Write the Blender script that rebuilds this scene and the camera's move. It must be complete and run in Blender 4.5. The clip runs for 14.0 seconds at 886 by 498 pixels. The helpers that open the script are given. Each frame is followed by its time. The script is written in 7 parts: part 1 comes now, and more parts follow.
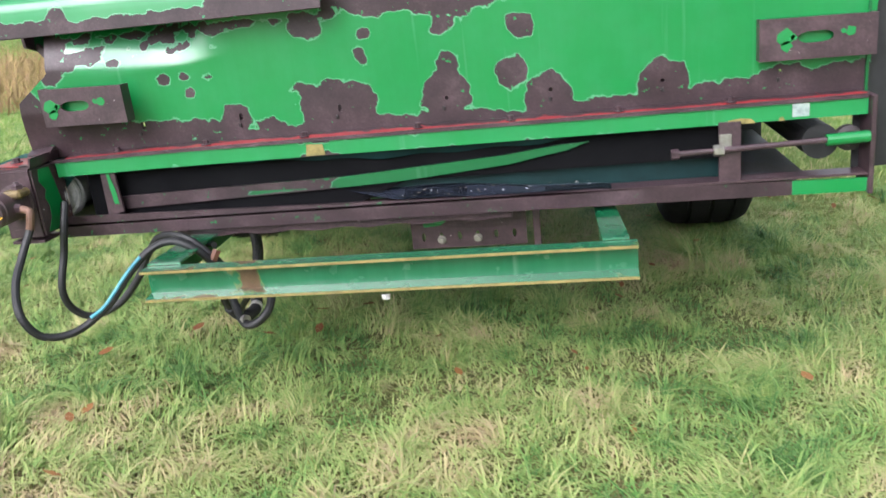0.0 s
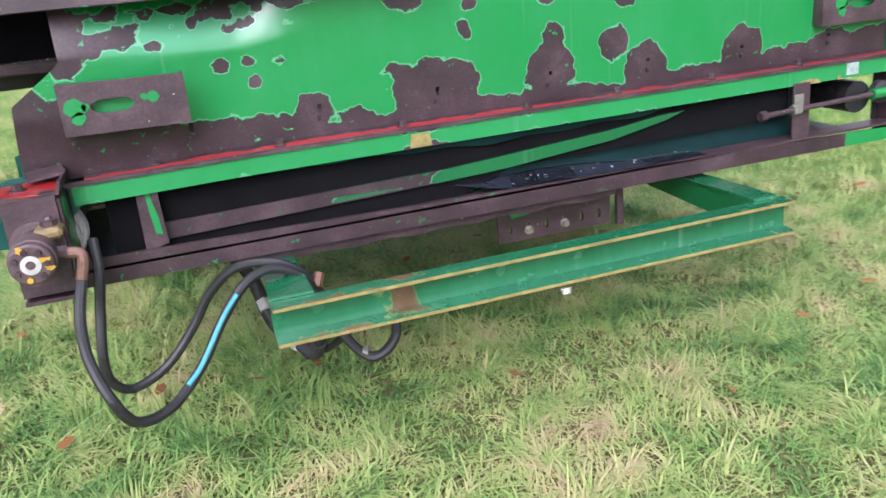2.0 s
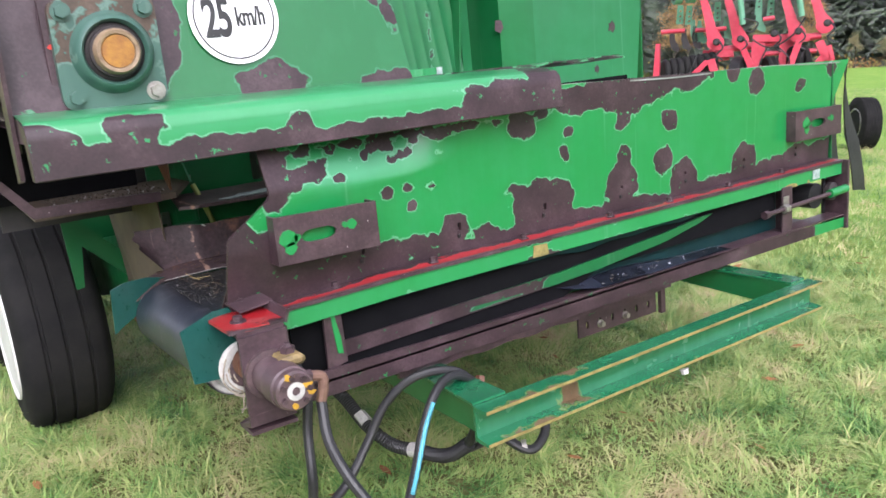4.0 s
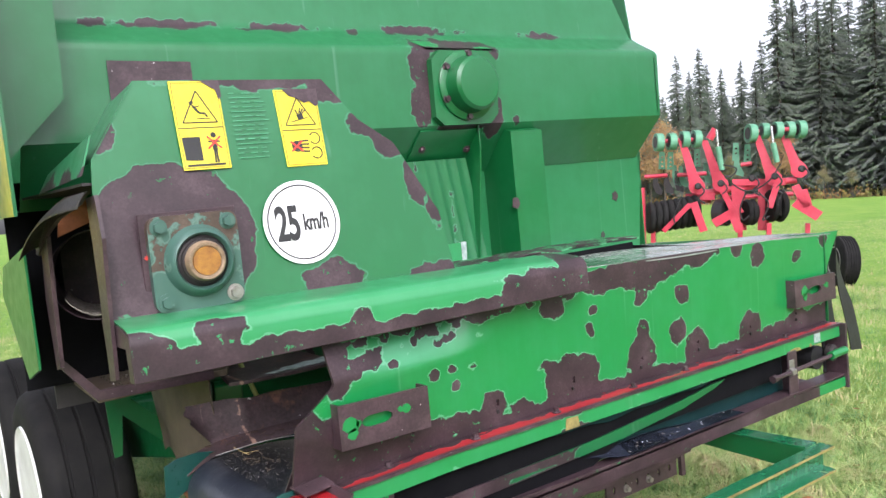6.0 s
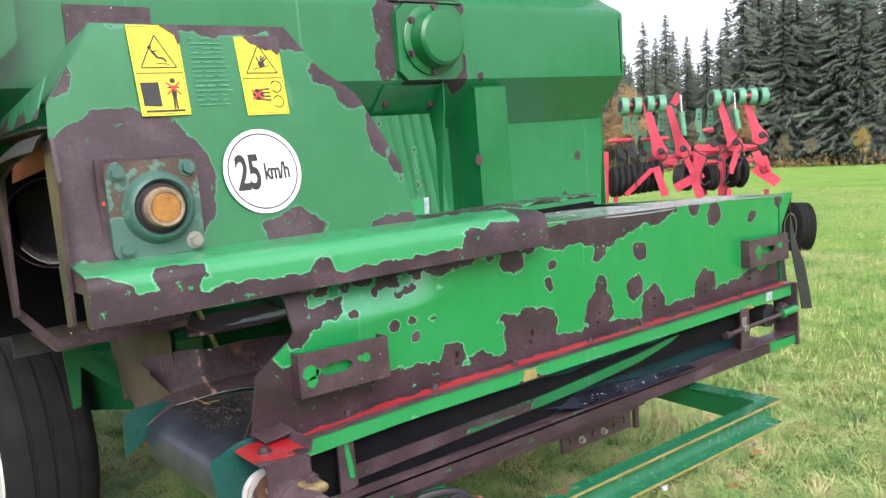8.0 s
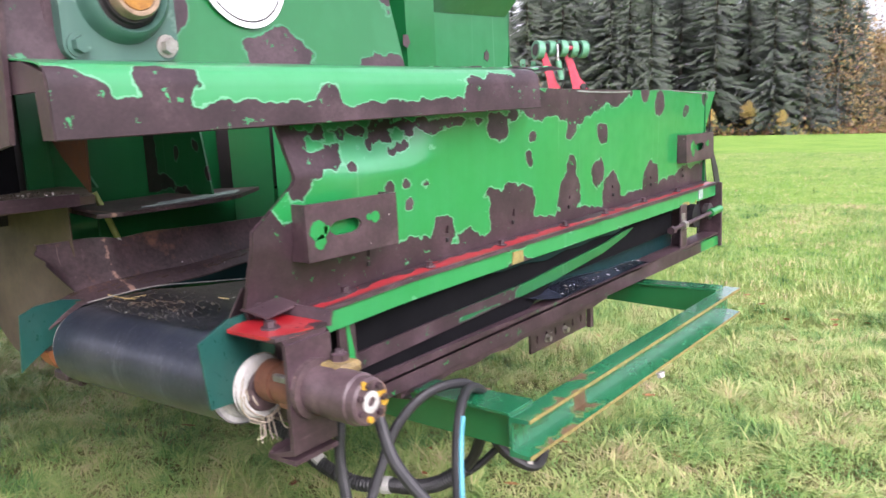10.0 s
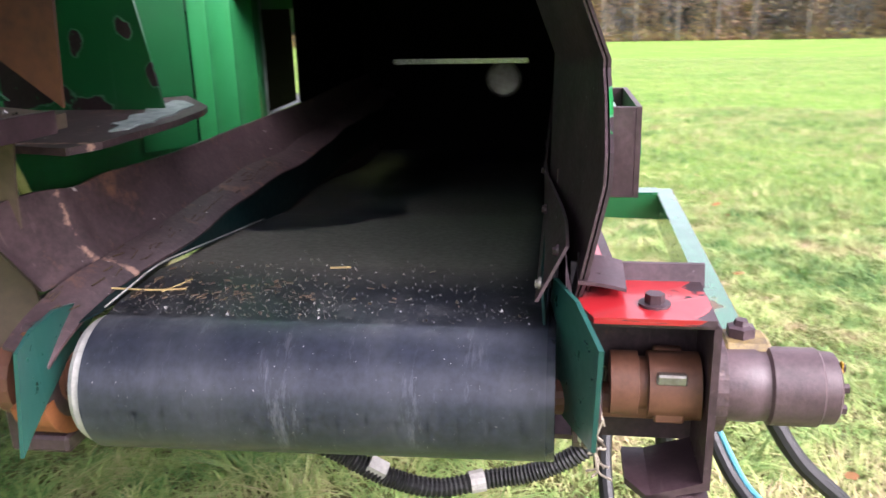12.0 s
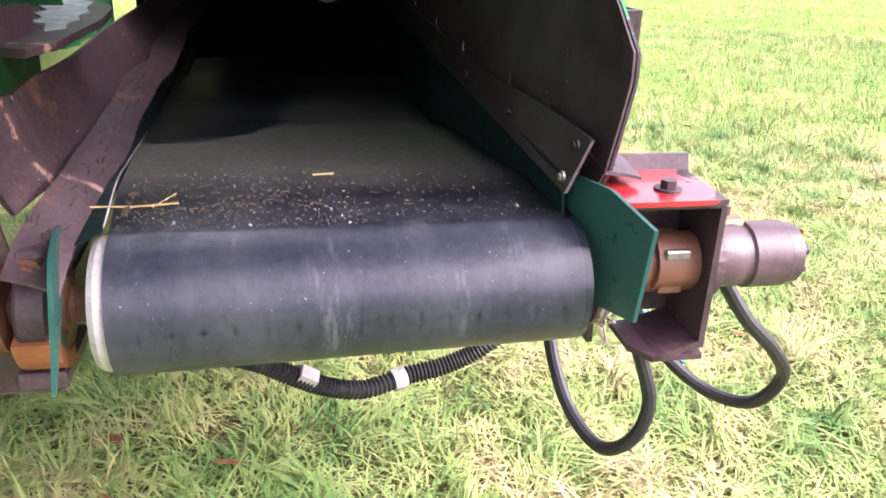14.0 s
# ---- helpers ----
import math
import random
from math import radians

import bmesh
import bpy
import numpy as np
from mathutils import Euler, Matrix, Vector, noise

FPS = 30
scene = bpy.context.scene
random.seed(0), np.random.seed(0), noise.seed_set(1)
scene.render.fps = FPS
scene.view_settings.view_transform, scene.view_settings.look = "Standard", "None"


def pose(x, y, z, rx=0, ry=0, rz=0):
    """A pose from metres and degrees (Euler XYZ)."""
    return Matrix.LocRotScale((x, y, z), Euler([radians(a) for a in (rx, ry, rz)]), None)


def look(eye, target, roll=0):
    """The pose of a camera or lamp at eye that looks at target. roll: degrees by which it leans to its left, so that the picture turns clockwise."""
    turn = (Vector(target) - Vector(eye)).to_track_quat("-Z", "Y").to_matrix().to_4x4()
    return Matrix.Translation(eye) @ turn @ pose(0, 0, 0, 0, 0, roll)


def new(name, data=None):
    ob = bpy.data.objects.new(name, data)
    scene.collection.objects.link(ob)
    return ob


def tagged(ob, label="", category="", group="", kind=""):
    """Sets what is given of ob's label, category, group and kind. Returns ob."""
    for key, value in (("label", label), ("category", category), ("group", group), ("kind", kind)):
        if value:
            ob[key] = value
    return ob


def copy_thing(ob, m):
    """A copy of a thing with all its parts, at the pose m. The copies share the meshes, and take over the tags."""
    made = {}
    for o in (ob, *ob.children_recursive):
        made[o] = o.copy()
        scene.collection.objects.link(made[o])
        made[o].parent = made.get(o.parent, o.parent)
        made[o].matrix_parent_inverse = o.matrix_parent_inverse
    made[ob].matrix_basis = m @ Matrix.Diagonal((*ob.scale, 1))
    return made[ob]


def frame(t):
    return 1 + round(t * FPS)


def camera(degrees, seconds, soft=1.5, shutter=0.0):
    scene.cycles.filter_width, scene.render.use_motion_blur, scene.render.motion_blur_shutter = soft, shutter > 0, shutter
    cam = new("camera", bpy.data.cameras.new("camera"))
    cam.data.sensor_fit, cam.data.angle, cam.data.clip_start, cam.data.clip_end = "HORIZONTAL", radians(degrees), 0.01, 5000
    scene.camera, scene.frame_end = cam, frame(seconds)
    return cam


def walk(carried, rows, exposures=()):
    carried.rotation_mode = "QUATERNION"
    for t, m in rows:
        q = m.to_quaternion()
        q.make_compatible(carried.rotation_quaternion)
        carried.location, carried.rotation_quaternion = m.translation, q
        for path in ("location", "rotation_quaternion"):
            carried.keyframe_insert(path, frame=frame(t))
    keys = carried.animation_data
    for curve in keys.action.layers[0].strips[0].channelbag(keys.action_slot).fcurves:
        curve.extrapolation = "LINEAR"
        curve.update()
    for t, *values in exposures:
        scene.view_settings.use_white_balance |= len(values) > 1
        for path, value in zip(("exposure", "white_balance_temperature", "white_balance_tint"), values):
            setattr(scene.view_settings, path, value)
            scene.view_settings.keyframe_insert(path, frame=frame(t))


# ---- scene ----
cam = camera(56.4, 14.0, soft=1.5, shutter=0.4)
PATH = [
    (0, (1.62, -2.218, 1.247), (1.325, -0.339, 0.629), -3.2),
    (0.5, (1.302, -2.179, 1.224), (1.184, -0.261, 0.67), -1.6),
    (1, (0.959, -2.147, 1.226), (1.02, -0.241, 0.623), -0.6),
    (1.5, (0.682, -1.999, 1.176), (0.92, -0.112, 0.557), -4.8),
    (2, (0.387, -1.9, 1.182), (0.972, -0.092, 0.561), -2.8),
    (2.5, (0.088, -1.797, 1.203), (0.84, -0.064, 0.547), -1.2),
    (2.7, (0.018, -1.737, 1.197), (0.811, 0.005, 0.615), -2.1),
    (4.8, (-0.639, -1.689, 1.381), (0.542, -0.102, 1.084), -2.7),
    (5, (-0.649, -1.715, 1.402), (0.525, -0.113, 1.171), -2.7),
    (5.5, (-0.666, -1.732, 1.421), (0.508, -0.119, 1.279), -2.6),
    (6, (-0.667, -1.738, 1.449), (0.49, -0.11, 1.35), -3.2),
    (6.5, (-0.669, -1.735, 1.437), (0.561, -0.163, 1.297), -2.3),
    (7, (-0.672, -1.743, 1.436), (0.551, -0.165, 1.324), -2.2),
    (7.5, (-0.674, -1.743, 1.425), (0.549, -0.168, 1.268), -2.3),
    (8, (-0.67, -1.755, 1.422), (0.548, -0.181, 1.23), -2.3),
    (8.5, (-0.652, -1.746, 1.322), (0.627, -0.223, 1.107), -1.8),
    (8.7, (-0.658, -1.719, 1.286), (0.663, -0.249, 0.977), -1.2),
    (10.8, (-0.927, -0.624, 1.115), (0.827, 0.288, 0.813), -2.7),
    (11, (-0.945, -0.477, 1.118), (0.859, 0.304, 0.747), -2.6),
    (11.5, (-0.875, -0.208, 1.101), (1.0, 0.341, 0.674), -1.4),
    (12, (-0.767, -0.013, 1.099), (1.148, 0.269, 0.599), -1.0),
    (12.5, (-0.753, 0.226, 1.101), (1.165, 0.044, 0.566), -0.6),
    (13, (-0.773, 0.348, 1.098), (1.097, -0.015, 0.489), 1.3),
    (13.5, (-0.777, 0.357, 1.094), (1.08, -0.006, 0.445), 1.2),
    (14, (-0.797, 0.331, 1.09), (1.044, -0.028, 0.394), 1.5),
]
EXPOSURES = [(0.0, 0.40, 6100, 15), (1.6, 0.42, 5850, 17), (2.6, 0.46, 5850, 27), (4.8, 0.44, 6150, 18), (6.0, 0.38, 6150, 18), (8.2, 0.40, 6250, 18), (8.7, 0.45, 6300, 19), (10.8, 0.88, 6200, 28), (12.0, 1.17, 6250, 28), (12.8, 1.40, 6400, 26), (13.4, 1.56, 6420, 33), (14.0, 1.62, 6380, 37)]
walk(cam, [(t, look(eye, target, roll)) for t, eye, target, roll in PATH], EXPOSURES)

# ---- world and light: a bright overcast autumn day ----
world = bpy.data.worlds.new("overcast_sky")
scene.world = world
world.use_nodes = True
wn, wl = world.node_tree.nodes, world.node_tree.links
sky = wn.new("ShaderNodeTexSky")
sky.sky_type, sky.sun_disc = "NISHITA", False
sky.sun_elevation, sky.sun_rotation = radians(38), radians(206)
sky.air_density, sky.dust_density = 1.0, 4.0
pale = wn.new("ShaderNodeHueSaturation")
pale.inputs["Saturation"].default_value, pale.inputs["Value"].default_value = 0.22, 1.7
wl.new(sky.outputs["Color"], pale.inputs["Color"])
wl.new(pale.outputs["Color"], wn["Background"].inputs["Color"])
wn["Background"].inputs["Strength"].default_value = 0.145

sun_data = bpy.data.lights.new("sun", "SUN")
sun_data.energy, sun_data.angle, sun_data.color = 1.5, radians(50), (1.0, 0.98, 0.95)
sun = new("sun", sun_data)
sun.matrix_world = look((-3.5, -9.2, 8), (1, 0, 0))


# ---- materials ----
def tree_of(name):
    m = bpy.data.materials.new(name)
    m.use_nodes = True
    return m, m.node_tree.nodes, m.node_tree.links, m.node_tree.nodes["Principled BSDF"]


def coords(n, l, scale=1.0):
    tc = n.new("ShaderNodeTexCoord")
    mp = n.new("ShaderNodeMapping")
    mp.inputs["Scale"].default_value = scale if isinstance(scale, tuple) else (scale, scale, scale)
    l.new(tc.outputs["Object"], mp.inputs["Vector"])
    return mp.outputs["Vector"]


def noise_of(n, l, vec, scale, detail=5.0, rough=0.6):
    t = n.new("ShaderNodeTexNoise")
    t.inputs["Scale"].default_value, t.inputs["Detail"].default_value, t.inputs["Roughness"].default_value = scale, detail, rough
    l.new(vec, t.inputs["Vector"])
    return t.outputs["Fac"]


def ramp_of(n, l, fac, stops):
    r = n.new("ShaderNodeValToRGB")
    while len(r.color_ramp.elements) < len(stops):
        r.color_ramp.elements.new(0.5)
    for e, (p, c) in zip(r.color_ramp.elements, stops):
        e.position, e.color = p, (*c, 1) if len(c) == 3 else c
    l.new(fac, r.inputs["Fac"])
    return r.outputs["Color"]


def math_of(n, l, op, a, b=None, clamp=False):
    m = n.new("ShaderNodeMath")
    m.operation, m.use_clamp = op, clamp
    for i, v in enumerate((a, b)):
        if v is None:
            continue
        if isinstance(v, (int, float)):
            m.inputs[i].default_value = v
        else:
            l.new(v, m.inputs[i])
    return m.outputs[0]


def mix_of(n, l, fac, a, b):
    m = n.new("ShaderNodeMix")
    m.data_type = "RGBA"
    for i, v in ((0, fac), (6, a), (7, b)):
        if isinstance(v, tuple):
            m.inputs[i].default_value = (*v, 1)
        elif isinstance(v, (int, float)):
            m.inputs[i].default_value = v
        else:
            l.new(v, m.inputs[i])
    return m.outputs[2]


def bump_of(n, l, height, strength, dist, normal=None):
    b = n.new("ShaderNodeBump")
    b.inputs["Strength"].default_value, b.inputs["Distance"].default_value = strength, dist
    l.new(height, b.inputs["Height"])
    if normal is not None:
        l.new(normal, b.inputs["Normal"])
    return b.outputs["Normal"]


def simple(name, lo, hi, scale=12.0, rough=0.6, metal=0.0, bump=0.3, dist=0.002, spec=0.5):
    """Two-scale mottled surface between two base colours."""
    m, n, l, p = tree_of(name)
    v = coords(n, l)
    a, b = noise_of(n, l, v, scale), noise_of(n, l, v, scale * 9, 3)
    f = math_of(n, l, "ADD", math_of(n, l, "MULTIPLY", a, 0.7), math_of(n, l, "MULTIPLY", b, 0.3))
    l.new(ramp_of(n, l, f, [(0.3, lo), (0.7, hi)]), p.inputs["Base Color"])
    r = math_of(n, l, "ADD", math_of(n, l, "MULTIPLY", b, 0.3), rough - 0.15, True)
    l.new(r, p.inputs["Roughness"])
    p.inputs["Metallic"].default_value = metal
    p.inputs["Specular IOR Level"].default_value = spec
    l.new(bump_of(n, l, f, bump, dist), p.inputs["Normal"])
    return m


def painted(name, base, faded, under, edge, bias=-0.02, fade=0.45, gloss=0.36, shine=0.8):
    """Peeling paint over brown primer. The mesh attribute 'wear' (metres, above 0 where the paint is gone) sets the
    large patches,
    'pale' the chalky, sun-bleached share and any sky sheen painted in; noise makes their ragged edges and small flakes."""
    m, n, l, p = tree_of(name)
    v = coords(n, l)
    wear = n.new("ShaderNodeAttribute")
    wear.attribute_name = "wear"
    pale_at = n.new("ShaderNodeAttribute")
    pale_at.attribute_name = "pale"
    big, mid, fine = noise_of(n, l, v, 9, 4), noise_of(n, l, v, 26, 3, 0.45), noise_of(n, l, v, 160, 4)
    rag = math_of(n, l, "ADD", math_of(n, l, "MULTIPLY", math_of(n, l, "SUBTRACT", mid, 0.5), 0.042),
                  math_of(n, l, "MULTIPLY", math_of(n, l, "SUBTRACT", fine, 0.5), 0.003))
    d = math_of(n, l, "ADD", math_of(n, l, "ADD", wear.outputs["Fac"], rag), bias)
    gone = math_of(n, l, "MULTIPLY", math_of(n, l, "ADD", d, 0.0006), 900, True)
    # scraps of paint still hold here and there on the bare steel
    scrap = math_of(n, l, "MULTIPLY", math_of(n, l, "SUBTRACT", noise_of(n, l, v, 52, 4, 0.55), 0.665), 60, True)
    deep = math_of(n, l, "MULTIPLY", math_of(n, l, "SUBTRACT", 0.055, d), 60, True)
    gone = math_of(n, l, "MULTIPLY", gone, math_of(n, l, "SUBTRACT", 1.0, math_of(n, l, "MULTIPLY", scrap, deep)))
    rim = math_of(n, l, "MULTIPLY", math_of(n, l, "SUBTRACT", 1.0, math_of(n, l, "MULTIPLY", math_of(n, l, "ABSOLUTE", math_of(n, l, "ADD", d, 0.0020)), 480), True), 0.42, True)
    # streaks of rain and dirt run down the paint
    streak = noise_of(n, l, coords(n, l, (26.0, 26.0, 1.6)), 1.0, 4)
    pale_share = math_of(n, l, "ADD", pale_at.outputs["Fac"], math_of(n, l, "MULTIPLY", math_of(n, l, "SUBTRACT", streak, 0.45), fade), True)
    pale_share = math_of(n, l, "ADD", math_of(n, l, "MULTIPLY", pale_share, 0.46), math_of(n, l, "MULTIPLY", math_of(n, l, "SUBTRACT", big, 0.48), 0.22), True)
    paint = mix_of(n, l, pale_share, base, faded)
    # a few thin pale runs left by dripping water
    run = noise_of(n, l, coords(n, l, (38.0, 38.0, 0.55)), 1.0, 2, 0.4)
    run = math_of(n, l, "MULTIPLY", math_of(n, l, "SUBTRACT", run, 0.69), 9.0, True)
    paint = mix_of(n, l, math_of(n, l, "MULTIPLY", run, 0.18), paint, tuple(0.5 * c + 0.22 for c in faded))
    paint = mix_of(n, l, rim, paint, edge)
    dull = tuple(c * 0.45 for c in under)
    light = tuple(min(1, c * 1.75 + 0.014) for c in under)
    rust = ramp_of(n, l, math_of(n, l, "ADD", math_of(n, l, "MULTIPLY", big, 0.72), math_of(n, l, "MULTIPLY", fine, 0.28)), [(0.32, dull), (0.52, under), (0.72, light)])
    l.new(mix_of(n, l, gone, paint, rust), p.inputs["Base Color"])
    r = math_of(n, l, "ADD", gloss, math_of(n, l, "MULTIPLY", gone, 0.10))
    r = math_of(n, l, "ADD", r, math_of(n, l, "MULTIPLY", math_of(n, l, "SUBTRACT", mid, 0.5), 0.25), True)
    l.new(r, p.inputs["Roughness"])
    p.inputs["Specular IOR Level"].default_value = 0.5
    h = math_of(n, l, "SUBTRACT", math_of(n, l, "MULTIPLY", fine, math_of(n, l, "ADD", 0.04, math_of(n, l, "MULTIPLY", gone, 0.25))), gone)
    nb = bump_of(n, l, h, 0.6, 0.0012)
    waves = noise_of(n, l, v, 3.2, 2)
    l.new(bump_of(n, l, waves, 0.22, 0.02, nb), p.inputs["Normal"])
    # what is left of the paint still has its gloss
    l.new(math_of(n, l, "MULTIPLY", math_of(n, l, "SUBTRACT", 1.0, gone), shine), p.inputs["Coat Weight"])
    p.inputs["Coat Roughness"].default_value, p.inputs["Coat IOR"].default_value = 0.11, 1.55
    l.new(bump_of(n, l, waves, 0.14, 0.02), p.inputs["Coat Normal"])
    return m


RUST = (0.040, 0.0225, 0.0275)
green = painted("weathered_green_paint", (0.004, 0.195, 0.044), (0.11, 0.42, 0.24), RUST, (0.26, 0.52, 0.38), fade=0.25, shine=0.7)
green_dark = painted("clean_green_paint", (0.004, 0.105, 0.030), (0.05, 0.22, 0.10), RUST, (0.2, 0.4, 0.3), bias=-0.035, fade=0.3, shine=0.5)
body_green = painted("hopper_green_paint", (0.003, 0.116, 0.029), (0.08, 0.34, 0.18), RUST, (0.10, 0.28, 0.18), bias=-0.034, fade=0.18, gloss=0.36, shine=0.42)
beam_green = painted("bluish_green_paint", (0.006, 0.125, 0.050), (0.10, 0.34, 0.20), (0.12, 0.075, 0.04), (0.34, 0.30, 0.08), bias=-0.021, fade=0.55, gloss=0.24, shine=1.0)
lamp_green = painted("grey_green_cast_iron", (0.045, 0.110, 0.086), (0.15, 0.23, 0.19), (0.075, 0.05, 0.035), (0.2, 0.3, 0.25), bias=-0.010, fade=0.8, gloss=0.45, shine=0.3)
red_paint = painted("chipped_red_paint", (0.36, 0.014, 0.018), (0.48, 0.10, 0.10), RUST, (0.40, 0.10, 0.09), bias=-0.012, fade=0.3)


def oxide():
    """Brown primer over old steel: cloudy, with pale scrapes along it, white specks and darker pits."""
    m, n, l, p = tree_of("brown_oxide_steel")
    v = coords(n, l)
    big, fine = noise_of(n, l, v, 11, 6, 0.65), noise_of(n, l, v, 120, 4)
    f = math_of(n, l, "ADD", math_of(n, l, "MULTIPLY", big, 0.68), math_of(n, l, "MULTIPLY", fine, 0.32))
    c = ramp_of(n, l, f, [(0.30, (0.016, 0.009, 0.011)), (0.50, (0.050, 0.029, 0.035)), (0.72, (0.105, 0.065, 0.074))])
    scrape = noise_of(n, l, coords(n, l, (7.0, 60.0, 90.0)), 1.0, 4, 0.7)
    c = mix_of(n, l, math_of(n, l, "MULTIPLY", math_of(n, l, "SUBTRACT", scrape, 0.64), 5, True), c, (0.17, 0.125, 0.125))
    speck = math_of(n, l, "MULTIPLY", math_of(n, l, "SUBTRACT", noise_of(n, l, v, 85, 2), 0.735), 30, True)
    l.new(mix_of(n, l, speck, c, (0.50, 0.48, 0.46)), p.inputs["Base Color"])
    l.new(math_of(n, l, "ADD", math_of(n, l, "MULTIPLY", fine, 0.35), 0.24, True), p.inputs["Roughness"])
    p.inputs["Specular IOR Level"].default_value = 0.55
    l.new(bump_of(n, l, f, 0.6, 0.0016), p.inputs["Normal"])
    return m


rusty = oxide()
rust_orange = simple("orange_rust", (0.16, 0.05, 0.015), (0.33, 0.12, 0.04), 18, 0.75)
rust_brown_sheet = simple("earthy_brown_sheet", (0.050, 0.036, 0.026), (0.150, 0.112, 0.076), 8, 0.65)
brown_sheet = simple("tarnished_brown_sheet", (0.030, 0.017, 0.014), (0.15, 0.062, 0.028), 7, 0.5)
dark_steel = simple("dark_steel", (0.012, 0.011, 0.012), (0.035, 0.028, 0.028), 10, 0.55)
rubber = simple("black_rubber", (0.009, 0.009, 0.010), (0.026, 0.026, 0.028), 14, 0.5)
twine_mat = simple("frayed_twine", (0.20, 0.16, 0.11), (0.50, 0.44, 0.36), 60, 0.8)
# wet sheet; its pale base carries the sky's reflection
wet_cover = simple("wet_sky_sheen_sheet", (0.12, 0.16, 0.13), (0.34, 0.36, 0.34), 5, 0.22, 0, 0.10, 0.002, 0.9)
tyre_mat = simple("worn_tyre_rubber", (0.006, 0.006, 0.007), (0.020, 0.019, 0.018), 9, 0.8, 0, 0.5, 0.004, 0.2)
# near-black: deep shade inside the machine, put into a surface colour
shade_mat = simple("painted_shade_black", (0.003, 0.003, 0.004), (0.007, 0.007, 0.008), 10, 0.9, 0, 0.3, 0.002, 0.1)
teal = simple("teal_rubber_sheet", (0.008, 0.060, 0.050), (0.020, 0.098, 0.083), 7, 0.32, 0, 0.1, 0.001)
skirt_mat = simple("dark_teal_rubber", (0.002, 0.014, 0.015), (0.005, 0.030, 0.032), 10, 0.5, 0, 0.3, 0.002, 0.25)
white_plastic = simple("dirty_white_plastic", (0.28, 0.27, 0.25), (0.62, 0.61, 0.58), 20, 0.45)
white_paint = simple("white_rim_paint", (0.55, 0.55, 0.52), (0.8, 0.8, 0.78), 8, 0.4)
chrome = simple("bright_steel", (0.45, 0.45, 0.46), (0.7, 0.7, 0.72), 30, 0.25, 1.0, 0.1)
zinc = simple("zinc_plated_steel", (0.25, 0.23, 0.2), (0.5, 0.48, 0.45), 40, 0.4, 0.8)
hydraulic = simple("grey_brown_motor_paint", (0.035, 0.022, 0.025), (0.13, 0.085, 0.092), 20, 0.42, 0, 0.5)
yellow_paint = simple("old_yellow_paint", (0.35, 0.19, 0.01), (0.55, 0.33, 0.03), 30, 0.6)
stained_yellow = simple("yellow_stained_casting", (0.040, 0.026, 0.026), (0.34, 0.25, 0.09), 34, 0.5, 0, 0.6)
coupling_mat = simple("rusty_coupling", (0.08, 0.03, 0.016), (0.2, 0.085, 0.05), 24, 0.6)
orange_cap = simple("amber_shaft_end", (0.14, 0.05, 0.015), (0.42, 0.20, 0.03), 45, 0.5, 0.0, 0.8)
copper = simple("copper_fitting", (0.11, 0.06, 0.045), (0.26, 0.15, 0.11), 30, 0.5, 0.3)
blue_line = simple("blue_plastic_stripe", (0.05, 0.25, 0.32), (0.10, 0.40, 0.50), 20, 0.4)
sticker_yellow = simple("yellow_vinyl", (0.70, 0.56, 0.02), (0.82, 0.68, 0.05), 6, 0.35, 0, 0.05)
sticker_black = simple("black_print", (0.012, 0.012, 0.012), (0.03, 0.03, 0.03), 20, 0.4, 0, 0.05)
sticker_red = simple("red_print", (0.5, 0.03, 0.02), (0.65, 0.06, 0.04), 20, 0.4, 0, 0.05)
sign_white = simple("white_vinyl", (0.74, 0.74, 0.74), (0.84, 0.84, 0.85), 5, 0.3, 0, 0.05)
ghost_print = simple("faded_print", (0.05, 0.25, 0.12), (0.10, 0.32, 0.19), 20, 0.4, 0, 0.05)
imp_red = simple("pinkish_red_paint", (0.40, 0.018, 0.045), (0.58, 0.070, 0.105), 3, 0.35)
imp_green = simple("pale_green_castings", (0.05, 0.20, 0.11), (0.14, 0.34, 0.22), 6, 0.5)
straw_mat = simple("dry_straw", (0.35, 0.25, 0.09), (0.6, 0.48, 0.22), 30, 0.7)
crust_mat = simple("dry_dirt_crust", (0.10, 0.085, 0.07), (0.42, 0.38, 0.33), 90, 0.9, 0, 0.8, 0.004)
stem_bark = simple("pale_grey_bark", (0.12, 0.11, 0.10), (0.30, 0.28, 0.25), 1.5, 0.85)
mulch_mat = simple("rotted_stalks", (0.030, 0.019, 0.012), (0.13, 0.090, 0.055), 60, 0.8)
# colour of lit grass as it shows through a slot
slot_light_mat = simple("slot_light_colour", (0.28, 0.34, 0.07), (0.46, 0.52, 0.18), 20, 0.5)
bark = simple("spruce_bark", (0.035, 0.028, 0.022), (0.085, 0.07, 0.055), 3, 0.9)


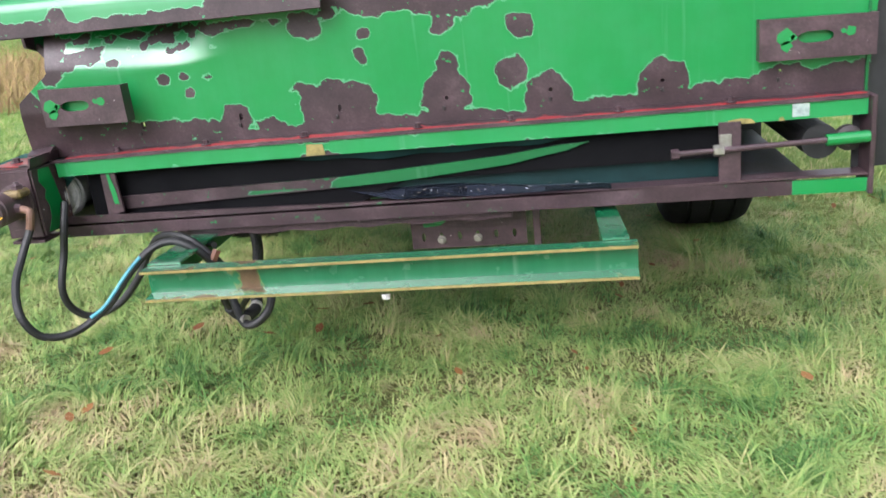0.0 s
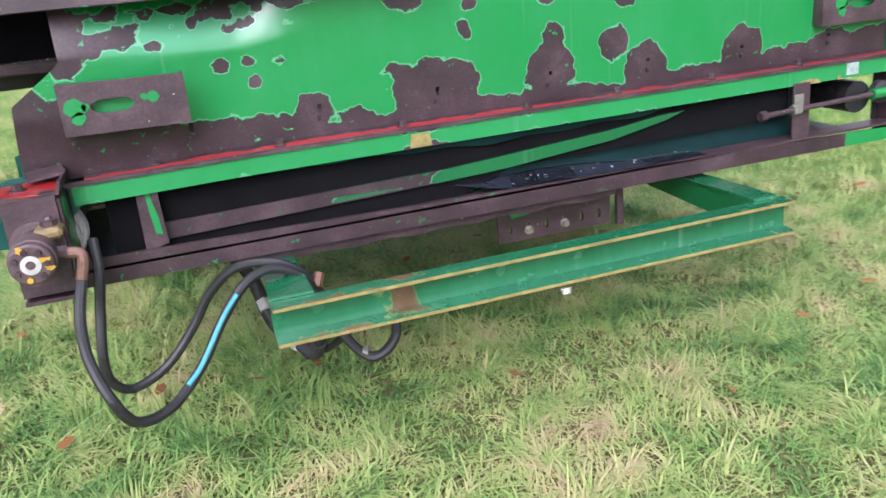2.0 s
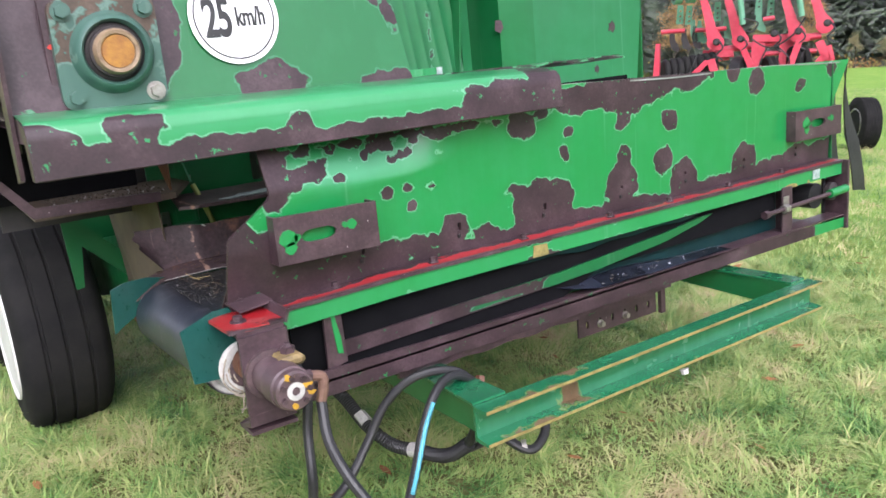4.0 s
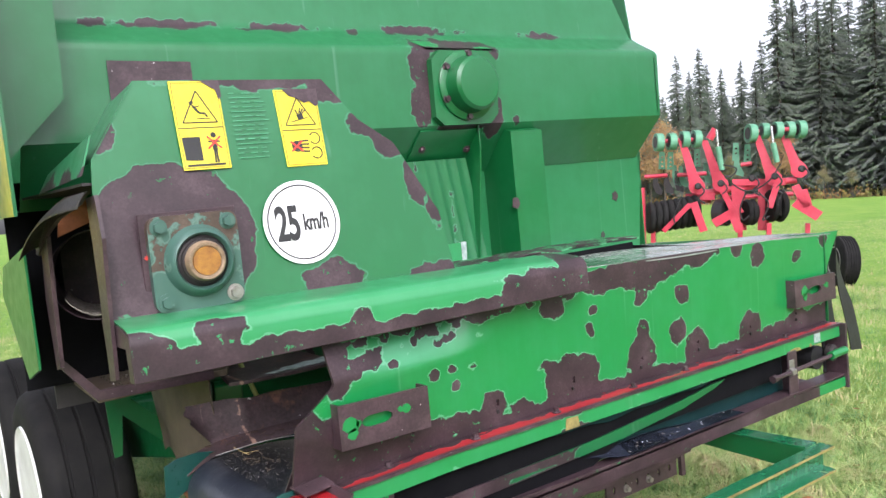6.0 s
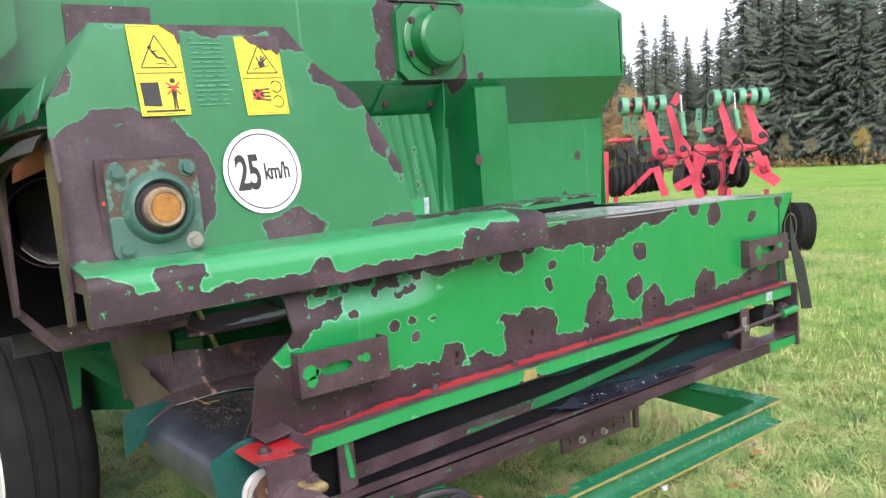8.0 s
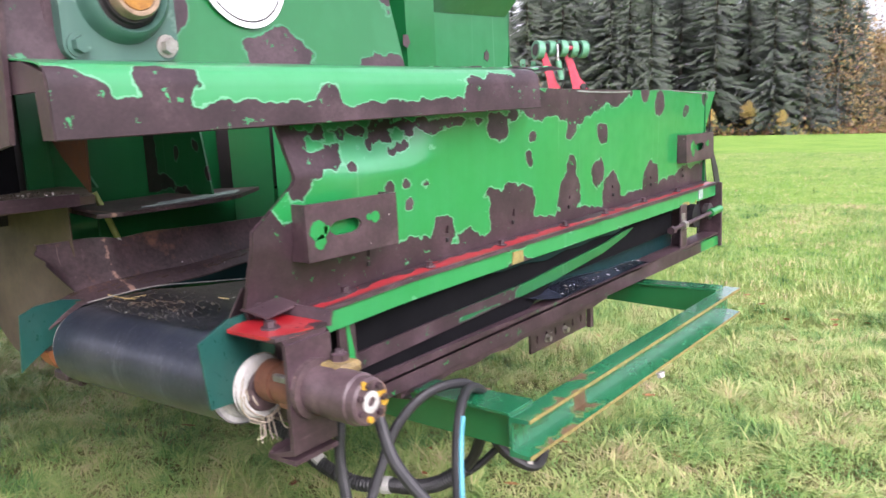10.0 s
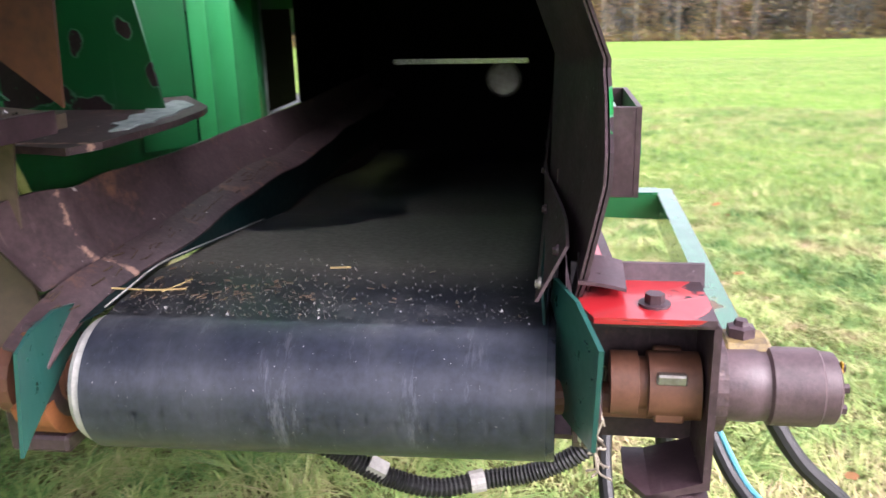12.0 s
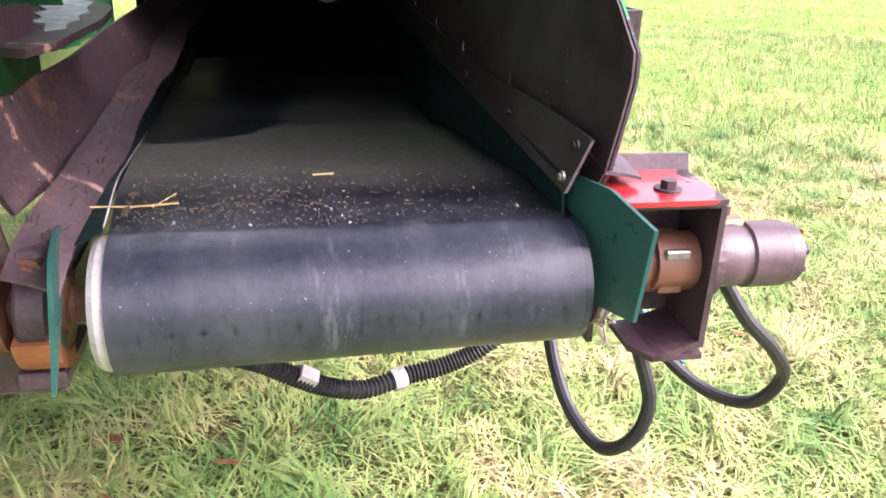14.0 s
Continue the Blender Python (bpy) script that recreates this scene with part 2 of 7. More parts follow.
def leafy(name, lo, hi, scale, rough=0.6, trans=0.25, single=0.55, stops=None, even=False):
    """Leaves between two colours, or along stops; single: how far each leaf differs from its neighbours;
    scale: of the colour drifts, one number or one for each axis; even: fine twigs and leaves, lit almost alike."""
    m, n, l, p = tree_of(name)
    g = n.new("ShaderNodeNewGeometry")
    v = coords(n, l)
    f = math_of(n, l, "ADD", math_of(n, l, "MULTIPLY", g.outputs["Random Per Island"], single), math_of(n, l, "MULTIPLY", noise_of(n, l, coords(n, l, scale), 1.0, 4), 1.15 - single))
    l.new(ramp_of(n, l, f, stops or [(0.2, lo), (0.85, hi)]), p.inputs["Base Color"])
    p.inputs["Roughness"].default_value = rough
    p.inputs["Specular IOR Level"].default_value = 0.08
    # small leaves and needles shade one another softly
    soft = n.new("ShaderNodeVectorMath")
    soft.operation = "MULTIPLY_ADD"
    l.new(g.outputs["Normal"], soft.inputs[0])
    k = 0.16 if even else 0.42
    soft.inputs[1].default_value, soft.inputs[2].default_value = (k, k, k), (0, -0.2 if even else 0, 0.5 if even else 0.40)
    unit = n.new("ShaderNodeVectorMath")
    unit.operation = "NORMALIZE"
    l.new(soft.outputs[0], unit.inputs[0])
    l.new(unit.outputs[0], p.inputs["Normal"])
    if trans:
        p.inputs["Transmission Weight"].default_value = 0.0
        p.inputs["Subsurface Weight"].default_value = trans
        p.inputs["Subsurface Radius"].default_value = (0.01, 0.02, 0.005)
    return m


def grass_material():
    """Living green and withered straw-yellow blades in drifts, mixed blade by blade."""
    m, n, l, p = tree_of("autumn_grass_blades")
    g = n.new("ShaderNodeNewGeometry")
    v = coords(n, l)
    drift = noise_of(n, l, v, 1.1, 5, 0.65)
    patch = noise_of(n, l, v, 5.0, 4)
    f = math_of(n, l, "ADD", math_of(n, l, "MULTIPLY", g.outputs["Random Per Island"], 0.22), math_of(n, l, "MULTIPLY", drift, 0.98))
    f = math_of(n, l, "ADD", f, math_of(n, l, "MULTIPLY", math_of(n, l, "SUBTRACT", patch, 0.655), 1.05))
    c = ramp_of(n, l, f, [(0.08, (0.032, 0.095, 0.026)), (0.25, (0.125, 0.260, 0.072)), (0.40, (0.27, 0.40, 0.120)), (0.55, (0.42, 0.47, 0.18)), (0.70, (0.56, 0.46, 0.26)), (0.90, (0.24, 0.145, 0.085))])
    l.new(c, p.inputs["Base Color"])
    p.inputs["Roughness"].default_value = 0.6
    p.inputs["Specular IOR Level"].default_value = 0.2
    # thin blades pass light on, so they shade softly, as if turned half upwards
    soft = n.new("ShaderNodeVectorMath")
    soft.operation = "MULTIPLY_ADD"
    l.new(g.outputs["Normal"], soft.inputs[0])
    soft.inputs[1].default_value, soft.inputs[2].default_value = (0.45, 0.45, 0.45), (0, 0, 0.7)
    unit = n.new("ShaderNodeVectorMath")
    unit.operation = "NORMALIZE"
    l.new(soft.outputs[0], unit.inputs[0])
    l.new(unit.outputs[0], p.inputs["Normal"])
    p.inputs["Subsurface Weight"].default_value = 0.15
    p.inputs["Subsurface Radius"].default_value = (0.01, 0.02, 0.005)
    return m


def ground_material():
    m, n, l, p = tree_of("meadow_ground")
    v = coords(n, l)
    a, b, c3 = noise_of(n, l, v, 0.35, 6, 0.7), noise_of(n, l, v, 6, 6, 0.7), noise_of(n, l, v, 45, 4)
    f = math_of(n, l, "ADD", math_of(n, l, "MULTIPLY", a, 0.5), math_of(n, l, "MULTIPLY", b, 0.5))
    f = math_of(n, l, "ADD", f, math_of(n, l, "MULTIPLY", math_of(n, l, "SUBTRACT", c3, 0.5), 0.35))
    sward = ramp_of(n, l, f, [(0.25, (0.09, 0.20, 0.04)), (0.48, (0.20, 0.37, 0.065)), (0.62, (0.32, 0.44, 0.10)), (0.8, (0.45, 0.42, 0.17))])
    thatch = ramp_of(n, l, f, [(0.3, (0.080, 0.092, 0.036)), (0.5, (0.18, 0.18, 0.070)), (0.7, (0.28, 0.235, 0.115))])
    # darker brown-green under the blades round the machine, a closed sward farther out
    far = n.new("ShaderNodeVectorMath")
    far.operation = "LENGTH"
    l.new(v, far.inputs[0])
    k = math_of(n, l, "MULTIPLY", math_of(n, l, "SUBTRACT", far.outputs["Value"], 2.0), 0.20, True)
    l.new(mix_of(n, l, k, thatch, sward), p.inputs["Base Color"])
    p.inputs["Roughness"].default_value = 0.9
    p.inputs["Specular IOR Level"].default_value = 0.15
    l.new(bump_of(n, l, math_of(n, l, "ADD", b, c3), 0.9, 0.06), p.inputs["Normal"])
    return m



def belt_material():
    """Black rubber: a drift of dried mud along one side, wet and bare on the other, chalky scuffs round the roller."""
    m, n, l, p = tree_of("muddy_rubber_belt")
    v = coords(n, l)
    xyz = n.new("ShaderNodeSeparateXYZ")
    l.new(v, xyz.inputs[0])
    mud, fine = noise_of(n, l, v, 7, 6, 0.7), noise_of(n, l, v, 90, 4)
    speck = noise_of(n, l, v, 240, 2)
    scuff = noise_of(n, l, coords(n, l, (2.5, 14.0, 3.2)), 1.6, 6, 0.8)
    haze = noise_of(n, l, v, 5.5, 4)
    base = ramp_of(n, l, fine, [(0.3, (0.013, 0.017, 0.026)), (0.7, (0.029, 0.034, 0.051))])
    # dried mud: beyond the roller's crown, up to a ragged edge along the belt
    edge = math_of(n, l, "ADD", math_of(n, l, "MULTIPLY", xyz.outputs["X"], -0.22), 0.60)
    edge = math_of(n, l, "ADD", edge, math_of(n, l, "MULTIPLY", math_of(n, l, "SUBTRACT", mud, 0.5), 0.34))
    near = math_of(n, l, "MULTIPLY", math_of(n, l, "SUBTRACT", math_of(n, l, "ADD", 0.66, math_of(n, l, "MULTIPLY", mud, 0.12)), xyz.outputs["X"]), 40, True)
    side = math_of(n, l, "MULTIPLY", math_of(n, l, "SUBTRACT", edge, xyz.outputs["Y"]), 45, True)
    along = math_of(n, l, "MULTIPLY", math_of(n, l, "SUBTRACT", xyz.outputs["X"], 0.26), 7, True)
    along = math_of(n, l, "MULTIPLY", along, math_of(n, l, "MAXIMUM", math_of(n, l, "MULTIPLY", math_of(n, l, "SUBTRACT", 1.40, xyz.outputs["X"]), 2.5, True), 0.30))
    drift = math_of(n, l, "MULTIPLY", math_of(n, l, "MAXIMUM", side, near), along)
    patchy = math_of(n, l, "MULTIPLY", math_of(n, l, "SUBTRACT", math_of(n, l, "ADD", mud, math_of(n, l, "MULTIPLY", fine, 0.25)), 0.60), 3.0, True)
    film = math_of(n, l, "MULTIPLY", math_of(n, l, "MULTIPLY", math_of(n, l, "SUBTRACT", xyz.outputs["X"], 0.11), 9, True), math_of(n, l, "MULTIPLY", math_of(n, l, "SUBTRACT", xyz.outputs["Y"], 0.15), 5, True))
    along = math_of(n, l, "MAXIMUM", along, film)
    f = math_of(n, l, "MAXIMUM", math_of(n, l, "MULTIPLY", drift, 0.85), math_of(n, l, "MULTIPLY", math_of(n, l, "MULTIPLY", patchy, along), 0.6), True)
    soil = ramp_of(n, l, fine, [(0.3, (0.225, 0.215, 0.18)), (0.7, (0.36, 0.345, 0.295))])
    # the belt's rubbed outer edge stays bare
    f = math_of(n, l, "MULTIPLY", f, math_of(n, l, "MULTIPLY", math_of(n, l, "SUBTRACT", xyz.outputs["Y"], 0.010), 24, True))
    c = mix_of(n, l, f, base, soil)
    g = math_of(n, l, "MULTIPLY", math_of(n, l, "SUBTRACT", math_of(n, l, "ADD", math_of(n, l, "MULTIPLY", scuff, 0.8), math_of(n, l, "MULTIPLY", haze, 0.2)), 0.555), 5.0, True)
    g = math_of(n, l, "ADD", g, math_of(n, l, "MULTIPLY", math_of(n, l, "SUBTRACT", noise_of(n, l, coords(n, l, (3.0, 9.0, 3.0)), 1.3, 5, 0.65), 0.42), 0.7, True), True)
    g = math_of(n, l, "MULTIPLY", g, math_of(n, l, "MULTIPLY", math_of(n, l, "SUBTRACT", 0.27, xyz.outputs["X"]), 12, True))
    c = mix_of(n, l, math_of(n, l, "MULTIPLY", g, 0.55), c, (0.26, 0.275, 0.31))
    # trodden mud and scratches, mottled, where the belt comes over the roller
    mottle = math_of(n, l, "MULTIPLY", math_of(n, l, "SUBTRACT", math_of(n, l, "ADD", math_of(n, l, "MULTIPLY", noise_of(n, l, v, 46, 5, 0.7), 0.6), math_of(n, l, "MULTIPLY", noise_of(n, l, v, 12, 4), 0.4)), 0.50), 7, True)
    band = math_of(n, l, "MULTIPLY", math_of(n, l, "MULTIPLY", math_of(n, l, "SUBTRACT", 0.36, xyz.outputs["X"]), 12, True), math_of(n, l, "MULTIPLY", math_of(n, l, "SUBTRACT", xyz.outputs["X"], 0.115), 20, True))
    c = mix_of(n, l, math_of(n, l, "MULTIPLY", math_of(n, l, "MULTIPLY", mottle, band), 0.80), c, (0.15, 0.155, 0.165))
    flecks = math_of(n, l, "MULTIPLY", math_of(n, l, "SUBTRACT", speck, 0.715), 12, True)
    l.new(mix_of(n, l, flecks, c, (0.45, 0.44, 0.42)), p.inputs["Base Color"])
    # wet and smooth on the outer edge
    wet = math_of(n, l, "MULTIPLY", math_of(n, l, "SUBTRACT", 0.015, xyz.outputs["Y"]), 30, True)
    l.new(math_of(n, l, "SUBTRACT", math_of(n, l, "ADD", 0.33, math_of(n, l, "MULTIPLY", f, 0.5), True), math_of(n, l, "MULTIPLY", wet, 0.12)), p.inputs["Roughness"])
    p.inputs["Specular IOR Level"].default_value = 0.6
    l.new(bump_of(n, l, math_of(n, l, "ADD", fine, f), 0.12, 0.001), p.inputs["Normal"])
    return m


def scuffed_material():
    """Brown primed sheet scraped by stones: long pale scratches, orange rust and white specks."""
    m, n, l, p = tree_of("scuffed_brown_sheet")
    v = coords(n, l)
    big, fine = noise_of(n, l, v, 9, 5), noise_of(n, l, v, 110, 4)
    base = ramp_of(n, l, math_of(n, l, "ADD", math_of(n, l, "MULTIPLY", big, 0.6), math_of(n, l, "MULTIPLY", fine, 0.4)), [(0.32, (0.022, 0.013, 0.014)), (0.5, (0.060, 0.038, 0.041)), (0.7, (0.115, 0.074, 0.077))])
    rust = math_of(n, l, "MULTIPLY", math_of(n, l, "SUBTRACT", noise_of(n, l, v, 16, 6, 0.7), 0.57), 6, True)
    xyz = n.new("ShaderNodeSeparateXYZ")
    l.new(v, xyz.inputs[0])
    bend = math_of(n, l, "SUBTRACT", 1.0, math_of(n, l, "MULTIPLY", math_of(n, l, "ABSOLUTE", math_of(n, l, "SUBTRACT", xyz.outputs["X"], 0.285)), 24), True)
    bare = math_of(n, l, "MULTIPLY", math_of(n, l, "SUBTRACT", math_of(n, l, "MULTIPLY", noise_of(n, l, v, 30, 5, 0.7), bend), 0.44), 9, True)
    c = mix_of(n, l, rust, base, (0.21, 0.105, 0.065))
    c = mix_of(n, l, bare, c, (0.44, 0.27, 0.20))
    scratch = noise_of(n, l, coords(n, l, (70.0, 30.0, 5.0)), 1.0, 4, 0.7)
    c = mix_of(n, l, math_of(n, l, "MULTIPLY", math_of(n, l, "SUBTRACT", scratch, 0.62), 5, True), c, (0.24, 0.18, 0.16))
    speck = math_of(n, l, "MULTIPLY", math_of(n, l, "SUBTRACT", noise_of(n, l, v, 60, 2), 0.735), 30, True)
    l.new(mix_of(n, l, speck, c, (0.62, 0.60, 0.58)), p.inputs["Base Color"])
    p.inputs["Roughness"].default_value = 0.5
    l.new(bump_of(n, l, math_of(n, l, "ADD", fine, big), 0.4, 0.0015), p.inputs["Normal"])
    return m


scuffed = scuffed_material()
worn_bronze = simple("worn_shaft_steel", (0.13, 0.08, 0.045), (0.36, 0.26, 0.17), 60, 0.5, 0.1, 0.5)
pale_scar = simple("scraped_pale_primer", (0.14, 0.20, 0.18), (0.45, 0.52, 0.50), 45, 0.6, 0, 0.6)
edge_moss = simple("yellowed_worn_edge", (0.12, 0.10, 0.03), (0.34, 0.27, 0.09), 40, 0.7)
belt_mat = belt_material()
grass_mat, ground_mat = grass_material(), ground_material()
# needles lightened: distant haze is mixed into their colour
spruce_leaf = leafy("hazed_spruce_needles", (0.098, 0.122, 0.102), (0.150, 0.178, 0.138), 0.30, single=0.22, even=True)
birch_leaf = leafy("yellow_autumn_leaves", (0.26, 0.19, 0.06), (0.58, 0.44, 0.15), 0.8)
rust_leaf = leafy("russet_autumn_leaves", (0.20, 0.13, 0.065), (0.40, 0.26, 0.125), 0.5, single=0.35)
fallen_leaf = leafy("fallen_orange_leaves", (0.16, 0.06, 0.025), (0.34, 0.17, 0.07), 3.0)
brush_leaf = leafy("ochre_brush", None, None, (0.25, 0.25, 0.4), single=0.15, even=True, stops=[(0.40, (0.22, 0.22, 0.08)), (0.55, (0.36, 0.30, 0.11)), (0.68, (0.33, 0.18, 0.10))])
# slate and tan tones raised to carry the wood's haze
hazed_scrub = leafy("hazed_autumn_growth", None, None, (0.17, 0.17, 0.05), single=0.10, even=True, stops=[(0.40, (0.105, 0.130, 0.125)), (0.50, (0.165, 0.180, 0.150)), (0.56, (0.33, 0.275, 0.165)), (0.66, (0.46, 0.33, 0.15)), (0.74, (0.27, 0.20, 0.16))])
scrub_leaf = leafy("olive_scrub_leaves", (0.12, 0.12, 0.07), (0.27, 0.245, 0.13), 0.8)
tan_grass = leafy("withered_tan_reeds", (0.20, 0.14, 0.06), (0.42, 0.31, 0.15), 2.0)


# ---- mesh helpers ----
def finish(bm, name, smooth=0.0):
    bmesh.ops.recalc_face_normals(bm, faces=bm.faces)
    me = bpy.data.meshes.new(name)
    bm.to_mesh(me)
    bm.free()
    if smooth:
        for poly in me.polygons:
            poly.use_smooth = True
        me.set_sharp_from_angle(angle=radians(smooth))
    return me


def part(name, bm, material, parent=None, label="", smooth=0.0):
    me = finish(bm, name, smooth) if isinstance(bm, bmesh.types.BMesh) else bm
    me.materials.clear()
    me.materials.append(material)
    ob = new(name, me)
    if parent is not None:
        ob.parent = parent
    if label:
        tagged(ob, label)
    return ob


def box(u0, u1, v0, v1, w0, w1, bevel=0.002, bm=None):
    bm = bm or bmesh.new()
    got = bmesh.ops.create_cube(bm, size=1.0)["verts"]
    for vert in got:
        vert.co = (u0 + (vert.co.x + 0.5) * (u1 - u0), v0 + (vert.co.y + 0.5) * (v1 - v0), w0 + (vert.co.z + 0.5) * (w1 - w0))
    if bevel:
        es = list({e for vert in got for e in vert.link_edges})
        bmesh.ops.bevel(bm, geom=es, offset=bevel, segments=1, affect="EDGES")
    return bm


def rod(a, b, r, seg=16, r2=None, bm=None, caps=True, bevel=0.0):
    """A round bar from a to b."""
    bm = bm or bmesh.new()
    a, b = Vector(a), Vector(b)
    m = Matrix.Translation((a + b) / 2) @ (b - a).to_track_quat("Z", "Y").to_matrix().to_4x4()
    got = bmesh.ops.create_cone(bm, cap_ends=caps, segments=seg, radius1=r, radius2=r if r2 is None else r2, depth=(b - a).length, matrix=m)["verts"]
    if bevel:
        rims = [e for e in {e for vert in got for e in vert.link_edges} if len(e.link_faces) == 2 and any(len(f.verts) > 4 for f in e.link_faces)]
        bmesh.ops.bevel(bm, geom=rims, offset=bevel, segments=2, affect="EDGES")
    return bm


def lathe(origin, axis, profile, seg=32, bm=None):
    """A turned shape: (distance along the axis, radius) pairs."""
    bm = bm or bmesh.new()
    q = Vector(axis).to_track_quat("Z", "Y")
    rings = []
    for h, r in profile:
        rings.append([bm.verts.new(Vector(origin) + q @ Vector((r * math.cos(2 * math.pi * k / seg), r * math.sin(2 * math.pi * k / seg), h))) for k in range(seg)])
    for a, b in zip(rings, rings[1:]):
        for k in range(seg):
            bm.faces.new((a[k], a[(k + 1) % seg], b[(k + 1) % seg], b[k]))
    for ring, r in ((rings[0], profile[0][1]), (rings[-1], profile[-1][1])):
        if r > 1e-4:
            bm.faces.new(ring)
    return bm


def prism(points, axis, a, b, holes=(), bm=None):
    """A plate: a flat outline (with holes) pushed from a to b along u, v or w. Points are the two other coordinates, in order."""
    bm = bm or bmesh.new()
    i = "uvw".index(axis)
    edges = []
    for loop in (points, *holes):
        vs = []
        for p in loop:
            co = list(p)
            co.insert(i, a)
            vs.append(bm.verts.new(co))
        edges += [bm.edges.new((vs[k], vs[(k + 1) % len(vs)])) for k in range(len(vs))]
    n = [0, 0, 0]
    n[i] = 1
    faces = [f for f in bmesh.ops.triangle_fill(bm, edges=edges, use_beauty=True, normal=n)["geom"] if isinstance(f, bmesh.types.BMFace)]
    out = bmesh.ops.extrude_face_region(bm, geom=faces)["geom"]
    step = [0, 0, 0]
    step[i] = b - a
    bmesh.ops.translate(bm, vec=step, verts=[g for g in out if isinstance(g, bmesh.types.BMVert)])
    return bm


def smooth_line(points, per=8):
    """A Catmull-Rom line through the points."""
    ps = [Vector(p) for p in points]
    ps = [ps[0] * 2 - ps[1], *ps, ps[-1] * 2 - ps[-2]]
    out = []
    for k in range(1, len(ps) - 2):
        p0, p1, p2, p3 = ps[k - 1:k + 3]
        for s in range(per):
            t = s / per
            out.append(0.5 * (2 * p1 + (p2 - p0) * t + (2 * p0 - 5 * p1 + 4 * p2 - p3) * t * t + (3 * p1 - p0 - 3 * p2 + p3) * t ** 3))
    return out + [ps[-2]]


def hose(points, r, seg=10, per=8, ribs=0.0, bm=None):
    """A hose along a smooth line; ribs: the depth of the rings of a corrugated one."""
    bm = bm or bmesh.new()
    line = smooth_line(points, per)
    if ribs:
        fine = []
        for a, b in zip(line, line[1:]):
            k = max(1, int((b - a).length / 0.0035))
            fine += [a.lerp(b, s / k) for s in range(k)]
        line = fine + [line[-1]]
    rings, side = [], None
    for k, p in enumerate(line):
        d = (line[min(k + 1, len(line) - 1)] - line[max(k - 1, 0)]).normalized()
        side = d.orthogonal().normalized() if side is None else (side - d * side.dot(d)).normalized()
        up = d.cross(side)
        rr = r - (ribs if ribs and k % 2 else 0)
        rings.append([bm.verts.new(p + (side * math.cos(2 * math.pi * s / seg) + up * math.sin(2 * math.pi * s / seg)) * rr) for s in range(seg)])
    for a, b in zip(rings, rings[1:]):
        for s in range(seg):
            bm.faces.new((a[s], a[(s + 1) % seg], b[(s + 1) % seg], b[s]))
    bm.faces.new(rings[0])
    bm.faces.new(rings[-1])
    return bm


def sheet(name, place, nu, nv, thick, wear=None, pale_of=None, keep=None):
    """A thin curved plate: place(s, t) for s, t in 0..1, thickened by the vector thick(s, t). keep(s, t) trims it; wear and pale_of give
    the paint's attributes at a place. Returns a mesh."""
    pts, attr, pal = [], [], []
    for j in range(nv + 1):
        for i in range(nu + 1):
            p = place(i / nu, j / nv)
            pts.append(p)
            attr.append(wear(*p) if wear else 0.0)
            pal.append(pale_of(*p) if pale_of else 0.0)
    size = len(pts)
    tv = Vector(thick)
    verts = pts + [tuple(Vector(p) + tv) for p in pts]
    faces, used = [], {}
    for j in range(nv):
        for i in range(nu):
            if keep and not keep(*pts[j * (nu + 1) + i]):
                continue
            a = j * (nu + 1) + i
            q = (a, a + 1, a + nu + 2, a + nu + 1)
            faces.append(q)
            faces.append(tuple(x + size for x in reversed(q)))
            for e in zip(q, q[1:] + q[:1]):
                if (e[1], e[0]) in used:
                    del used[(e[1], e[0])]
                else:
                    used[e] = True
    for a, b in used:
        faces.append((b, a, a + size, b + size))
    me = bpy.data.meshes.new(name)
    me.from_pydata(verts, [], faces)
    me.validate()
    for poly in me.polygons:
        poly.use_smooth = True
    me.set_sharp_from_angle(angle=radians(35))
    for key, values in (("wear", attr), ("pale", pal)):
        at = me.attributes.new(key, "FLOAT", "POINT")
        at.data.foreach_set("value", np.array(values + values, dtype=np.float32))
    return me


def with_wear(me, wear=None, pale_of=None):
    """Gives an ordinary mesh the paint's attributes."""
    for key, f in (("wear", wear), ("pale", pale_of)):
        at = me.attributes.new(key, "FLOAT", "POINT")
        at.data.foreach_set("value", np.array([f(*vert.co) if f else 0.0 for vert in me.vertices], dtype=np.float32))
    return me


def blob_field(blobs, spread=1.0):
    """Distance-like field (metres, above 0 inside) of ellipses (u, w, radius u, radius w)."""
    def field(u, w):
        best = -0.2
        for bu, bw, ru, rw in blobs:
            k = math.hypot((u - bu) / ru, (w - bw) / rw)
            best = max(best, (1 - k) * min(ru, rw) * spread)
        return best
    return field


def bolt(p, axis, r=0.011, h=0.010, washer=1.6, material=None, parent=None, label="", nut=6):
    a = Vector(axis).normalized()
    bm = rod(p, Vector(p) + a * 0.003, r * washer, 16)
    rod(Vector(p) + a * 0.003, Vector(p) + a * (0.003 + h), r, nut, bm=bm)
    return part("bolt", bm, material or rusty, parent, label)


# ---- the potato harvester: everything in its own frame, which leans with the slope ----
harvester = tagged(new("potato_harvester"), "worn green potato harvester with peeling paint and rust, parked on grass", "farm machine")
harvester.matrix_world = pose(0, 0, 0, 0, -2.9, 0)


def flare(u):
    """How far the left end of the front panel is bent outwards."""
    k = min(1.0, max(0.0, (0.62 - u) / 0.42))
    return -0.062 * k * k * (3 - 2 * k)


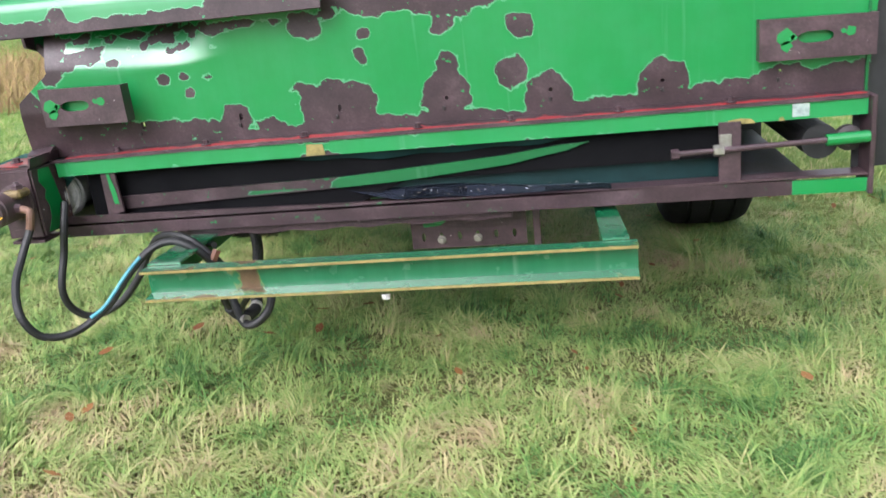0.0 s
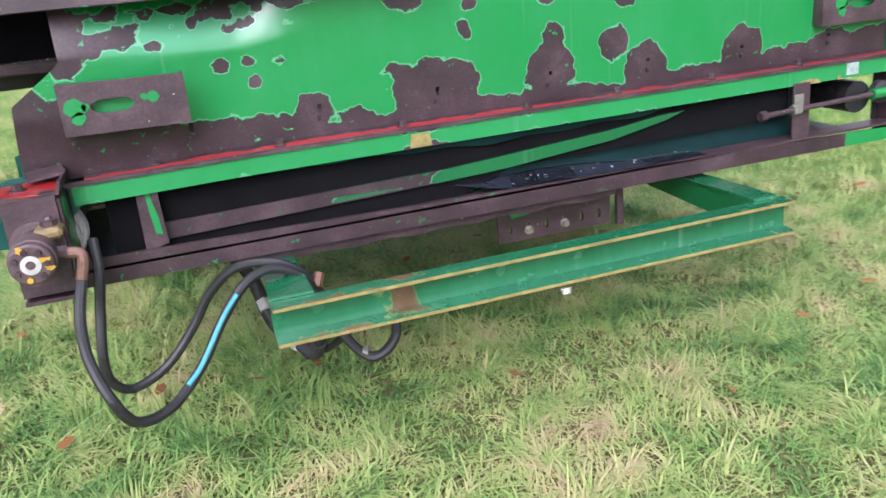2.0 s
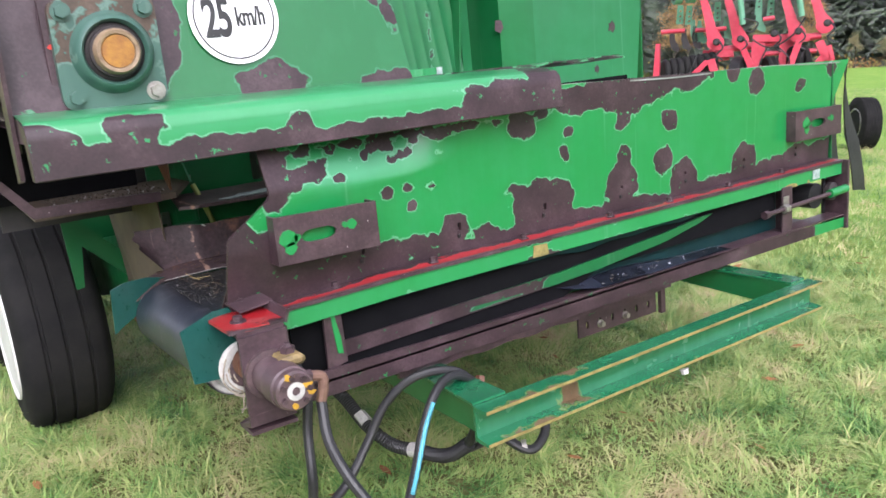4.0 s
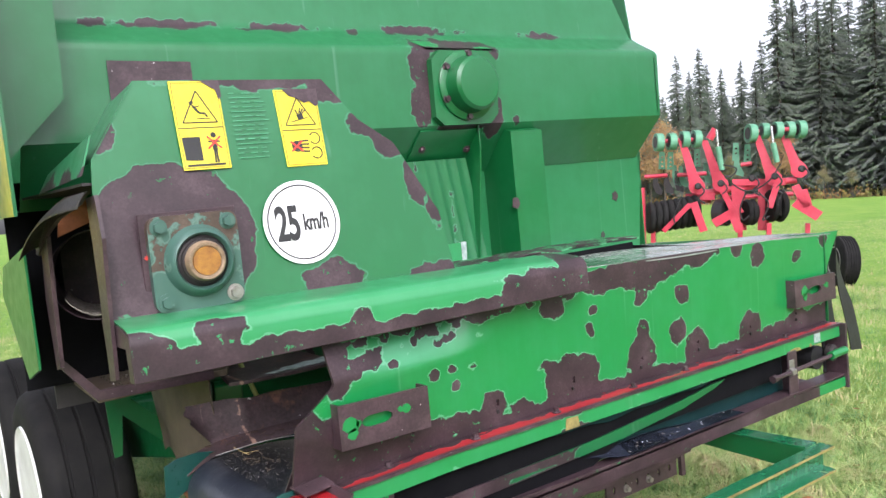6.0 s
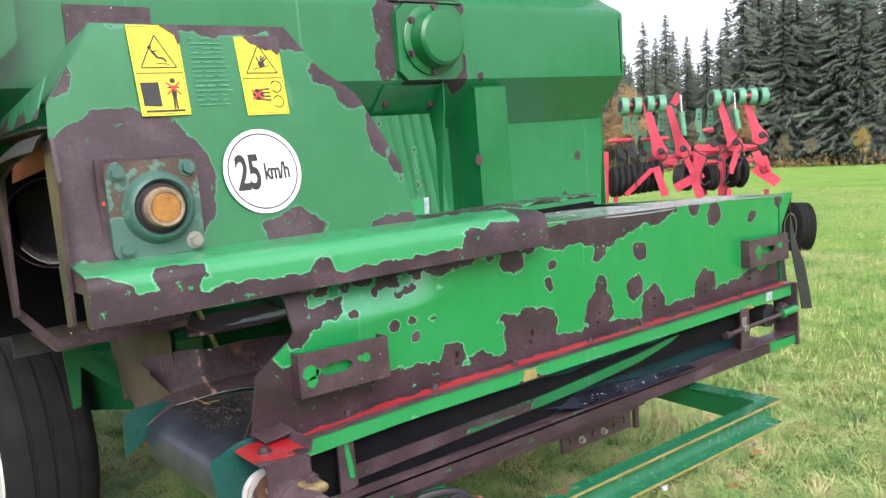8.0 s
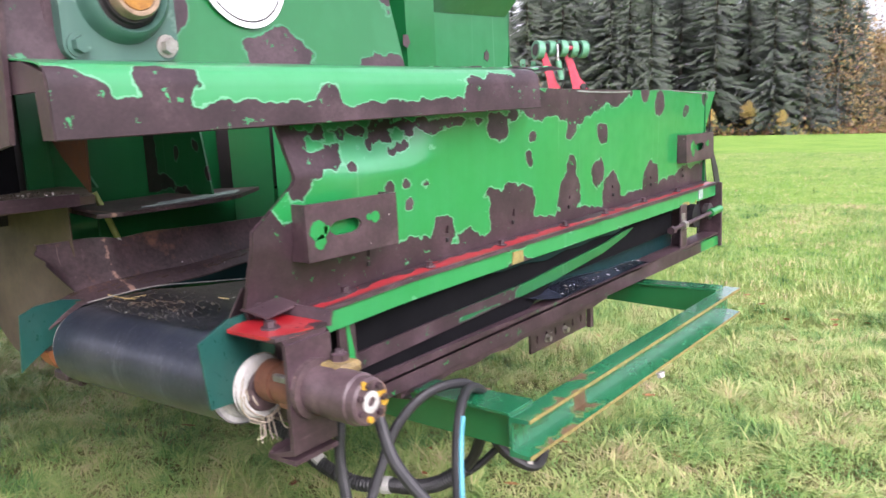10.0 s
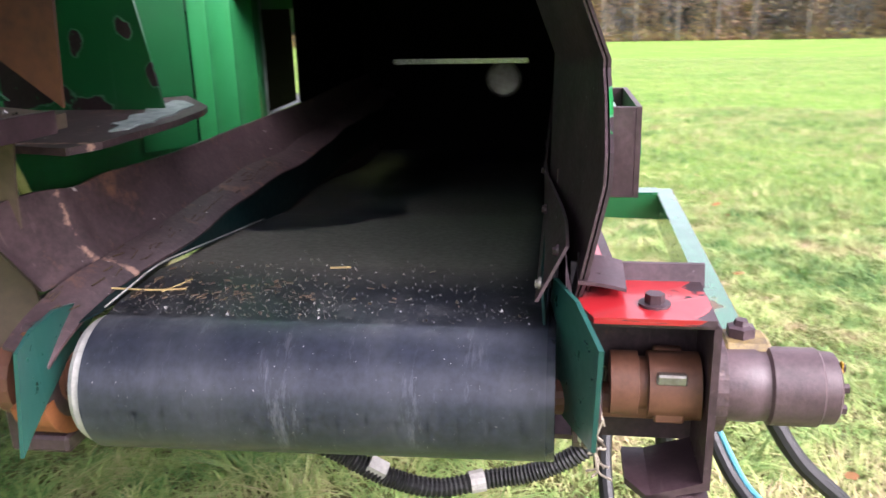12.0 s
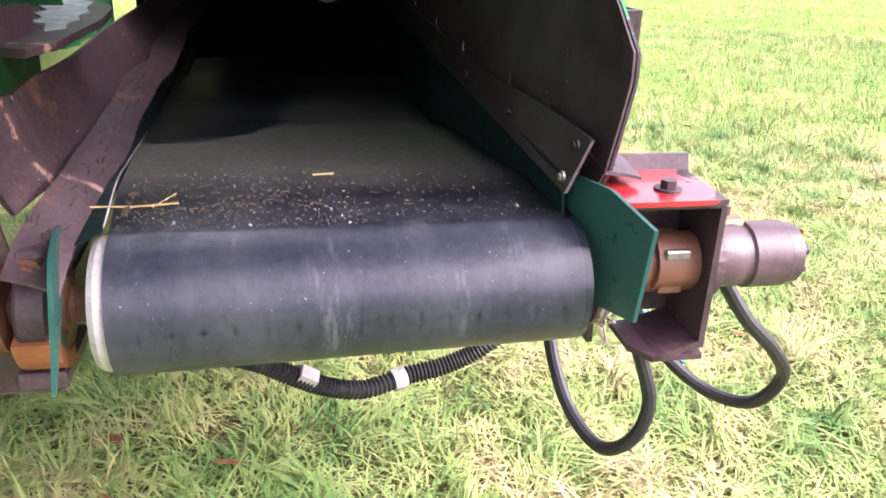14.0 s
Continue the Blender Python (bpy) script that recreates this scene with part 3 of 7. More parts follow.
PATCHES = [(0.75, 0.87, 0.045, 0.042), (0.85, 0.84, 0.042, 0.026), (1.05, 0.88, 0.112, 0.075), (0.97, 0.93, 0.042, 0.022),
           (1.35, 0.89, 0.066, 0.066), (1.36, 0.97, 0.030, 0.030), (1.53, 0.93, 0.041, 0.041), (1.56, 1.05, 0.036, 0.034),
           (1.62, 0.86, 0.061, 0.066), (1.92, 0.86, 0.067, 0.072), (2.21, 0.85, 0.070, 0.040), (2.11, 0.83, 0.072, 0.027),
           (2.36, 0.84, 0.100, 0.046), (0.99, 1.10, 0.050, 0.033), (1.15, 1.07, 0.016, 0.014), (1.13, 1.01, 0.016, 0.024),
           (0.30, 1.08, 0.045, 0.022), (0.56, 1.00, 0.019, 0.013), (0.70, 0.99, 0.014, 0.010), (0.62, 1.00, 0.012, 0.009),
           (0.29, 0.905, 0.16, 0.075), (0.12, 0.92, 0.10, 0.13), (0.45, 0.85, 0.28, 0.035)]
TOP_PATCHES = [(1.25, 1.15, 0.19, 0.040), (1.45, 1.16, 0.16, 0.046), (1.64, 1.17, 0.116, 0.034), (1.85, 1.16, 0.034, 0.030),
               (1.97, 1.12, 0.045, 0.042), (2.22, 1.09, 0.030, 0.023), (2.40, 1.13, 0.035, 0.025), (1.36, 1.07, 0.036, 0.019),
               (1.38, 1.12, 0.10, 0.030), (0.262, 1.085, 0.034, 0.085), (0.36, 1.075, 0.040, 0.024), (0.60, 1.125, 0.5, 0.006), (0.40, 1.095, 0.012, 0.009), (0.475, 1.085, 0.009, 0.008), (0.525, 1.100, 0.010, 0.010), (0.73, 1.118, 0.04, 0.012), (0.63, 0.955, 0.010, 0.010)]
flecks = random.Random(31)
FLECKS = [(flecks.uniform(0.28, 0.72), flecks.uniform(1.055, 1.145), flecks.uniform(0.006, 0.020), flecks.uniform(0.005, 0.011)) for _ in range(34)]
patch_field = blob_field(PATCHES + TOP_PATCHES + FLECKS)


def panel_wear(u, v, w):
    f = patch_field(u, w)
    f = max(f, 0.842 - w + 0.012 * math.sin(u * 7.0) + 0.008 * math.sin(u * 19.0))
    return f + 0.02


def panel_pale_sheen(u, v, w):
    # sky highlight painted as a pale blob on the corner, over chalky paint
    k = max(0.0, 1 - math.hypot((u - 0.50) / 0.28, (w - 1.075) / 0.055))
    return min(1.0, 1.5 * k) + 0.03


def panel_top(u):
    return 1.195 - 0.031 * max(0, u - 1.1)


def panel_left(w):
    """The ragged left edge of the front panel."""
    marks = [(0.80, 0.150), (0.835, 0.134), (0.90, 0.138), (0.972, 0.146), (1.045, 0.250), (1.09, 0.248), (1.25, 0.245)]
    for (w0, u0), (w1, u1) in zip(marks, marks[1:]):
        if w <= w1:
            return u0 + (u1 - u0) * max(0, (w - w0) / (w1 - w0))
    return marks[-1][1]


def panel_place(s, t):
    # the upper end folds back into the cover's top
    end = 2.412 + 0.022 * t + 0.07 * max(0.0, (t - 0.62) / 0.38)
    w = 0.808 + t * (1.195 - 0.808)
    u = panel_left(w)
    u = u + s * (end - u)
    w = 0.808 + t * (panel_top(u) - 0.808)
    wave = 0.004 * math.sin(u * 9) * t
    # the upper corner is knocked back, so that it mirrors the sky
    k = min(1.0, max(0.0, (0.76 - u) / 0.16))
    wave += 0.42 * max(0.0, w - 1.048 - 0.012 * math.sin(u * 8)) * k * k * (3 - 2 * k)
    return (u, flare(u) * (0.55 + 0.45 * min(1, max(0, (w - 0.80) / 0.14))) - 0.012 * t + wave, w)


HOLES = (0.762, 1.045, 1.342, 1.627, 1.915, 2.20, 0.47)


def solid_there(u, v, w):
    """The sheets are pierced above each slot."""
    return not any(abs(u - h) < 0.005 and abs(w - 0.872) < 0.006 for h in HOLES)


part("front_panel", sheet("front_panel", panel_place, 230, 40, (0, 0.004, 0), panel_wear, panel_pale_sheen, solid_there), green, harvester, "green painted steel panel peeling to brown primer")


def cover_place(s, t):
    u = 1.00 + s * 1.498
    return (u, -0.012 + t * (0.42 if u < 1.08 else 0.90), panel_top(u) - 0.002 - 0.05 * t + (0.004 * math.sin(u * 7 + t * 9)))


part("panel_tongue", sheet("panel_tongue", lambda s, t: (0.130 + 0.075 * s + 0.012 * t, -0.032 - 0.052 * t, 0.834 - 0.006 * t + 0.008 * s - 0.006 * t * t), 10, 6, (0, 0, 0.004)), rusty, harvester, "bent brown tongue at the panel's foot")
part("cover_top", sheet("cover_top", cover_place, 70, 24, (0, 0, -0.004), None, None), wet_cover, harvester, "wet cover sheet with sky sheen put into its colour")
part("end_flap", sheet("end_flap", lambda s, t: (2.528 - 0.006 * math.sin(min(1, t * 1.6) * math.pi * 0.72) + 0.045 * t * t + s * (0.016 + 0.100 * min(1, 1.7 * t)), 0.004 + 0.020 * s + 0.010 * math.sin(t * 5), 1.135 - 0.47 * t - 0.02 * s), 8, 24, (0, 0.004, 0)), rubber, harvester, "black rubber flap hanging at the panel's end")
part("end_panel", prism([(-0.01, 0.80), (0.86, 0.80), (0.86, 1.11), (-0.012, 1.152)], "u", 2.405, 2.411), green_dark, harvester)

# red ledge and green rail along the foot of the panel
def ledge_place(s, t):
    # the panel's foot bends outwards over the rail
    u = 0.245 + s * 2.155
    return (u, (-0.052 + 0.40 * flare(u)) * (1 - t) + (-0.005 + 0.55 * flare(u)) * t, 0.8065 + 0.006 * t)


def ledge_wear(u, v, w):
    # red is left only along the outer edge, and in scraps towards the far end
    t = (w - 0.8065) / 0.006
    return min(0.03, 0.004 + 0.06 * (t - 0.55) + 0.005 * math.sin(u * 23) + 0.004 * math.sin(u * 57) + (0.012 if u > 1.28 else 0) + (0.01 if u < 0.45 else 0))


part("red_ledge", sheet("red_ledge", ledge_place, 200, 12, (0, 0.0, -0.004), ledge_wear, None), red_paint, harvester, "chipped red painted ledge")


def rail_place(s, t):
    u = 0.218 + s * (2.40 - 0.218)
    return (u, -0.055 + 0.35 * flare(u), 0.758 + t * 0.043)


part("rail", sheet("rail", rail_place, 160, 6, (0, 0.006, 0), lambda u, v, w: 0.005 * math.sin(u * 31) * math.sin(u * 7) + (0.014 if abs(u - 0.98) < 0.05 else 0) + abs(w - 0.7795) * 0.85 - 0.006, lambda u, v, w: 0.15), green, harvester, "bright green edge rail")
part("worn_patch", box(2.222, 2.262, -0.0575, -0.0553, 0.765, 0.797, 0), pale_scar, harvester, "bare grey patch on the rail")
part("worn_patch", prism([(2.06, 0.757), (2.135, 0.757), (2.125, 0.768), (2.10, 0.771), (2.07, 0.768)], "v", -0.0573, -0.0553), edge_moss, harvester, "yellowed worn patch")
part("worn_patch", prism([(2.19, 0.757), (2.205, 0.757), (2.20, 0.768), (2.192, 0.766)], "v", -0.0573, -0.0553), edge_moss, harvester)
part("worn_patch", prism([(0.955, 0.760), (1.01, 0.760), (1.005, 0.790), (0.96, 0.792)], "v", -0.0573, -0.0553), edge_moss, harvester, "yellowed worn patch")
part("lip", sheet("lip", lambda s, t: (0.205 + s * 2.195, -0.060 + 0.35 * flare(0.205 + s * 2.195), 0.799 + t * 0.009), 60, 1, (0, 0.012, 0)), rusty, harvester)
for u in HOLES:
    w = 0.866
    part("slotted_hole", box(u - 0.005, u + 0.003, -0.009 + flare(u), -0.003 + flare(u), w - 0.018, w - 0.008, 0.001), dark_steel, harvester)
for u in (0.16, 0.39, 0.66, 0.95, 1.27, 1.52, 1.80, 2.08):
    foot = u < 0.2
    bolt((u, flare(u) * 0.65 - 0.002 if foot else -0.030, 0.83 if foot else 0.809), (0, -1, 0) if foot else (0, 0, 1), 0.008, 0.011, 1.7, rusty, harvester)


def socket(u0, u1, v_face, w0, w1, slot_u, deep):
    """A pocket bracket: a slotted plate standing off the panel on two cheeks."""
    hole = [(slot_u + 0.028 * math.cos(a) + (0.014 if math.cos(a) > 0 else -0.014), 0.5 * (w0 + w1) + 0.002 + 0.014 * math.sin(a)) for a in [2 * math.pi * k / 14 for k in range(14)]]
    me = finish(prism([(u0, w0 + 0.004), (u1, w0), (u1, w1 - 0.006), (u0, w1)], "v", v_face, v_face + 0.006, [hole]), "socket")
    plate = part("socket_bracket", me, rusty, harvester, "brown steel pocket bracket with a slot")
    part("cheek", box(u0, u0 + 0.006, v_face + 0.006, v_face + deep, w0 + 0.004, w1, 0.001), rusty, plate)
    part("cheek", box(u1 - 0.006, u1, v_face + 0.006, v_face + deep, w0, w1 - 0.006, 0.001), rusty, plate)
    part("slot_backing", box(slot_u - 0.055, slot_u + 0.055, v_face + 0.022, v_face + 0.026, w0 + 0.012, w1 - 0.014, 0), green, plate, "green paint behind the slot")
    # flakes of green left on the plate
    for k, (du, dw, r) in enumerate(((-0.072, 0.006, 0.021), (-0.068, -0.016, 0.014), (-0.052, 0.004, 0.009), (0.080, 0.008, 0.013), (0.062, 0.010, 0.007))):
        pts = [(slot_u + du + r * random.uniform(0.7, 1.15) * math.cos(a), 0.5 * (w0 + w1) + dw + r * random.uniform(0.7, 1.15) * math.sin(a)) for a in [2 * math.pi * q / 9 for q in range(9)]]
        part("paint_flake", prism(pts, "v", v_face - 0.0015, v_face), green, plate)
    return plate


socket(0.235, 0.480, -0.100, 0.90, 1.008, 0.335, 0.044)
socket(2.145, 2.418, -0.040, 0.90, 1.006, 2.277, 0.036)

# ---- conveyor frame under the panel ----
SKIRT_FOOT = [(0.2, 0.772), (0.34, 0.765), (0.60, 0.757), (0.87, 0.747), (1.15, 0.735), (1.45, 0.738), (1.60, 0.742), (1.75, 0.755), (2.4, 0.765)]


def wavy_skirt(s, t):
    u = 0.22 + s * 2.16
    k = next(i for i in range(len(SKIRT_FOOT) - 1) if u <= SKIRT_FOOT[i + 1][0])
    (u0, w0), (u1, w1) = SKIRT_FOOT[k], SKIRT_FOOT[k + 1]
    foot = w0 + (w1 - w0) * (u - u0) / (u1 - u0)
    return (u, -0.040 + 0.012 * t + 0.004 * math.sin(u * 14 + t), 0.782 + t * (foot - 0.782) + 0.003 * t * math.sin(u * 31))


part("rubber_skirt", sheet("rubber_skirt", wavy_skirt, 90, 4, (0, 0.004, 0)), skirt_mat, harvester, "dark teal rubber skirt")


def beam_side(s, t):
    u = 0.19 + s * (2.415 - 0.19)
    return (u, -0.066, 0.575 - 0.010 * s + t * (0.062 - 0.028 * s))


side_beam = part("side_beam", sheet("side_beam", beam_side, 120, 6, (0, 0.008, 0), lambda u, v, w: 0.06 if u < 2.22 or u > 2.40 else 0.0), green, harvester, "brown rusty angle beam")
part("top_flange", prism([(0.20, -0.066), (2.41, -0.066), (2.41, -0.004), (1.10, -0.004), (1.10, 0.02), (0.20, 0.02)], "w", 0.607, 0.613), rusty, side_beam)
under = sheet("under_lip", lambda s, t: (0.525 + s * 0.98, -0.040, 0.545 + t * 0.026 + 0.003 * math.sin(s * 40)), 60, 2, (0, 0.012, 0))
part("under_lip", under, rusty, side_beam)
# added black sheet, gives the dark gap behind the brace
part("shade_board", prism([(0.27, 0.60), (1.05, 0.60), (1.22, 0.664), (2.06, 0.668), (2.06, 0.776), (0.27, 0.778)], "v", -0.020, -0.014), shade_mat, harvester, "black sheet standing in for the shade beside the belt")
part("post", prism([(0.335, 0.628), (0.385, 0.640), (0.380, 0.778), (0.337, 0.778)], "v", -0.058, -0.050), rusty, harvester)
part("paint_flake", prism([(0.362, 0.665), (0.376, 0.662), (0.374, 0.700), (0.366, 0.740), (0.362, 0.772), (0.354, 0.765), (0.357, 0.72)], "v", -0.0595, -0.0582), green, harvester)
part("post", box(2.045, 2.10, -0.060, -0.052, 0.605, 0.765, 0.002), rusty, harvester)
part("post_flange", box(2.078, 2.084, -0.052, -0.010, 0.605, 0.765, 0.001), rusty, harvester)
brace_pts = [(0.36, 0.640), (1.06, 0.660), (1.21, 0.666), (1.50, 0.690), (1.66, 0.718), (1.72, 0.736), (1.65, 0.734), (1.50, 0.717), (1.21, 0.699), (1.06, 0.690), (0.36, 0.678)]
brace = prism(brace_pts, "v", -0.030, -0.024)
bmesh.ops.subdivide_edges(brace, edges=list(brace.edges), cuts=12)
# dark green and extra wear towards the end stand for the skirt's shade
part("diagonal_brace", with_wear(finish(brace, "diagonal_brace"), lambda u, v, w: 0.05 if u < 0.84 or 0.95 < u < 1.03 else 0.014 + 0.02 * max(0.0, u - 1.35)), green_dark, harvester, "slanting flat brace half brown, half green")
part("end_plate", box(2.402, 2.414, -0.078, 0.02, 0.56, 0.808, 0.002), rusty, harvester)
# belt tensioner: screw, block and green tube at the far end
part("tension_screw", rod((1.93, -0.072, 0.694), (2.40, -0.072, 0.706), 0.0075, 10), rusty, harvester)
part("tension_nut", rod((2.03, -0.072, 0.6965), (2.055, -0.072, 0.697), 0.015, 6), zinc, harvester)
part("tension_nut", rod((1.925, -0.072, 0.694), (1.945, -0.072, 0.6945), 0.014, 6), rusty, harvester)
part("tension_sleeve", rod((2.30, -0.072, 0.703), (2.40, -0.072, 0.706), 0.015, 14), green, harvester, "green tube sleeve")
part("zinc_patch", box(2.046, 2.076, -0.064, -0.0605, 0.70, 0.735, 0.001), zinc, harvester)
part("tail_roller", rod((2.30, -0.02, 0.69), (2.30, 0.56, 0.69), 0.045, 24), rubber, harvester)
part("bearing_block", lathe((2.36, -0.03, 0.70), (0, -1, 0), [(0, 0.032), (0.02, 0.032), (0.024, 0.02), (0.03, 0.018)], 20), dark_steel, harvester)
part("rubber_flap", sheet("rubber_flap", lambda s, t: (2.385 + s * (0.085 + 0.075 * t * t - 0.012 * math.sin(t * 3)), 0.006 + 0.006 * s, 1.140 - t * 0.53), 4, 16, (0, 0.006, 0)), rubber, harvester, "hanging black rubber flap")

# comb plate hanging below the beam
slots = []
for k in range(6):
    cu = 1.235 + k * 0.053
    slots.append([(cu + 0.006 * math.cos(a), 0.474 + 0.013 * math.sin(a)) for a in [2 * math.pi * q / 8 for q in range(8)]])
comb = part("slotted_plate", prism([(1.20, 0.44), (1.535, 0.44), (1.535, 0.57), (1.20, 0.57)], "v", 0.05, 0.058, slots), rusty, harvester, "brown plate with a row of slots")
for k in (1, 3):
    bolt((1.235 + k * 0.053, 0.05, 0.466), (0, -1, 0), 0.009, 0.012, 1.4, zinc, comb)
part("paint_flake", prism([(1.24, 0.505), (1.29, 0.51), (1.315, 0.53), (1.27, 0.528), (1.235, 0.525)], "v", 0.047, 0.05), green, comb)
part("hanger", box(1.555, 1.575, 0.045, 0.06, 0.43, 0.57, 0.001), rusty, harvester)

# ---- the belt and its drive roller ----
RU, RW, RR = 0.150, 0.690, 0.083


def belt_place(s, t):
    # over the top, round the roller, and back below
    n = 19
    x = s * (n + 39)
    if x < 20:
        u, w = RU + (20 - x) / 20 * 2.12, RW + RR + 0.004 * math.sin(x)
        w -= 0.115 * min(1, max(0, (u - 0.33) / 0.75)) + 0.052 * min(1, max(0, (u - 1.3) / 0.6))
    elif x <= 20 + n - 1:
        a = math.radians(90 + 10 * (x - 20))
        u, w = RU + RR * math.cos(a), RW + RR * math.sin(a)
        w = RW + RR - (RW + RR - w) * (1 - 0.08 * (1 - t))
    else:
        u = RU + (x - 20 - n + 1) / 20 * 2.1
        w = RW + RR - 2 * RR * (1 - 0.08 * (1 - t)) - 0.03 * min(1, max(0, (u - 1.2) / 0.5))
    # past the roller the outer edge spreads and droops on to the frame
    free = min(1, max(0, (u - 1.0) * 5)) if x < 20 else 0.0
    wide = 0.105 * min(1, max(0, (u - 0.15) / 1.0)) * t if x < 20 else 0.0
    return (u, -0.010 + t * 0.538 + wide - 0.050 * max(0, 1 - t * 4) * free, min(w, max(w - 0.036 * max(0, 1 - t * 8) * free, 0.617)))


part("conveyor_belt", sheet("conveyor_belt", belt_place, 174, 16, (0, 0, 0.0)), belt_mat, harvester, "black rubber conveyor belt, dusty with soil")
part("drive_roller", lathe((RU, -0.016, RW), (0, 1, 0), [(0.012, 0.02), (0.013, 0.070), (0.019, 0.0735), (0.024, 0.068), (0.032, 0.068), (0.036, 0.0735), (0.046, 0.0735), (0.050, 0.066), (0.062, 0.066), (0.066, 0.055), (0.520, 0.055), (0.525, RR - 0.003), (0.555, RR - 0.005), (0.562, RR - 0.009), (0.563, 0.02)], 40), white_plastic, harvester, "white roller under the belt")
part("roller_end", lathe((RU, -0.0085, RW + 0.006), (0, 1, 0), [(0, 0.02), (0.0, 0.062), (0.004, 0.066)], 40), white_plastic, harvester)
part("roller_shaft", rod((RU, -0.20, RW), (RU, 0.72, RW), 0.020, 16), coupling_mat, harvester)
# twine wound round the roller's end
for k in range(20):
    a0, a1 = random.uniform(0, 6.28), random.uniform(0.8, 2.0)
    rr = random.uniform(0.03, 0.066)
    vv = -0.040 - random.uniform(0, 0.022)
    part("twine_strand", hose([(RU + rr * math.cos(a0 + a1 * q / 4), vv + 0.006 * math.sin(q + k), RW + rr * math.sin(a0 + a1 * q / 4)) for q in range(5)], 0.0016, 5, 3), twine_mat, harvester)
for k in range(6):
    s0 = random.uniform(-0.03, 0.03)
    part("twine_strand", hose([(RU + s0, -0.055, RW - 0.05), (RU + s0 * 1.3, -0.06, RW - 0.08), (RU + s0 * 2 + random.uniform(-0.01, 0.01), -0.055 + random.uniform(-0.02, 0.02), RW - 0.082 - random.uniform(0, 0.012))], 0.0014, 5, 4), twine_mat, harvester)

part("white_hub", lathe((RU, -0.034, RW + 0.004), (0, -1, 0), [(0, 0.02), (0.0, 0.056), (0.005, 0.058), (0.008, 0.052), (0.012, 0.057), (0.016, 0.054), (0.018, 0.036), (0.026, 0.032)], 32), white_plastic, harvester, "dirty white hub wound with twine")

# ---- drive box and hydraulic motor ----
drive = part("drive_bracket", prism([(-0.178, 0.80), (-0.040, 0.80), (-0.040, 0.808), (-0.170, 0.808), (-0.170, 0.62), (-0.110, 0.60), (-0.110, 0.594), (-0.178, 0.612)], "u", 0.098, 0.198), rusty, harvester, "brown steel channel carrying the motor")
plate = prism([(0.085, -0.170), (0.205, -0.170), (0.205, -0.030), (0.118, -0.034), (0.085, -0.048)], "w", 0.8085, 0.815)
bmesh.ops.subdivide_edges(plate, edges=list(plate.edges), cuts=10)
part("back_web", box(0.199, 0.205, -0.172, -0.030, 0.615, 0.800, 0.001), scuffed, drive)
part("paint_flake", prism([(-0.142, 0.797), (-0.092, 0.794), (-0.078, 0.735), (-0.070, 0.690), (-0.088, 0.640), (-0.118, 0.618), (-0.158, 0.620), (-0.132, 0.655), (-0.128, 0.690), (-0.140, 0.715), (-0.128, 0.735), (-0.150, 0.765)], "u", 0.2052, 0.2064), green, drive, "flake of green paint")
part("red_plate", with_wear(finish(plate, "red_plate"), lambda u, v, w: -0.006 + 0.014 * math.sin(u * 60) * math.sin(v * 40) + (0.02 if v < -0.15 else 0.004)), red_paint, drive, "red painted plate")
part("turned_up_lip", sheet("turned_up_lip", lambda s, t: (0.200 + 0.008 * t, -0.175 + 0.15 * s, 0.808 + 0.026 * t), 8, 3, (0.006, 0, 0)), rusty, drive)
bolt((0.126, -0.112, 0.815), (0, 0, 1), 0.0105, 0.010, 1.6, rusty, drive, "large hexagon bolt on the red plate")
part("foot_plate", prism([(0.098, -0.178), (0.198, -0.178), (0.198, -0.09), (0.13, -0.09), (0.098, -0.11)], "w", 0.594, 0.602), rusty, drive)
part("mounting_flange", lathe((RU, -0.178, 0.715), (0, -1, 0), [(0, 0.052), (0.012, 0.052), (0.013, 0.045)], 24), scuffed, drive)
motor = part("hydraulic_motor", lathe((RU, -0.190, 0.715), (0, -1, 0), [(0, 0.040), (0.034, 0.041), (0.038, 0.039), (0.046, 0.039), (0.049, 0.043), (0.098, 0.043), (0.101, 0.040), (0.116, 0.039), (0.119, 0.035)], 32), hydraulic, harvester, "scuffed brown hydraulic motor", smooth=30)
part("end_cap", lathe((RU, -0.308, 0.715), (0, -1, 0), [(0, 0.018), (0.003, 0.018), (0.004, 0.009), (-0.004, 0.007)], 20), white_plastic, motor, "worn pale centre")
for k in range(7):
    a = 2 * math.pi * k / 7
    part("cap_screw", rod((RU + 0.028 * math.cos(a), -0.306, 0.715 + 0.028 * math.sin(a)), (RU + 0.028 * math.cos(a), -0.315, 0.715 + 0.028 * math.sin(a)), 0.0058, 6), yellow_paint if k == 5 else rusty, motor)
block = part("port_block", box(RU + 0.002, RU + 0.056, -0.246, -0.190, 0.738, 0.760, 0.007), stained_yellow, motor, "greasy valve block with yellow stains")
for cx, cz, r, ang in ((0.024, 0.006, 0.010, 0.3), (0.030, -0.010, 0.008, 1.2), (-0.012, 0.030, 0.009, 2.0)):
    pts = [(RU + cx + r * (1 + 0.4 * math.sin(3 * q + ang)) * math.cos(q), 0.715 + cz + 0.7 * r * (1 + 0.4 * math.cos(2 * q + ang)) * math.sin(q)) for q in [2 * math.pi * k / 12 for k in range(12)]]
    part("yellow_stain", prism(pts, "v", -0.3100, -0.3085), yellow_paint, motor, "splash of yellow paint")
part("cap_nut", lathe((RU + 0.032, -0.214, 0.759), (0, 0, 1), [(0, 0.016), (0.012, 0.016), (0.014, 0.009), (0.02, 0.007)], 6), rusty, block)
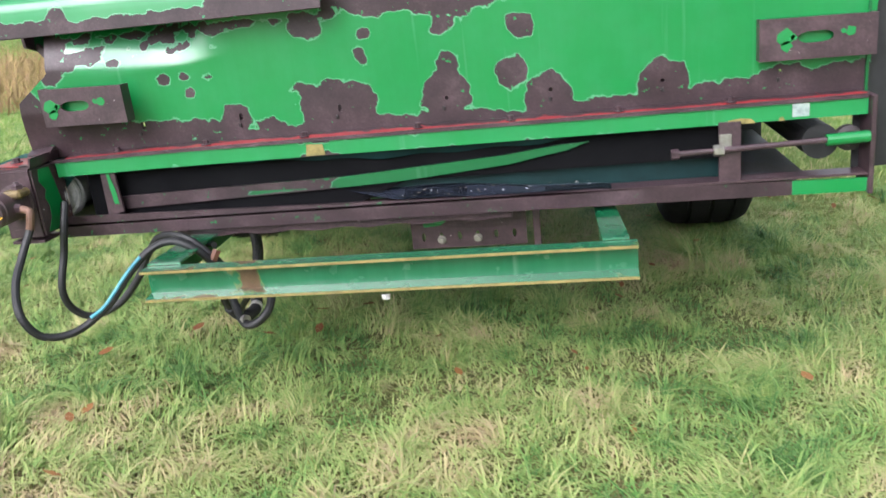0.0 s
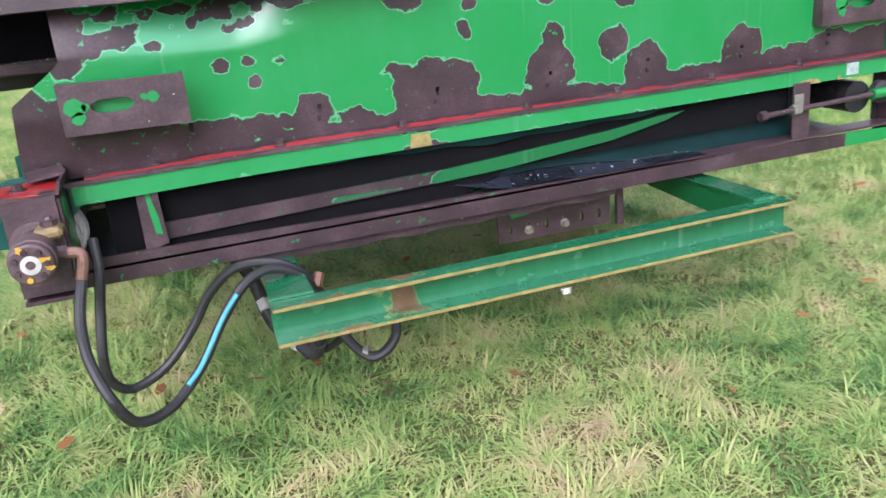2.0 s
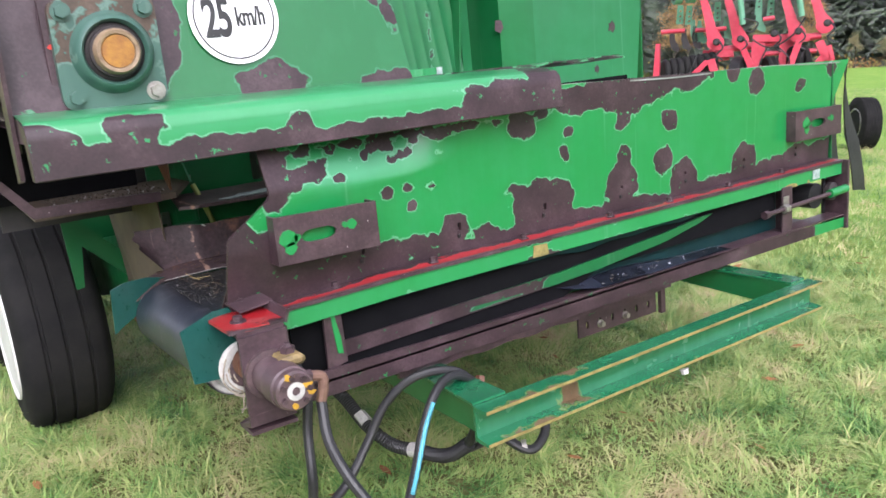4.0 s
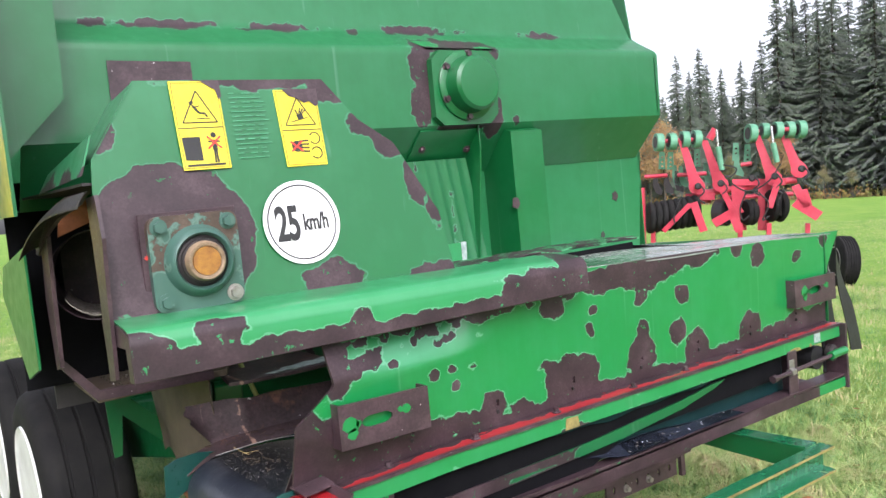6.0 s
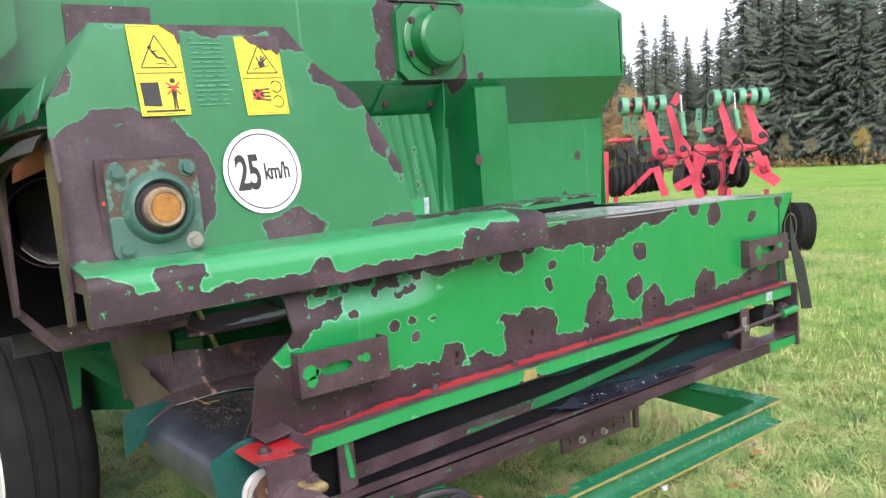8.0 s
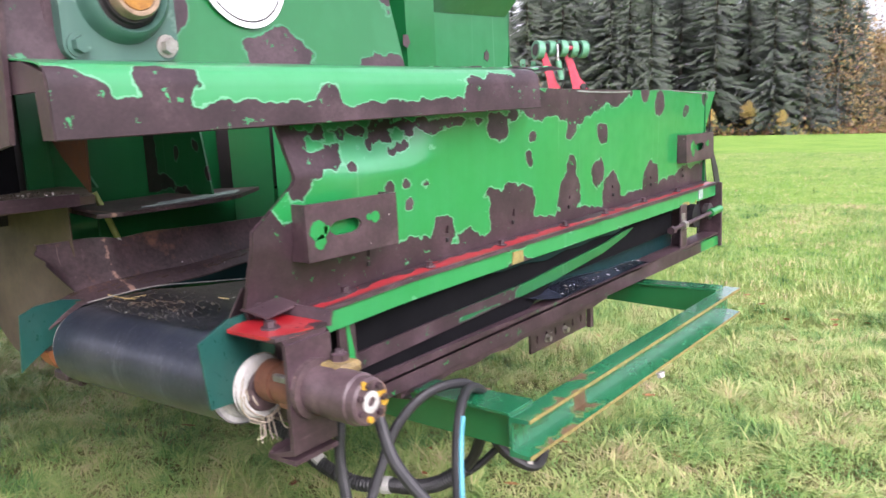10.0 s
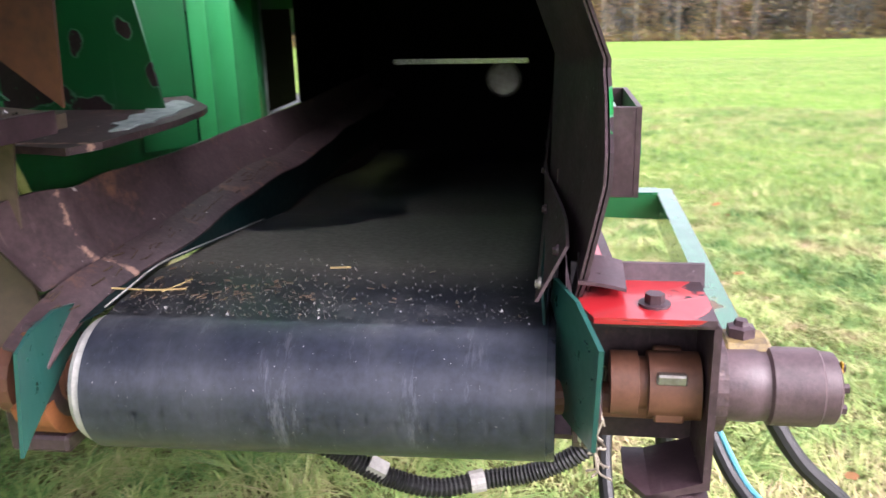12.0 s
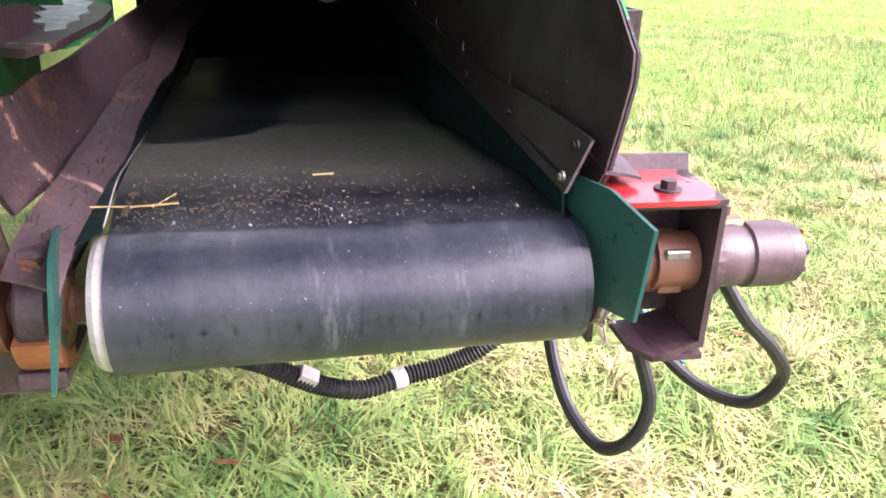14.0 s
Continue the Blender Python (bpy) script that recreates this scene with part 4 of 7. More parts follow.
part("union", rod((RU + 0.02, -0.250, 0.716), (RU + 0.058, -0.251, 0.713), 0.013, 6), rusty, motor)
part("elbow", hose([(RU + 0.050, -0.251, 0.713), (RU + 0.078, -0.253, 0.706), (RU + 0.080, -0.256, 0.688), (RU + 0.070, -0.257, 0.655)], 0.011, 10), copper, motor, "copper coloured elbow")
coupling = part("shaft_coupling", lathe((RU, -0.07, 0.712), (0, -1, 0), [(0, 0.036), (0.030, 0.036), (0.031, 0.030), (0.040, 0.030), (0.041, 0.037), (0.096, 0.037), (0.098, 0.03)], 28), coupling_mat, harvester, "rusty two-part shaft coupling", smooth=30)
for k in range(4):
    a = k * math.pi / 2 + 0.6
    part("coupling_claw", box(RU - 0.036 * math.cos(a) - 0.006, RU - 0.036 * math.cos(a) + 0.006, -0.150, -0.118, 0.712 + 0.036 * math.sin(a) - 0.006, 0.712 + 0.036 * math.sin(a) + 0.006, 0.002), zinc if k == 0 else coupling_mat, coupling)

# teal rubber side flaps at the roller
rf = prism([(0.245, 0.765), (0.184, 0.822), (0.10, 0.826), (0.022, 0.806), (0.036, 0.688), (0.150, 0.670)], "v", -0.036, -0.031)
for vert in rf.verts:
    vert.co.y += -0.026 + 0.056 * min(1, max(0, vert.co.x / 0.2))
part("side_flap", rf, teal, harvester, "stiff teal rubber flap")
lf = prism([(0.30, 0.762), (0.186, 0.775), (0.12, 0.790), (0.060, 0.790), (0.021, 0.779), (0.016, 0.655), (0.035, 0.668), (0.075, 0.69), (0.12, 0.71), (0.20, 0.735)], "v", 0.556, 0.561)
for vert in lf.verts:
    vert.co.y += 0.17 * (vert.co.x - 0.02) + 0.012 * max(0.0, 0.74 - vert.co.z) / 0.08
part("side_flap", lf, teal, harvester, "stiff teal rubber flap")
pillow = part("bearing_arm", lathe((RU, 0.584, RW), (0, 1, 0), [(0, 0.030), (0, 0.055), (0.007, 0.064), (0.034, 0.064), (0.040, 0.056), (0.040, 0.030)], 28), scuffed, harvester, "rusty pillow bearing", smooth=35)
part("top_lug", box(0.108, 0.172, 0.588, 0.620, 0.738, 0.772, 0.006), scuffed, pillow)
bolt((0.107, 0.604, 0.752), (-1, 0, 0), 0.010, 0.006, 1.5, coupling_mat, pillow)
low = [(RU + r * math.cos(a), RW + r * math.sin(a)) for r, angles in ((0.070, range(190, 276, 12)), (0.050, range(274, 188, -12))) for a in [math.radians(q) for q in angles]]
part("rust_bloom", prism(low, "v", 0.582, 0.626), rust_orange, pillow, "orange rusted foot of the bearing")
part("foot", box(0.115, 0.235, 0.585, 0.640, 0.600, 0.622, 0.004), scuffed, pillow)
part("inner_race", lathe((RU, 0.586, RW), (0, -1, 0), [(0, 0.032), (0.008, 0.032), (0.010, 0.022), (0.016, 0.021)], 20), coupling_mat, pillow, "oily brown inner ring")
part("roller_bearing", lathe((RU, -0.030, RW), (0, -1, 0), [(0, 0.055), (0.012, 0.055), (0.015, 0.042), (0.030, 0.038), (0.032, 0.025)], 20), scuffed, harvester)
part("bearing_flange", lathe((RU, 0.64, RW), (0, 1, 0), [(0, 0.05), (0.02, 0.05), (0.022, 0.03), (0.04, 0.03)], 20), coupling_mat, harvester)
part("back_beam", box(0.16, 2.05, 0.615, 0.70, 0.57, 0.66, 0.004), rusty, harvester)


def inner_wall(s, t):
    # the sheet on the far side of the belt rises from a slot, leans outwards, and its free end is bent out like a tongue
    u = 0.130 + s * 2.21
    end = max(0.0, 0.30 - u)
    foot = 0.786 + 0.012 * max(0, u - 0.5) + 1.3 * max(0.0, 0.185 - u)
    top = 0.868 + 0.05 * math.exp((0.15 - u) / 0.35) - 0.12 * end - 0.010 * math.exp(-((u - 0.33) / 0.05) ** 2)
    bulge = 0.005 * math.sin(u * 8) - 0.007 * math.exp(-((u - 0.30) / 0.025) ** 2) + 0.008 * math.sin(math.pi * t)
    return (u + 0.006 * math.sin(t * 9) * (1 if u < 0.14 else 0), 0.612 + bulge + 0.045 * t + 0.12 * end, foot + t * (top - foot))


def wall_ledge(s, t):
    # a narrow ledge along the sheet's foot, dented, its end bent down over the flap
    u = 0.085 + s * 2.25
    end = max(0.0, 0.26 - u)
    dent = 0.0012 * math.sin(u * 23) + 0.003 * math.sin(u * 9 + 1)
    return (u, 0.560 + dent + (0.050 + 0.004 * math.sin(u * 17)) * t + 0.03 * end, 0.786 + dent - 0.0075 * (1 - t) ** 3 + 0.016 * t - 1.6 * end * end + 0.012 * max(0, u - 0.5))


part("inner_wall", sheet("inner_wall", inner_wall, 120, 20, (0, 0.005, 0)), scuffed, harvester, "bent brown side sheet")
part("wall_ledge", sheet("wall_ledge", wall_ledge, 120, 10, (0, 0, -0.004)), scuffed, harvester, "dented brown ledge with soil and stalks on it")


def skirt_line(u):
    # where the skirt's pale edge lies on the belt
    return 0.535 + 0.082 * min(1, max(0, (u - 0.15) / 1.0)), RW + RR - 0.115 * min(1, max(0, (u - 0.33) / 0.75)) + 0.004


def inner_skirt(s, t):
    u = 0.15 + s * 2.1
    (v1, w1), (_, v0, w0) = skirt_line(u), wall_ledge((u - 0.085) / 2.25, 0.1)
    return (u, v0 + (v1 - v0) * t, w0 - 0.006 + (w1 - w0 + 0.004) * t)


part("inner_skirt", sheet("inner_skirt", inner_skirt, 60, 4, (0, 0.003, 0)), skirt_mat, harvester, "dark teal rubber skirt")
# blackened wall, its colour holds the tunnel's darkness
part("tunnel_side", box(1.40, 2.10, 0.668, 0.673, 0.66, 1.155, 0), shade_mat, harvester)
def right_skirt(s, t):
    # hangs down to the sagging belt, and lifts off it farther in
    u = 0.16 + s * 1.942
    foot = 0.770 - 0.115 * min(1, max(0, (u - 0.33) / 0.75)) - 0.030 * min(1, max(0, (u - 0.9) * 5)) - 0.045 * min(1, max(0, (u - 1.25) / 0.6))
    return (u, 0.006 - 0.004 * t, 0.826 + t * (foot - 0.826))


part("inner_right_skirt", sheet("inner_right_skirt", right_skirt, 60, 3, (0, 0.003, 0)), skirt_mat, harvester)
# end of the tunnel, painted black for the same darkness
part("far_plate", box(2.100, 2.106, 0.003, 0.668, 0.58, 1.140, 0), shade_mat, harvester)
part("cross_strip", box(2.085, 2.091, 0.105, 0.56, 0.902, 0.920, 0.001), chrome, harvester, "bright steel cross strip")
def liner_place(s, t):
    u, v, w = panel_place(s, t)
    return (u, v + 0.006, w)


part("roller_guard", lathe((2.088, 0.185, 0.850), (-1, 0, 0.2), [(0, 0.02), (0, 0.052), (0.006, 0.060), (0.010, 0.050), (0.012, 0.02)], 24), zinc, harvester, "dull grey round cover at the tunnel's end")
part("inner_liner", sheet("inner_liner", liner_place, 230, 40, (0, 0.003, 0), None, None, solid_there), rusty, harvester, "dull brown inside of the front panel")


def strip_place(s, t):
    u = 0.135 + 0.012 * t + s * 2.16
    return (u, 0.010 + (0.55 * flare(u) + 0.002) * t, 0.811 + 0.060 * t)


strip = part("skirt_strip", sheet("skirt_strip", strip_place, 80, 4, (0, 0.004, 0)), rusty, harvester, "brown strip that clamps the rubber skirt")
for u, t in ((0.172, 0.78), (0.160, 0.20), (0.42, 0.5), (0.68, 0.5), (0.94, 0.5)):
    a, b, c = strip_place((u - 0.135) / 2.16, t)
    bolt((u, b + 0.004, c), (0, 1, 0), 0.005, 0.004, 1.5, zinc if u < 0.165 else rusty, strip)
part("skirt_edge", hose([(0.16 + 0.07 * k, skirt_line(0.16 + 0.07 * k)[0] - 0.001, skirt_line(0.16 + 0.07 * k)[1] + 0.002) for k in range(11)], 0.0012, 6, 3), white_plastic, harvester, "pale worn edge of the rubber skirt")


# ---- rear shield with the flange below it ----
def shield_v(w):
    """The shield leans back a little towards its top."""
    return 0.040 + 0.15 * (w - 1.24)


FLANGE_PATCHES = [(-0.17, 1.20, 0.07, 0.05), (0.00, 1.225, 0.058, 0.045), (-0.07, 1.16, 0.16, 0.045), (0.27, 1.165, 0.13, 0.024),
                  (0.47, 1.160, 0.19, 0.020), (0.88, 1.185, 0.13, 0.046), (1.02, 1.20, 0.075, 0.055), (0.66, 1.160, 0.18, 0.022),
                  (0.33, 1.19, 0.03, 0.03), (0.12, 1.165, 0.12, 0.03), (0.78, 1.215, 0.03, 0.012)]
flange_field = blob_field(FLANGE_PATCHES)
# section of the bent flange: out from the shield, round the bend, and down
FLANGE = [(0.045, 1.258), (0.00, 1.254), (-0.045, 1.249), (-0.066, 1.244), (-0.078, 1.234), (-0.083, 1.218), (-0.084, 1.196), (-0.085, 1.17), (-0.086, 1.148)]


def flange_place(s, t):
    u = -0.185 + s * (1.063 + 0.185)
    x = t * (len(FLANGE) - 1)
    k = min(len(FLANGE) - 2, int(x))
    v, w = [FLANGE[k][q] + (FLANGE[k + 1][q] - FLANGE[k][q]) * (x - k) for q in (0, 1)]
    return (u, v + 0.002 * math.sin(u * 11), w + 0.014 * (0.45 - u) * (1 if w > 1.2 else 0.3))


def flange_wear(u, v, w):
    f = max(flange_field(u, w), 1.166 - w + 0.010 * math.sin(u * 13) + 0.007 * math.sin(u * 37))
    if v > -0.07:
        f = min(f, -0.01) if u < 0.85 else f
    return f + 0.018


# pale share is higher above w 1.2 than on the hanging face
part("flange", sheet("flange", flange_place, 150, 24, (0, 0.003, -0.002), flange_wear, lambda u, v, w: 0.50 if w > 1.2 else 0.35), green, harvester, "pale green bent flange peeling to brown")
SHIELD_PATCHES = [(-0.03, 1.41, 0.19, 0.17), (-0.15, 1.65, 0.034, 0.034), (0.24, 1.765, 0.17, 0.018), (0.41, 1.735, 0.055, 0.022),
                  (0.50, 1.655, 0.045, 0.03), (0.56, 1.60, 0.040, 0.042), (0.63, 1.50, 0.036, 0.060), (0.34, 1.275, 0.072, 0.045),
                  (0.63, 1.25, 0.066, 0.026), (-0.20, 1.35, 0.07, 0.09), (0.665, 1.43, 0.02, 0.05)]
shield_field = blob_field(SHIELD_PATCHES)


def shield_inside(u, w):
    """The outline of the shield."""
    left = -0.190 if w < 1.42 else -0.190 + (w - 1.42) * 0.10 if w < 1.60 else -0.172 + (w - 1.60) * 0.66
    if w < 1.22:
        right = 0.70
    elif w < 1.41:
        right = 0.70 - (w - 1.22) * 0.12
    elif w < 1.60:
        right = 0.677 - (w - 1.41) * 0.54
    elif w < 1.665:
        right = 0.574 - (w - 1.60) * 1.45
    else:
        right = 0.48 - (w - 1.665) * 0.80
    return left, right


def shield_place(s, t):
    w = 1.245 + t * (1.768 - 1.245)
    a, b = shield_inside(0, w)
    u = a + s * (b - a)
    return (u, shield_v(w) + 0.003 * math.sin(u * 6 + w * 5), w)


# upper part paler: the sky's reflection is put into its colour
part("rear_shield", sheet("rear_shield", shield_place, 110, 66, (0, 0.005, 0), lambda u, v, w: shield_field(u, w) + 0.037, lambda u, v, w: 0.0 + 0.24 * max(0.0, (w - 1.50) / 0.27)), body_green, harvester, "green rear shield with peeled brown patches")

# flange bearing with the shaft end
bearing = bmesh.new()
cu, cw = 0.005, 1.366
pts = []
for sx, sy in ((1, 1), (-1, 1), (-1, -1), (1, -1)):
    base = math.atan2(sy, sx)
    pts += [(cu + sx * 0.076 + 0.023 * math.cos(base + d), cw + sy * 0.080 + 0.023 * math.sin(base + d)) for d in (-0.75, -0.35, 0, 0.35, 0.75)]
prism(pts, "v", 0.030, 0.052, bm=bearing)
bearing = part("flange_bearing", with_wear(finish(bearing, "flange_bearing"), lambda u, v, w: -0.002 + 0.016 * (w > 1.44)), lamp_green, harvester, "grey-green cast flange bearing")
part("backing_plate", box(cu - 0.112, cu + 0.105, 0.050, 0.056, cw - 0.118, cw + 0.112, 0.002), rusty, harvester)
for k, (du, dw, r) in enumerate(((-0.100, -0.075, 0.016), (-0.098, 0.02, 0.012), (0.088, 0.012, 0.013), (0.02, -0.112, 0.020), (0.06, -0.108, 0.012))):
    pts = [(cu + du + r * random.uniform(0.4, 1.2) * math.cos(a), cw + dw + 0.6 * r * random.uniform(0.4, 1.3) * math.sin(a)) for a in [2 * math.pi * q / 9 for q in range(9)]]
    part("red_scrap", prism(pts, "v", 0.0482, 0.0498), sticker_red, bearing, "scrap of old red paint")
part("housing", lathe((cu + 0.006, 0.032, cw), (0, -1, 0), [(0, 0.080), (0.012, 0.074), (0.026, 0.069), (0.031, 0.062), (0.024, 0.057), (0.018, 0.056)], 36), lamp_green, bearing, smooth=40)
part("seal", lathe((cu + 0.006, 0.020, cw), (0, -1, 0), [(0, 0.058), (0.006, 0.056), (0.010, 0.050), (0.018, 0.048)], 36), dark_steel, bearing, smooth=40)
part("shaft_end", lathe((cu + 0.006, 0.016, cw), (0, -1, 0), [(0, 0.044), (0.026, 0.043), (0.032, 0.039), (0.031, 0.033), (0.028, 0.031)], 36), worn_bronze, bearing, "bright worn shaft end", smooth=40)
part("shaft_cap", lathe((cu + 0.006, -0.012, cw), (0, -1, 0), [(0, 0.031), (0.0025, 0.030)], 30), orange_cap, bearing, "amber greased shaft face")
for sx in (-1, 1):
    for sy in (-1, 1):
        bolt((cu + sx * 0.076, 0.030, cw + sy * 0.080), (0, -1, 0), 0.013, 0.013, 1.45, lamp_green if (sx, sy) != (1, -1) else zinc, bearing)


# stickers lie on the leaning shield
def on_shield(u, w, lift):
    return (u, shield_v(w) - 0.0035 - lift, w)


def decal(points, lift, material, parent, name, label=""):
    """A thin printed shape on the shield."""
    bm = bmesh.new()
    front = [bm.verts.new(on_shield(u, w, lift)) for u, w in points]
    back = [bm.verts.new(on_shield(u, w, lift - 0.0010)) for u, w in points]
    bm.faces.new(front)
    bm.faces.new(list(reversed(back)))
    for k in range(len(points)):
        j = (k + 1) % len(points)
        bm.faces.new((front[k], front[j], back[j], back[k]))
    return part(name, bm, material, parent, label)


def disc(u, w, r, seg=48):
    return [(u + r * math.cos(2 * math.pi * k / seg), w + r * math.sin(2 * math.pi * k / seg)) for k in range(seg)]


def stroke(a, b, thick):
    d = Vector((b[0] - a[0], b[1] - a[1])).normalized() * thick / 2
    return [(a[0] - d.y, a[1] + d.x), (b[0] - d.y, b[1] + d.x), (b[0] + d.y, b[1] - d.x), (a[0] + d.y, a[1] - d.x)]


SU, SW = 0.279, 1.4225
sign = decal(disc(SU, SW, 0.0995), 0.001, sign_white, harvester, "speed_sign", "round white speed sticker with a thin black ring")
for k in range(40):
    a0, a1 = 2 * math.pi * k / 40, 2 * math.pi * (k + 1) / 40
    if k == 0:
        ring = bmesh.new()
    vs = []
    for lift in (0.0015, 0.0005):
        vs += [ring.verts.new(on_shield(SU + r * math.cos(a), SW + r * math.sin(a), lift)) for a, r in ((a0, 0.0900), (a1, 0.0900), (a1, 0.0862), (a0, 0.0862))]
    ring.faces.new(vs[:4])
    ring.faces.new(vs[4:])
part("ring", ring, sticker_black, sign)


def lettering(text, u, w, size, squeeze, bold, parent, name):
    """Raised vinyl letters in the built-in font, standing on the shield."""
    cu_ = bpy.data.curves.new(name, "FONT")
    cu_.body, cu_.size, cu_.extrude, cu_.offset, cu_.space_character = text, size, 0.0006, bold, 0.94
    tmp = new(name, cu_)
    bpy.context.view_layer.update()
    me = bpy.data.meshes.new_from_object(tmp)
    bpy.data.objects.remove(tmp)
    lean = math.atan(0.15)
    for vert in me.vertices:
        x, y, z = vert.co
        p = Vector(on_shield(u + x * squeeze, w + y, 0.0022))
        vert.co = p + Vector((0, -z * math.cos(lean), 0))
    return part(name, me, sticker_black, parent)


lettering("25", SU - 0.070, SW - 0.038, 0.112, 0.58, 0.0032, sign, "number")
lettering("km/h", SU + 0.001, SW - 0.020, 0.056, 0.62, 0.0013, sign, "unit")


def warning_sticker(u0, u1, w0, w1, kind):
    base = decal([(u0, w0), (u1, w0), (u1, w1), (u0 - 0.004, w1)], 0.001, sticker_yellow, harvester, "warning_sticker", "yellow two-part warning sticker with black pictograms")
    uc, wm, h = (u0 + u1) / 2, w0 + (w1 - w0) * 0.47, w1 - w0
    decal(stroke((u0 + 0.004, wm), (u1 - 0.004, wm), 0.0022), 0.002, sticker_black, base, "rule")
    for a, b in (((u0 + 0.004, w0 + 0.004), (u1 - 0.004, w0 + 0.004)), ((u1 - 0.004, w0 + 0.004), (u1 - 0.004, w1 - 0.004)), ((u1 - 0.004, w1 - 0.004), (u0 + 0.001, w1 - 0.004)), ((u0 + 0.001, w1 - 0.004), (u0 + 0.004, w0 + 0.004))):
        decal(stroke(a, b, 0.0012), 0.0018, sticker_black, base, "border")
    tri = [(uc - 0.040, wm + 0.012), (uc + 0.040, wm + 0.012), (uc, wm + 0.012 + h * 0.36)]
    for a, b in zip(tri, tri[1:] + tri[:1]):
        decal(stroke(a, b, 0.003), 0.002, sticker_black, base, "triangle_edge")
    if kind == 0:
        marks = (((-0.012, 0.050), (0.000, 0.034), 0.0055), ((0.000, 0.034), (0.014, 0.032), 0.0045), ((-0.010, 0.047), (0.004, 0.050), 0.0028), ((-0.012, 0.050), (-0.020, 0.058), 0.0028),
                 ((0.014, 0.032), (0.018, 0.024), 0.004), ((-0.006, 0.022), (0.026, 0.019), 0.0022))
        decal(disc(uc - 0.014, wm + 0.058, 0.0042, 12), 0.0022, sticker_black, base, "pictogram")
    else:
        marks = (((-0.006, 0.030), (0.008, 0.036), 0.013), ((0.006, 0.038), (0.016, 0.048), 0.0034), ((0.004, 0.041), (0.011, 0.052), 0.0034), ((0.000, 0.041), (0.004, 0.054), 0.0034),
                 ((-0.004, 0.038), (-0.010, 0.050), 0.0034), ((-0.024, 0.020), (0.022, 0.030), 0.0022))
    for a, b, q in marks:
        decal(stroke((uc + a[0], wm + a[1]), (uc + b[0], wm + b[1]), q), 0.0022, sticker_black, base, "pictogram")
    if kind == 0:
        decal([(u0 + 0.008, w0 + 0.022), (u0 + 0.048, w0 + 0.020), (u0 + 0.047, w0 + 0.074), (u0 + 0.006, w0 + 0.074)], 0.002, sticker_black, base, "pictogram")
        for a, b, q in (((uc + 0.021, w0 + 0.014), (uc + 0.022, w0 + 0.046), 0.0042), ((uc + 0.027, w0 + 0.014), (uc + 0.026, w0 + 0.046), 0.0042), ((uc + 0.024, w0 + 0.042), (uc + 0.024, w0 + 0.066), 0.011), ((uc + 0.010, w0 + 0.062), (uc + 0.038, w0 + 0.062), 0.0036)):
            decal(stroke(a, b, q), 0.002, sticker_black, base, "pictogram")
        decal(disc(uc + 0.024, w0 + 0.077, 0.0065, 12), 0.002, sticker_black, base, "pictogram")
        for a, b in (((uc + 0.008, w0 + 0.046), (uc + 0.040, w0 + 0.074)), ((uc + 0.040, w0 + 0.046), (uc + 0.008, w0 + 0.074))):
            decal(stroke(a, b, 0.004), 0.0028, sticker_red, base, "red_cross")
        decal(stroke((u0 + 0.010, w0 + 0.010), (u1 - 0.012, w0 + 0.010), 0.005), 0.002, sticker_black, base, "pictogram")
    else:
        for k in range(4):
            decal(stroke((uc - 0.012, w0 + 0.036 + k * 0.008), (uc + 0.012, w0 + 0.034 + k * 0.009), 0.004), 0.002, sticker_black, base, "pictogram")
        decal(disc(uc - 0.020, w0 + 0.048, 0.014, 14), 0.0016, sticker_black, base, "pictogram")
        for a, b in (((uc - 0.036, w0 + 0.036), (uc - 0.006, w0 + 0.060)), ((uc - 0.036, w0 + 0.060), (uc - 0.006, w0 + 0.036))):
            decal(stroke(a, b, 0.004), 0.0028, sticker_red, base, "red_cross")
        for cw2 in (w0 + 0.030, w0 + 0.066):
            arc = [(uc + 0.030 + 0.014 * math.cos(a), cw2 + 0.014 * math.sin(a)) for a in [math.radians(-150 + 300 * k / 10) for k in range(11)]]
            for a, b in zip(arc, arc[1:]):
                decal(stroke(a, b, 0.003), 0.002, sticker_black, base, "arrow_arc")
    return base


warning_sticker(0.018, 0.128, 1.564, 1.765, 0)
warning_sticker(0.266, 0.374, 1.556, 1.742, 1)
# the sheet has rusted through under the stickers' torn tops
for pts in ([(0.085, 1.767), (0.130, 1.767), (0.131, 1.728), (0.123, 1.722), (0.119, 1.744), (0.106, 1.752)], [(0.284, 1.744), (0.376, 1.744), (0.376, 1.706), (0.366, 1.700), (0.352, 1.713), (0.338, 1.709), (0.318, 1.722), (0.300, 1.726)]):
    decal(pts, 0.0034, rusty, harvester, "rust_tear", "brown rust where a sticker is torn")
for k in range(15):
    w = 1.736 - k * 0.0108
    cuts = [(0.150, random.uniform(0.225, 0.240))] if k % 5 in (1, 4) else [(0.150 + 0.030 * q, 0.150 + 0.030 * q + random.uniform(0.012, 0.024)) for q in range(3)]
    for a, b in cuts:
        decal(stroke((a, w), (b, w), 0.0014 if k != 10 else 0.0030), 0.0010, ghost_print, harvester, "faded_print_line", "faded line of unreadable print")
# left end: folded shoulder, conveyor mouth with its drum, and the end of the flange
part("shoulder", sheet("shoulder", lambda s, t: (-0.172 + 0.11 * s + 0.02 * t, shield_v(1.60 + 0.165 * s) + 0.30 * t, 1.60 + 0.165 * s - 0.01 * t), 10, 10, (0, 0, -0.004), lambda u, v, w: -0.01, lambda u, v, w: 0.6), body_green, harvester, "pale green folded shoulder")
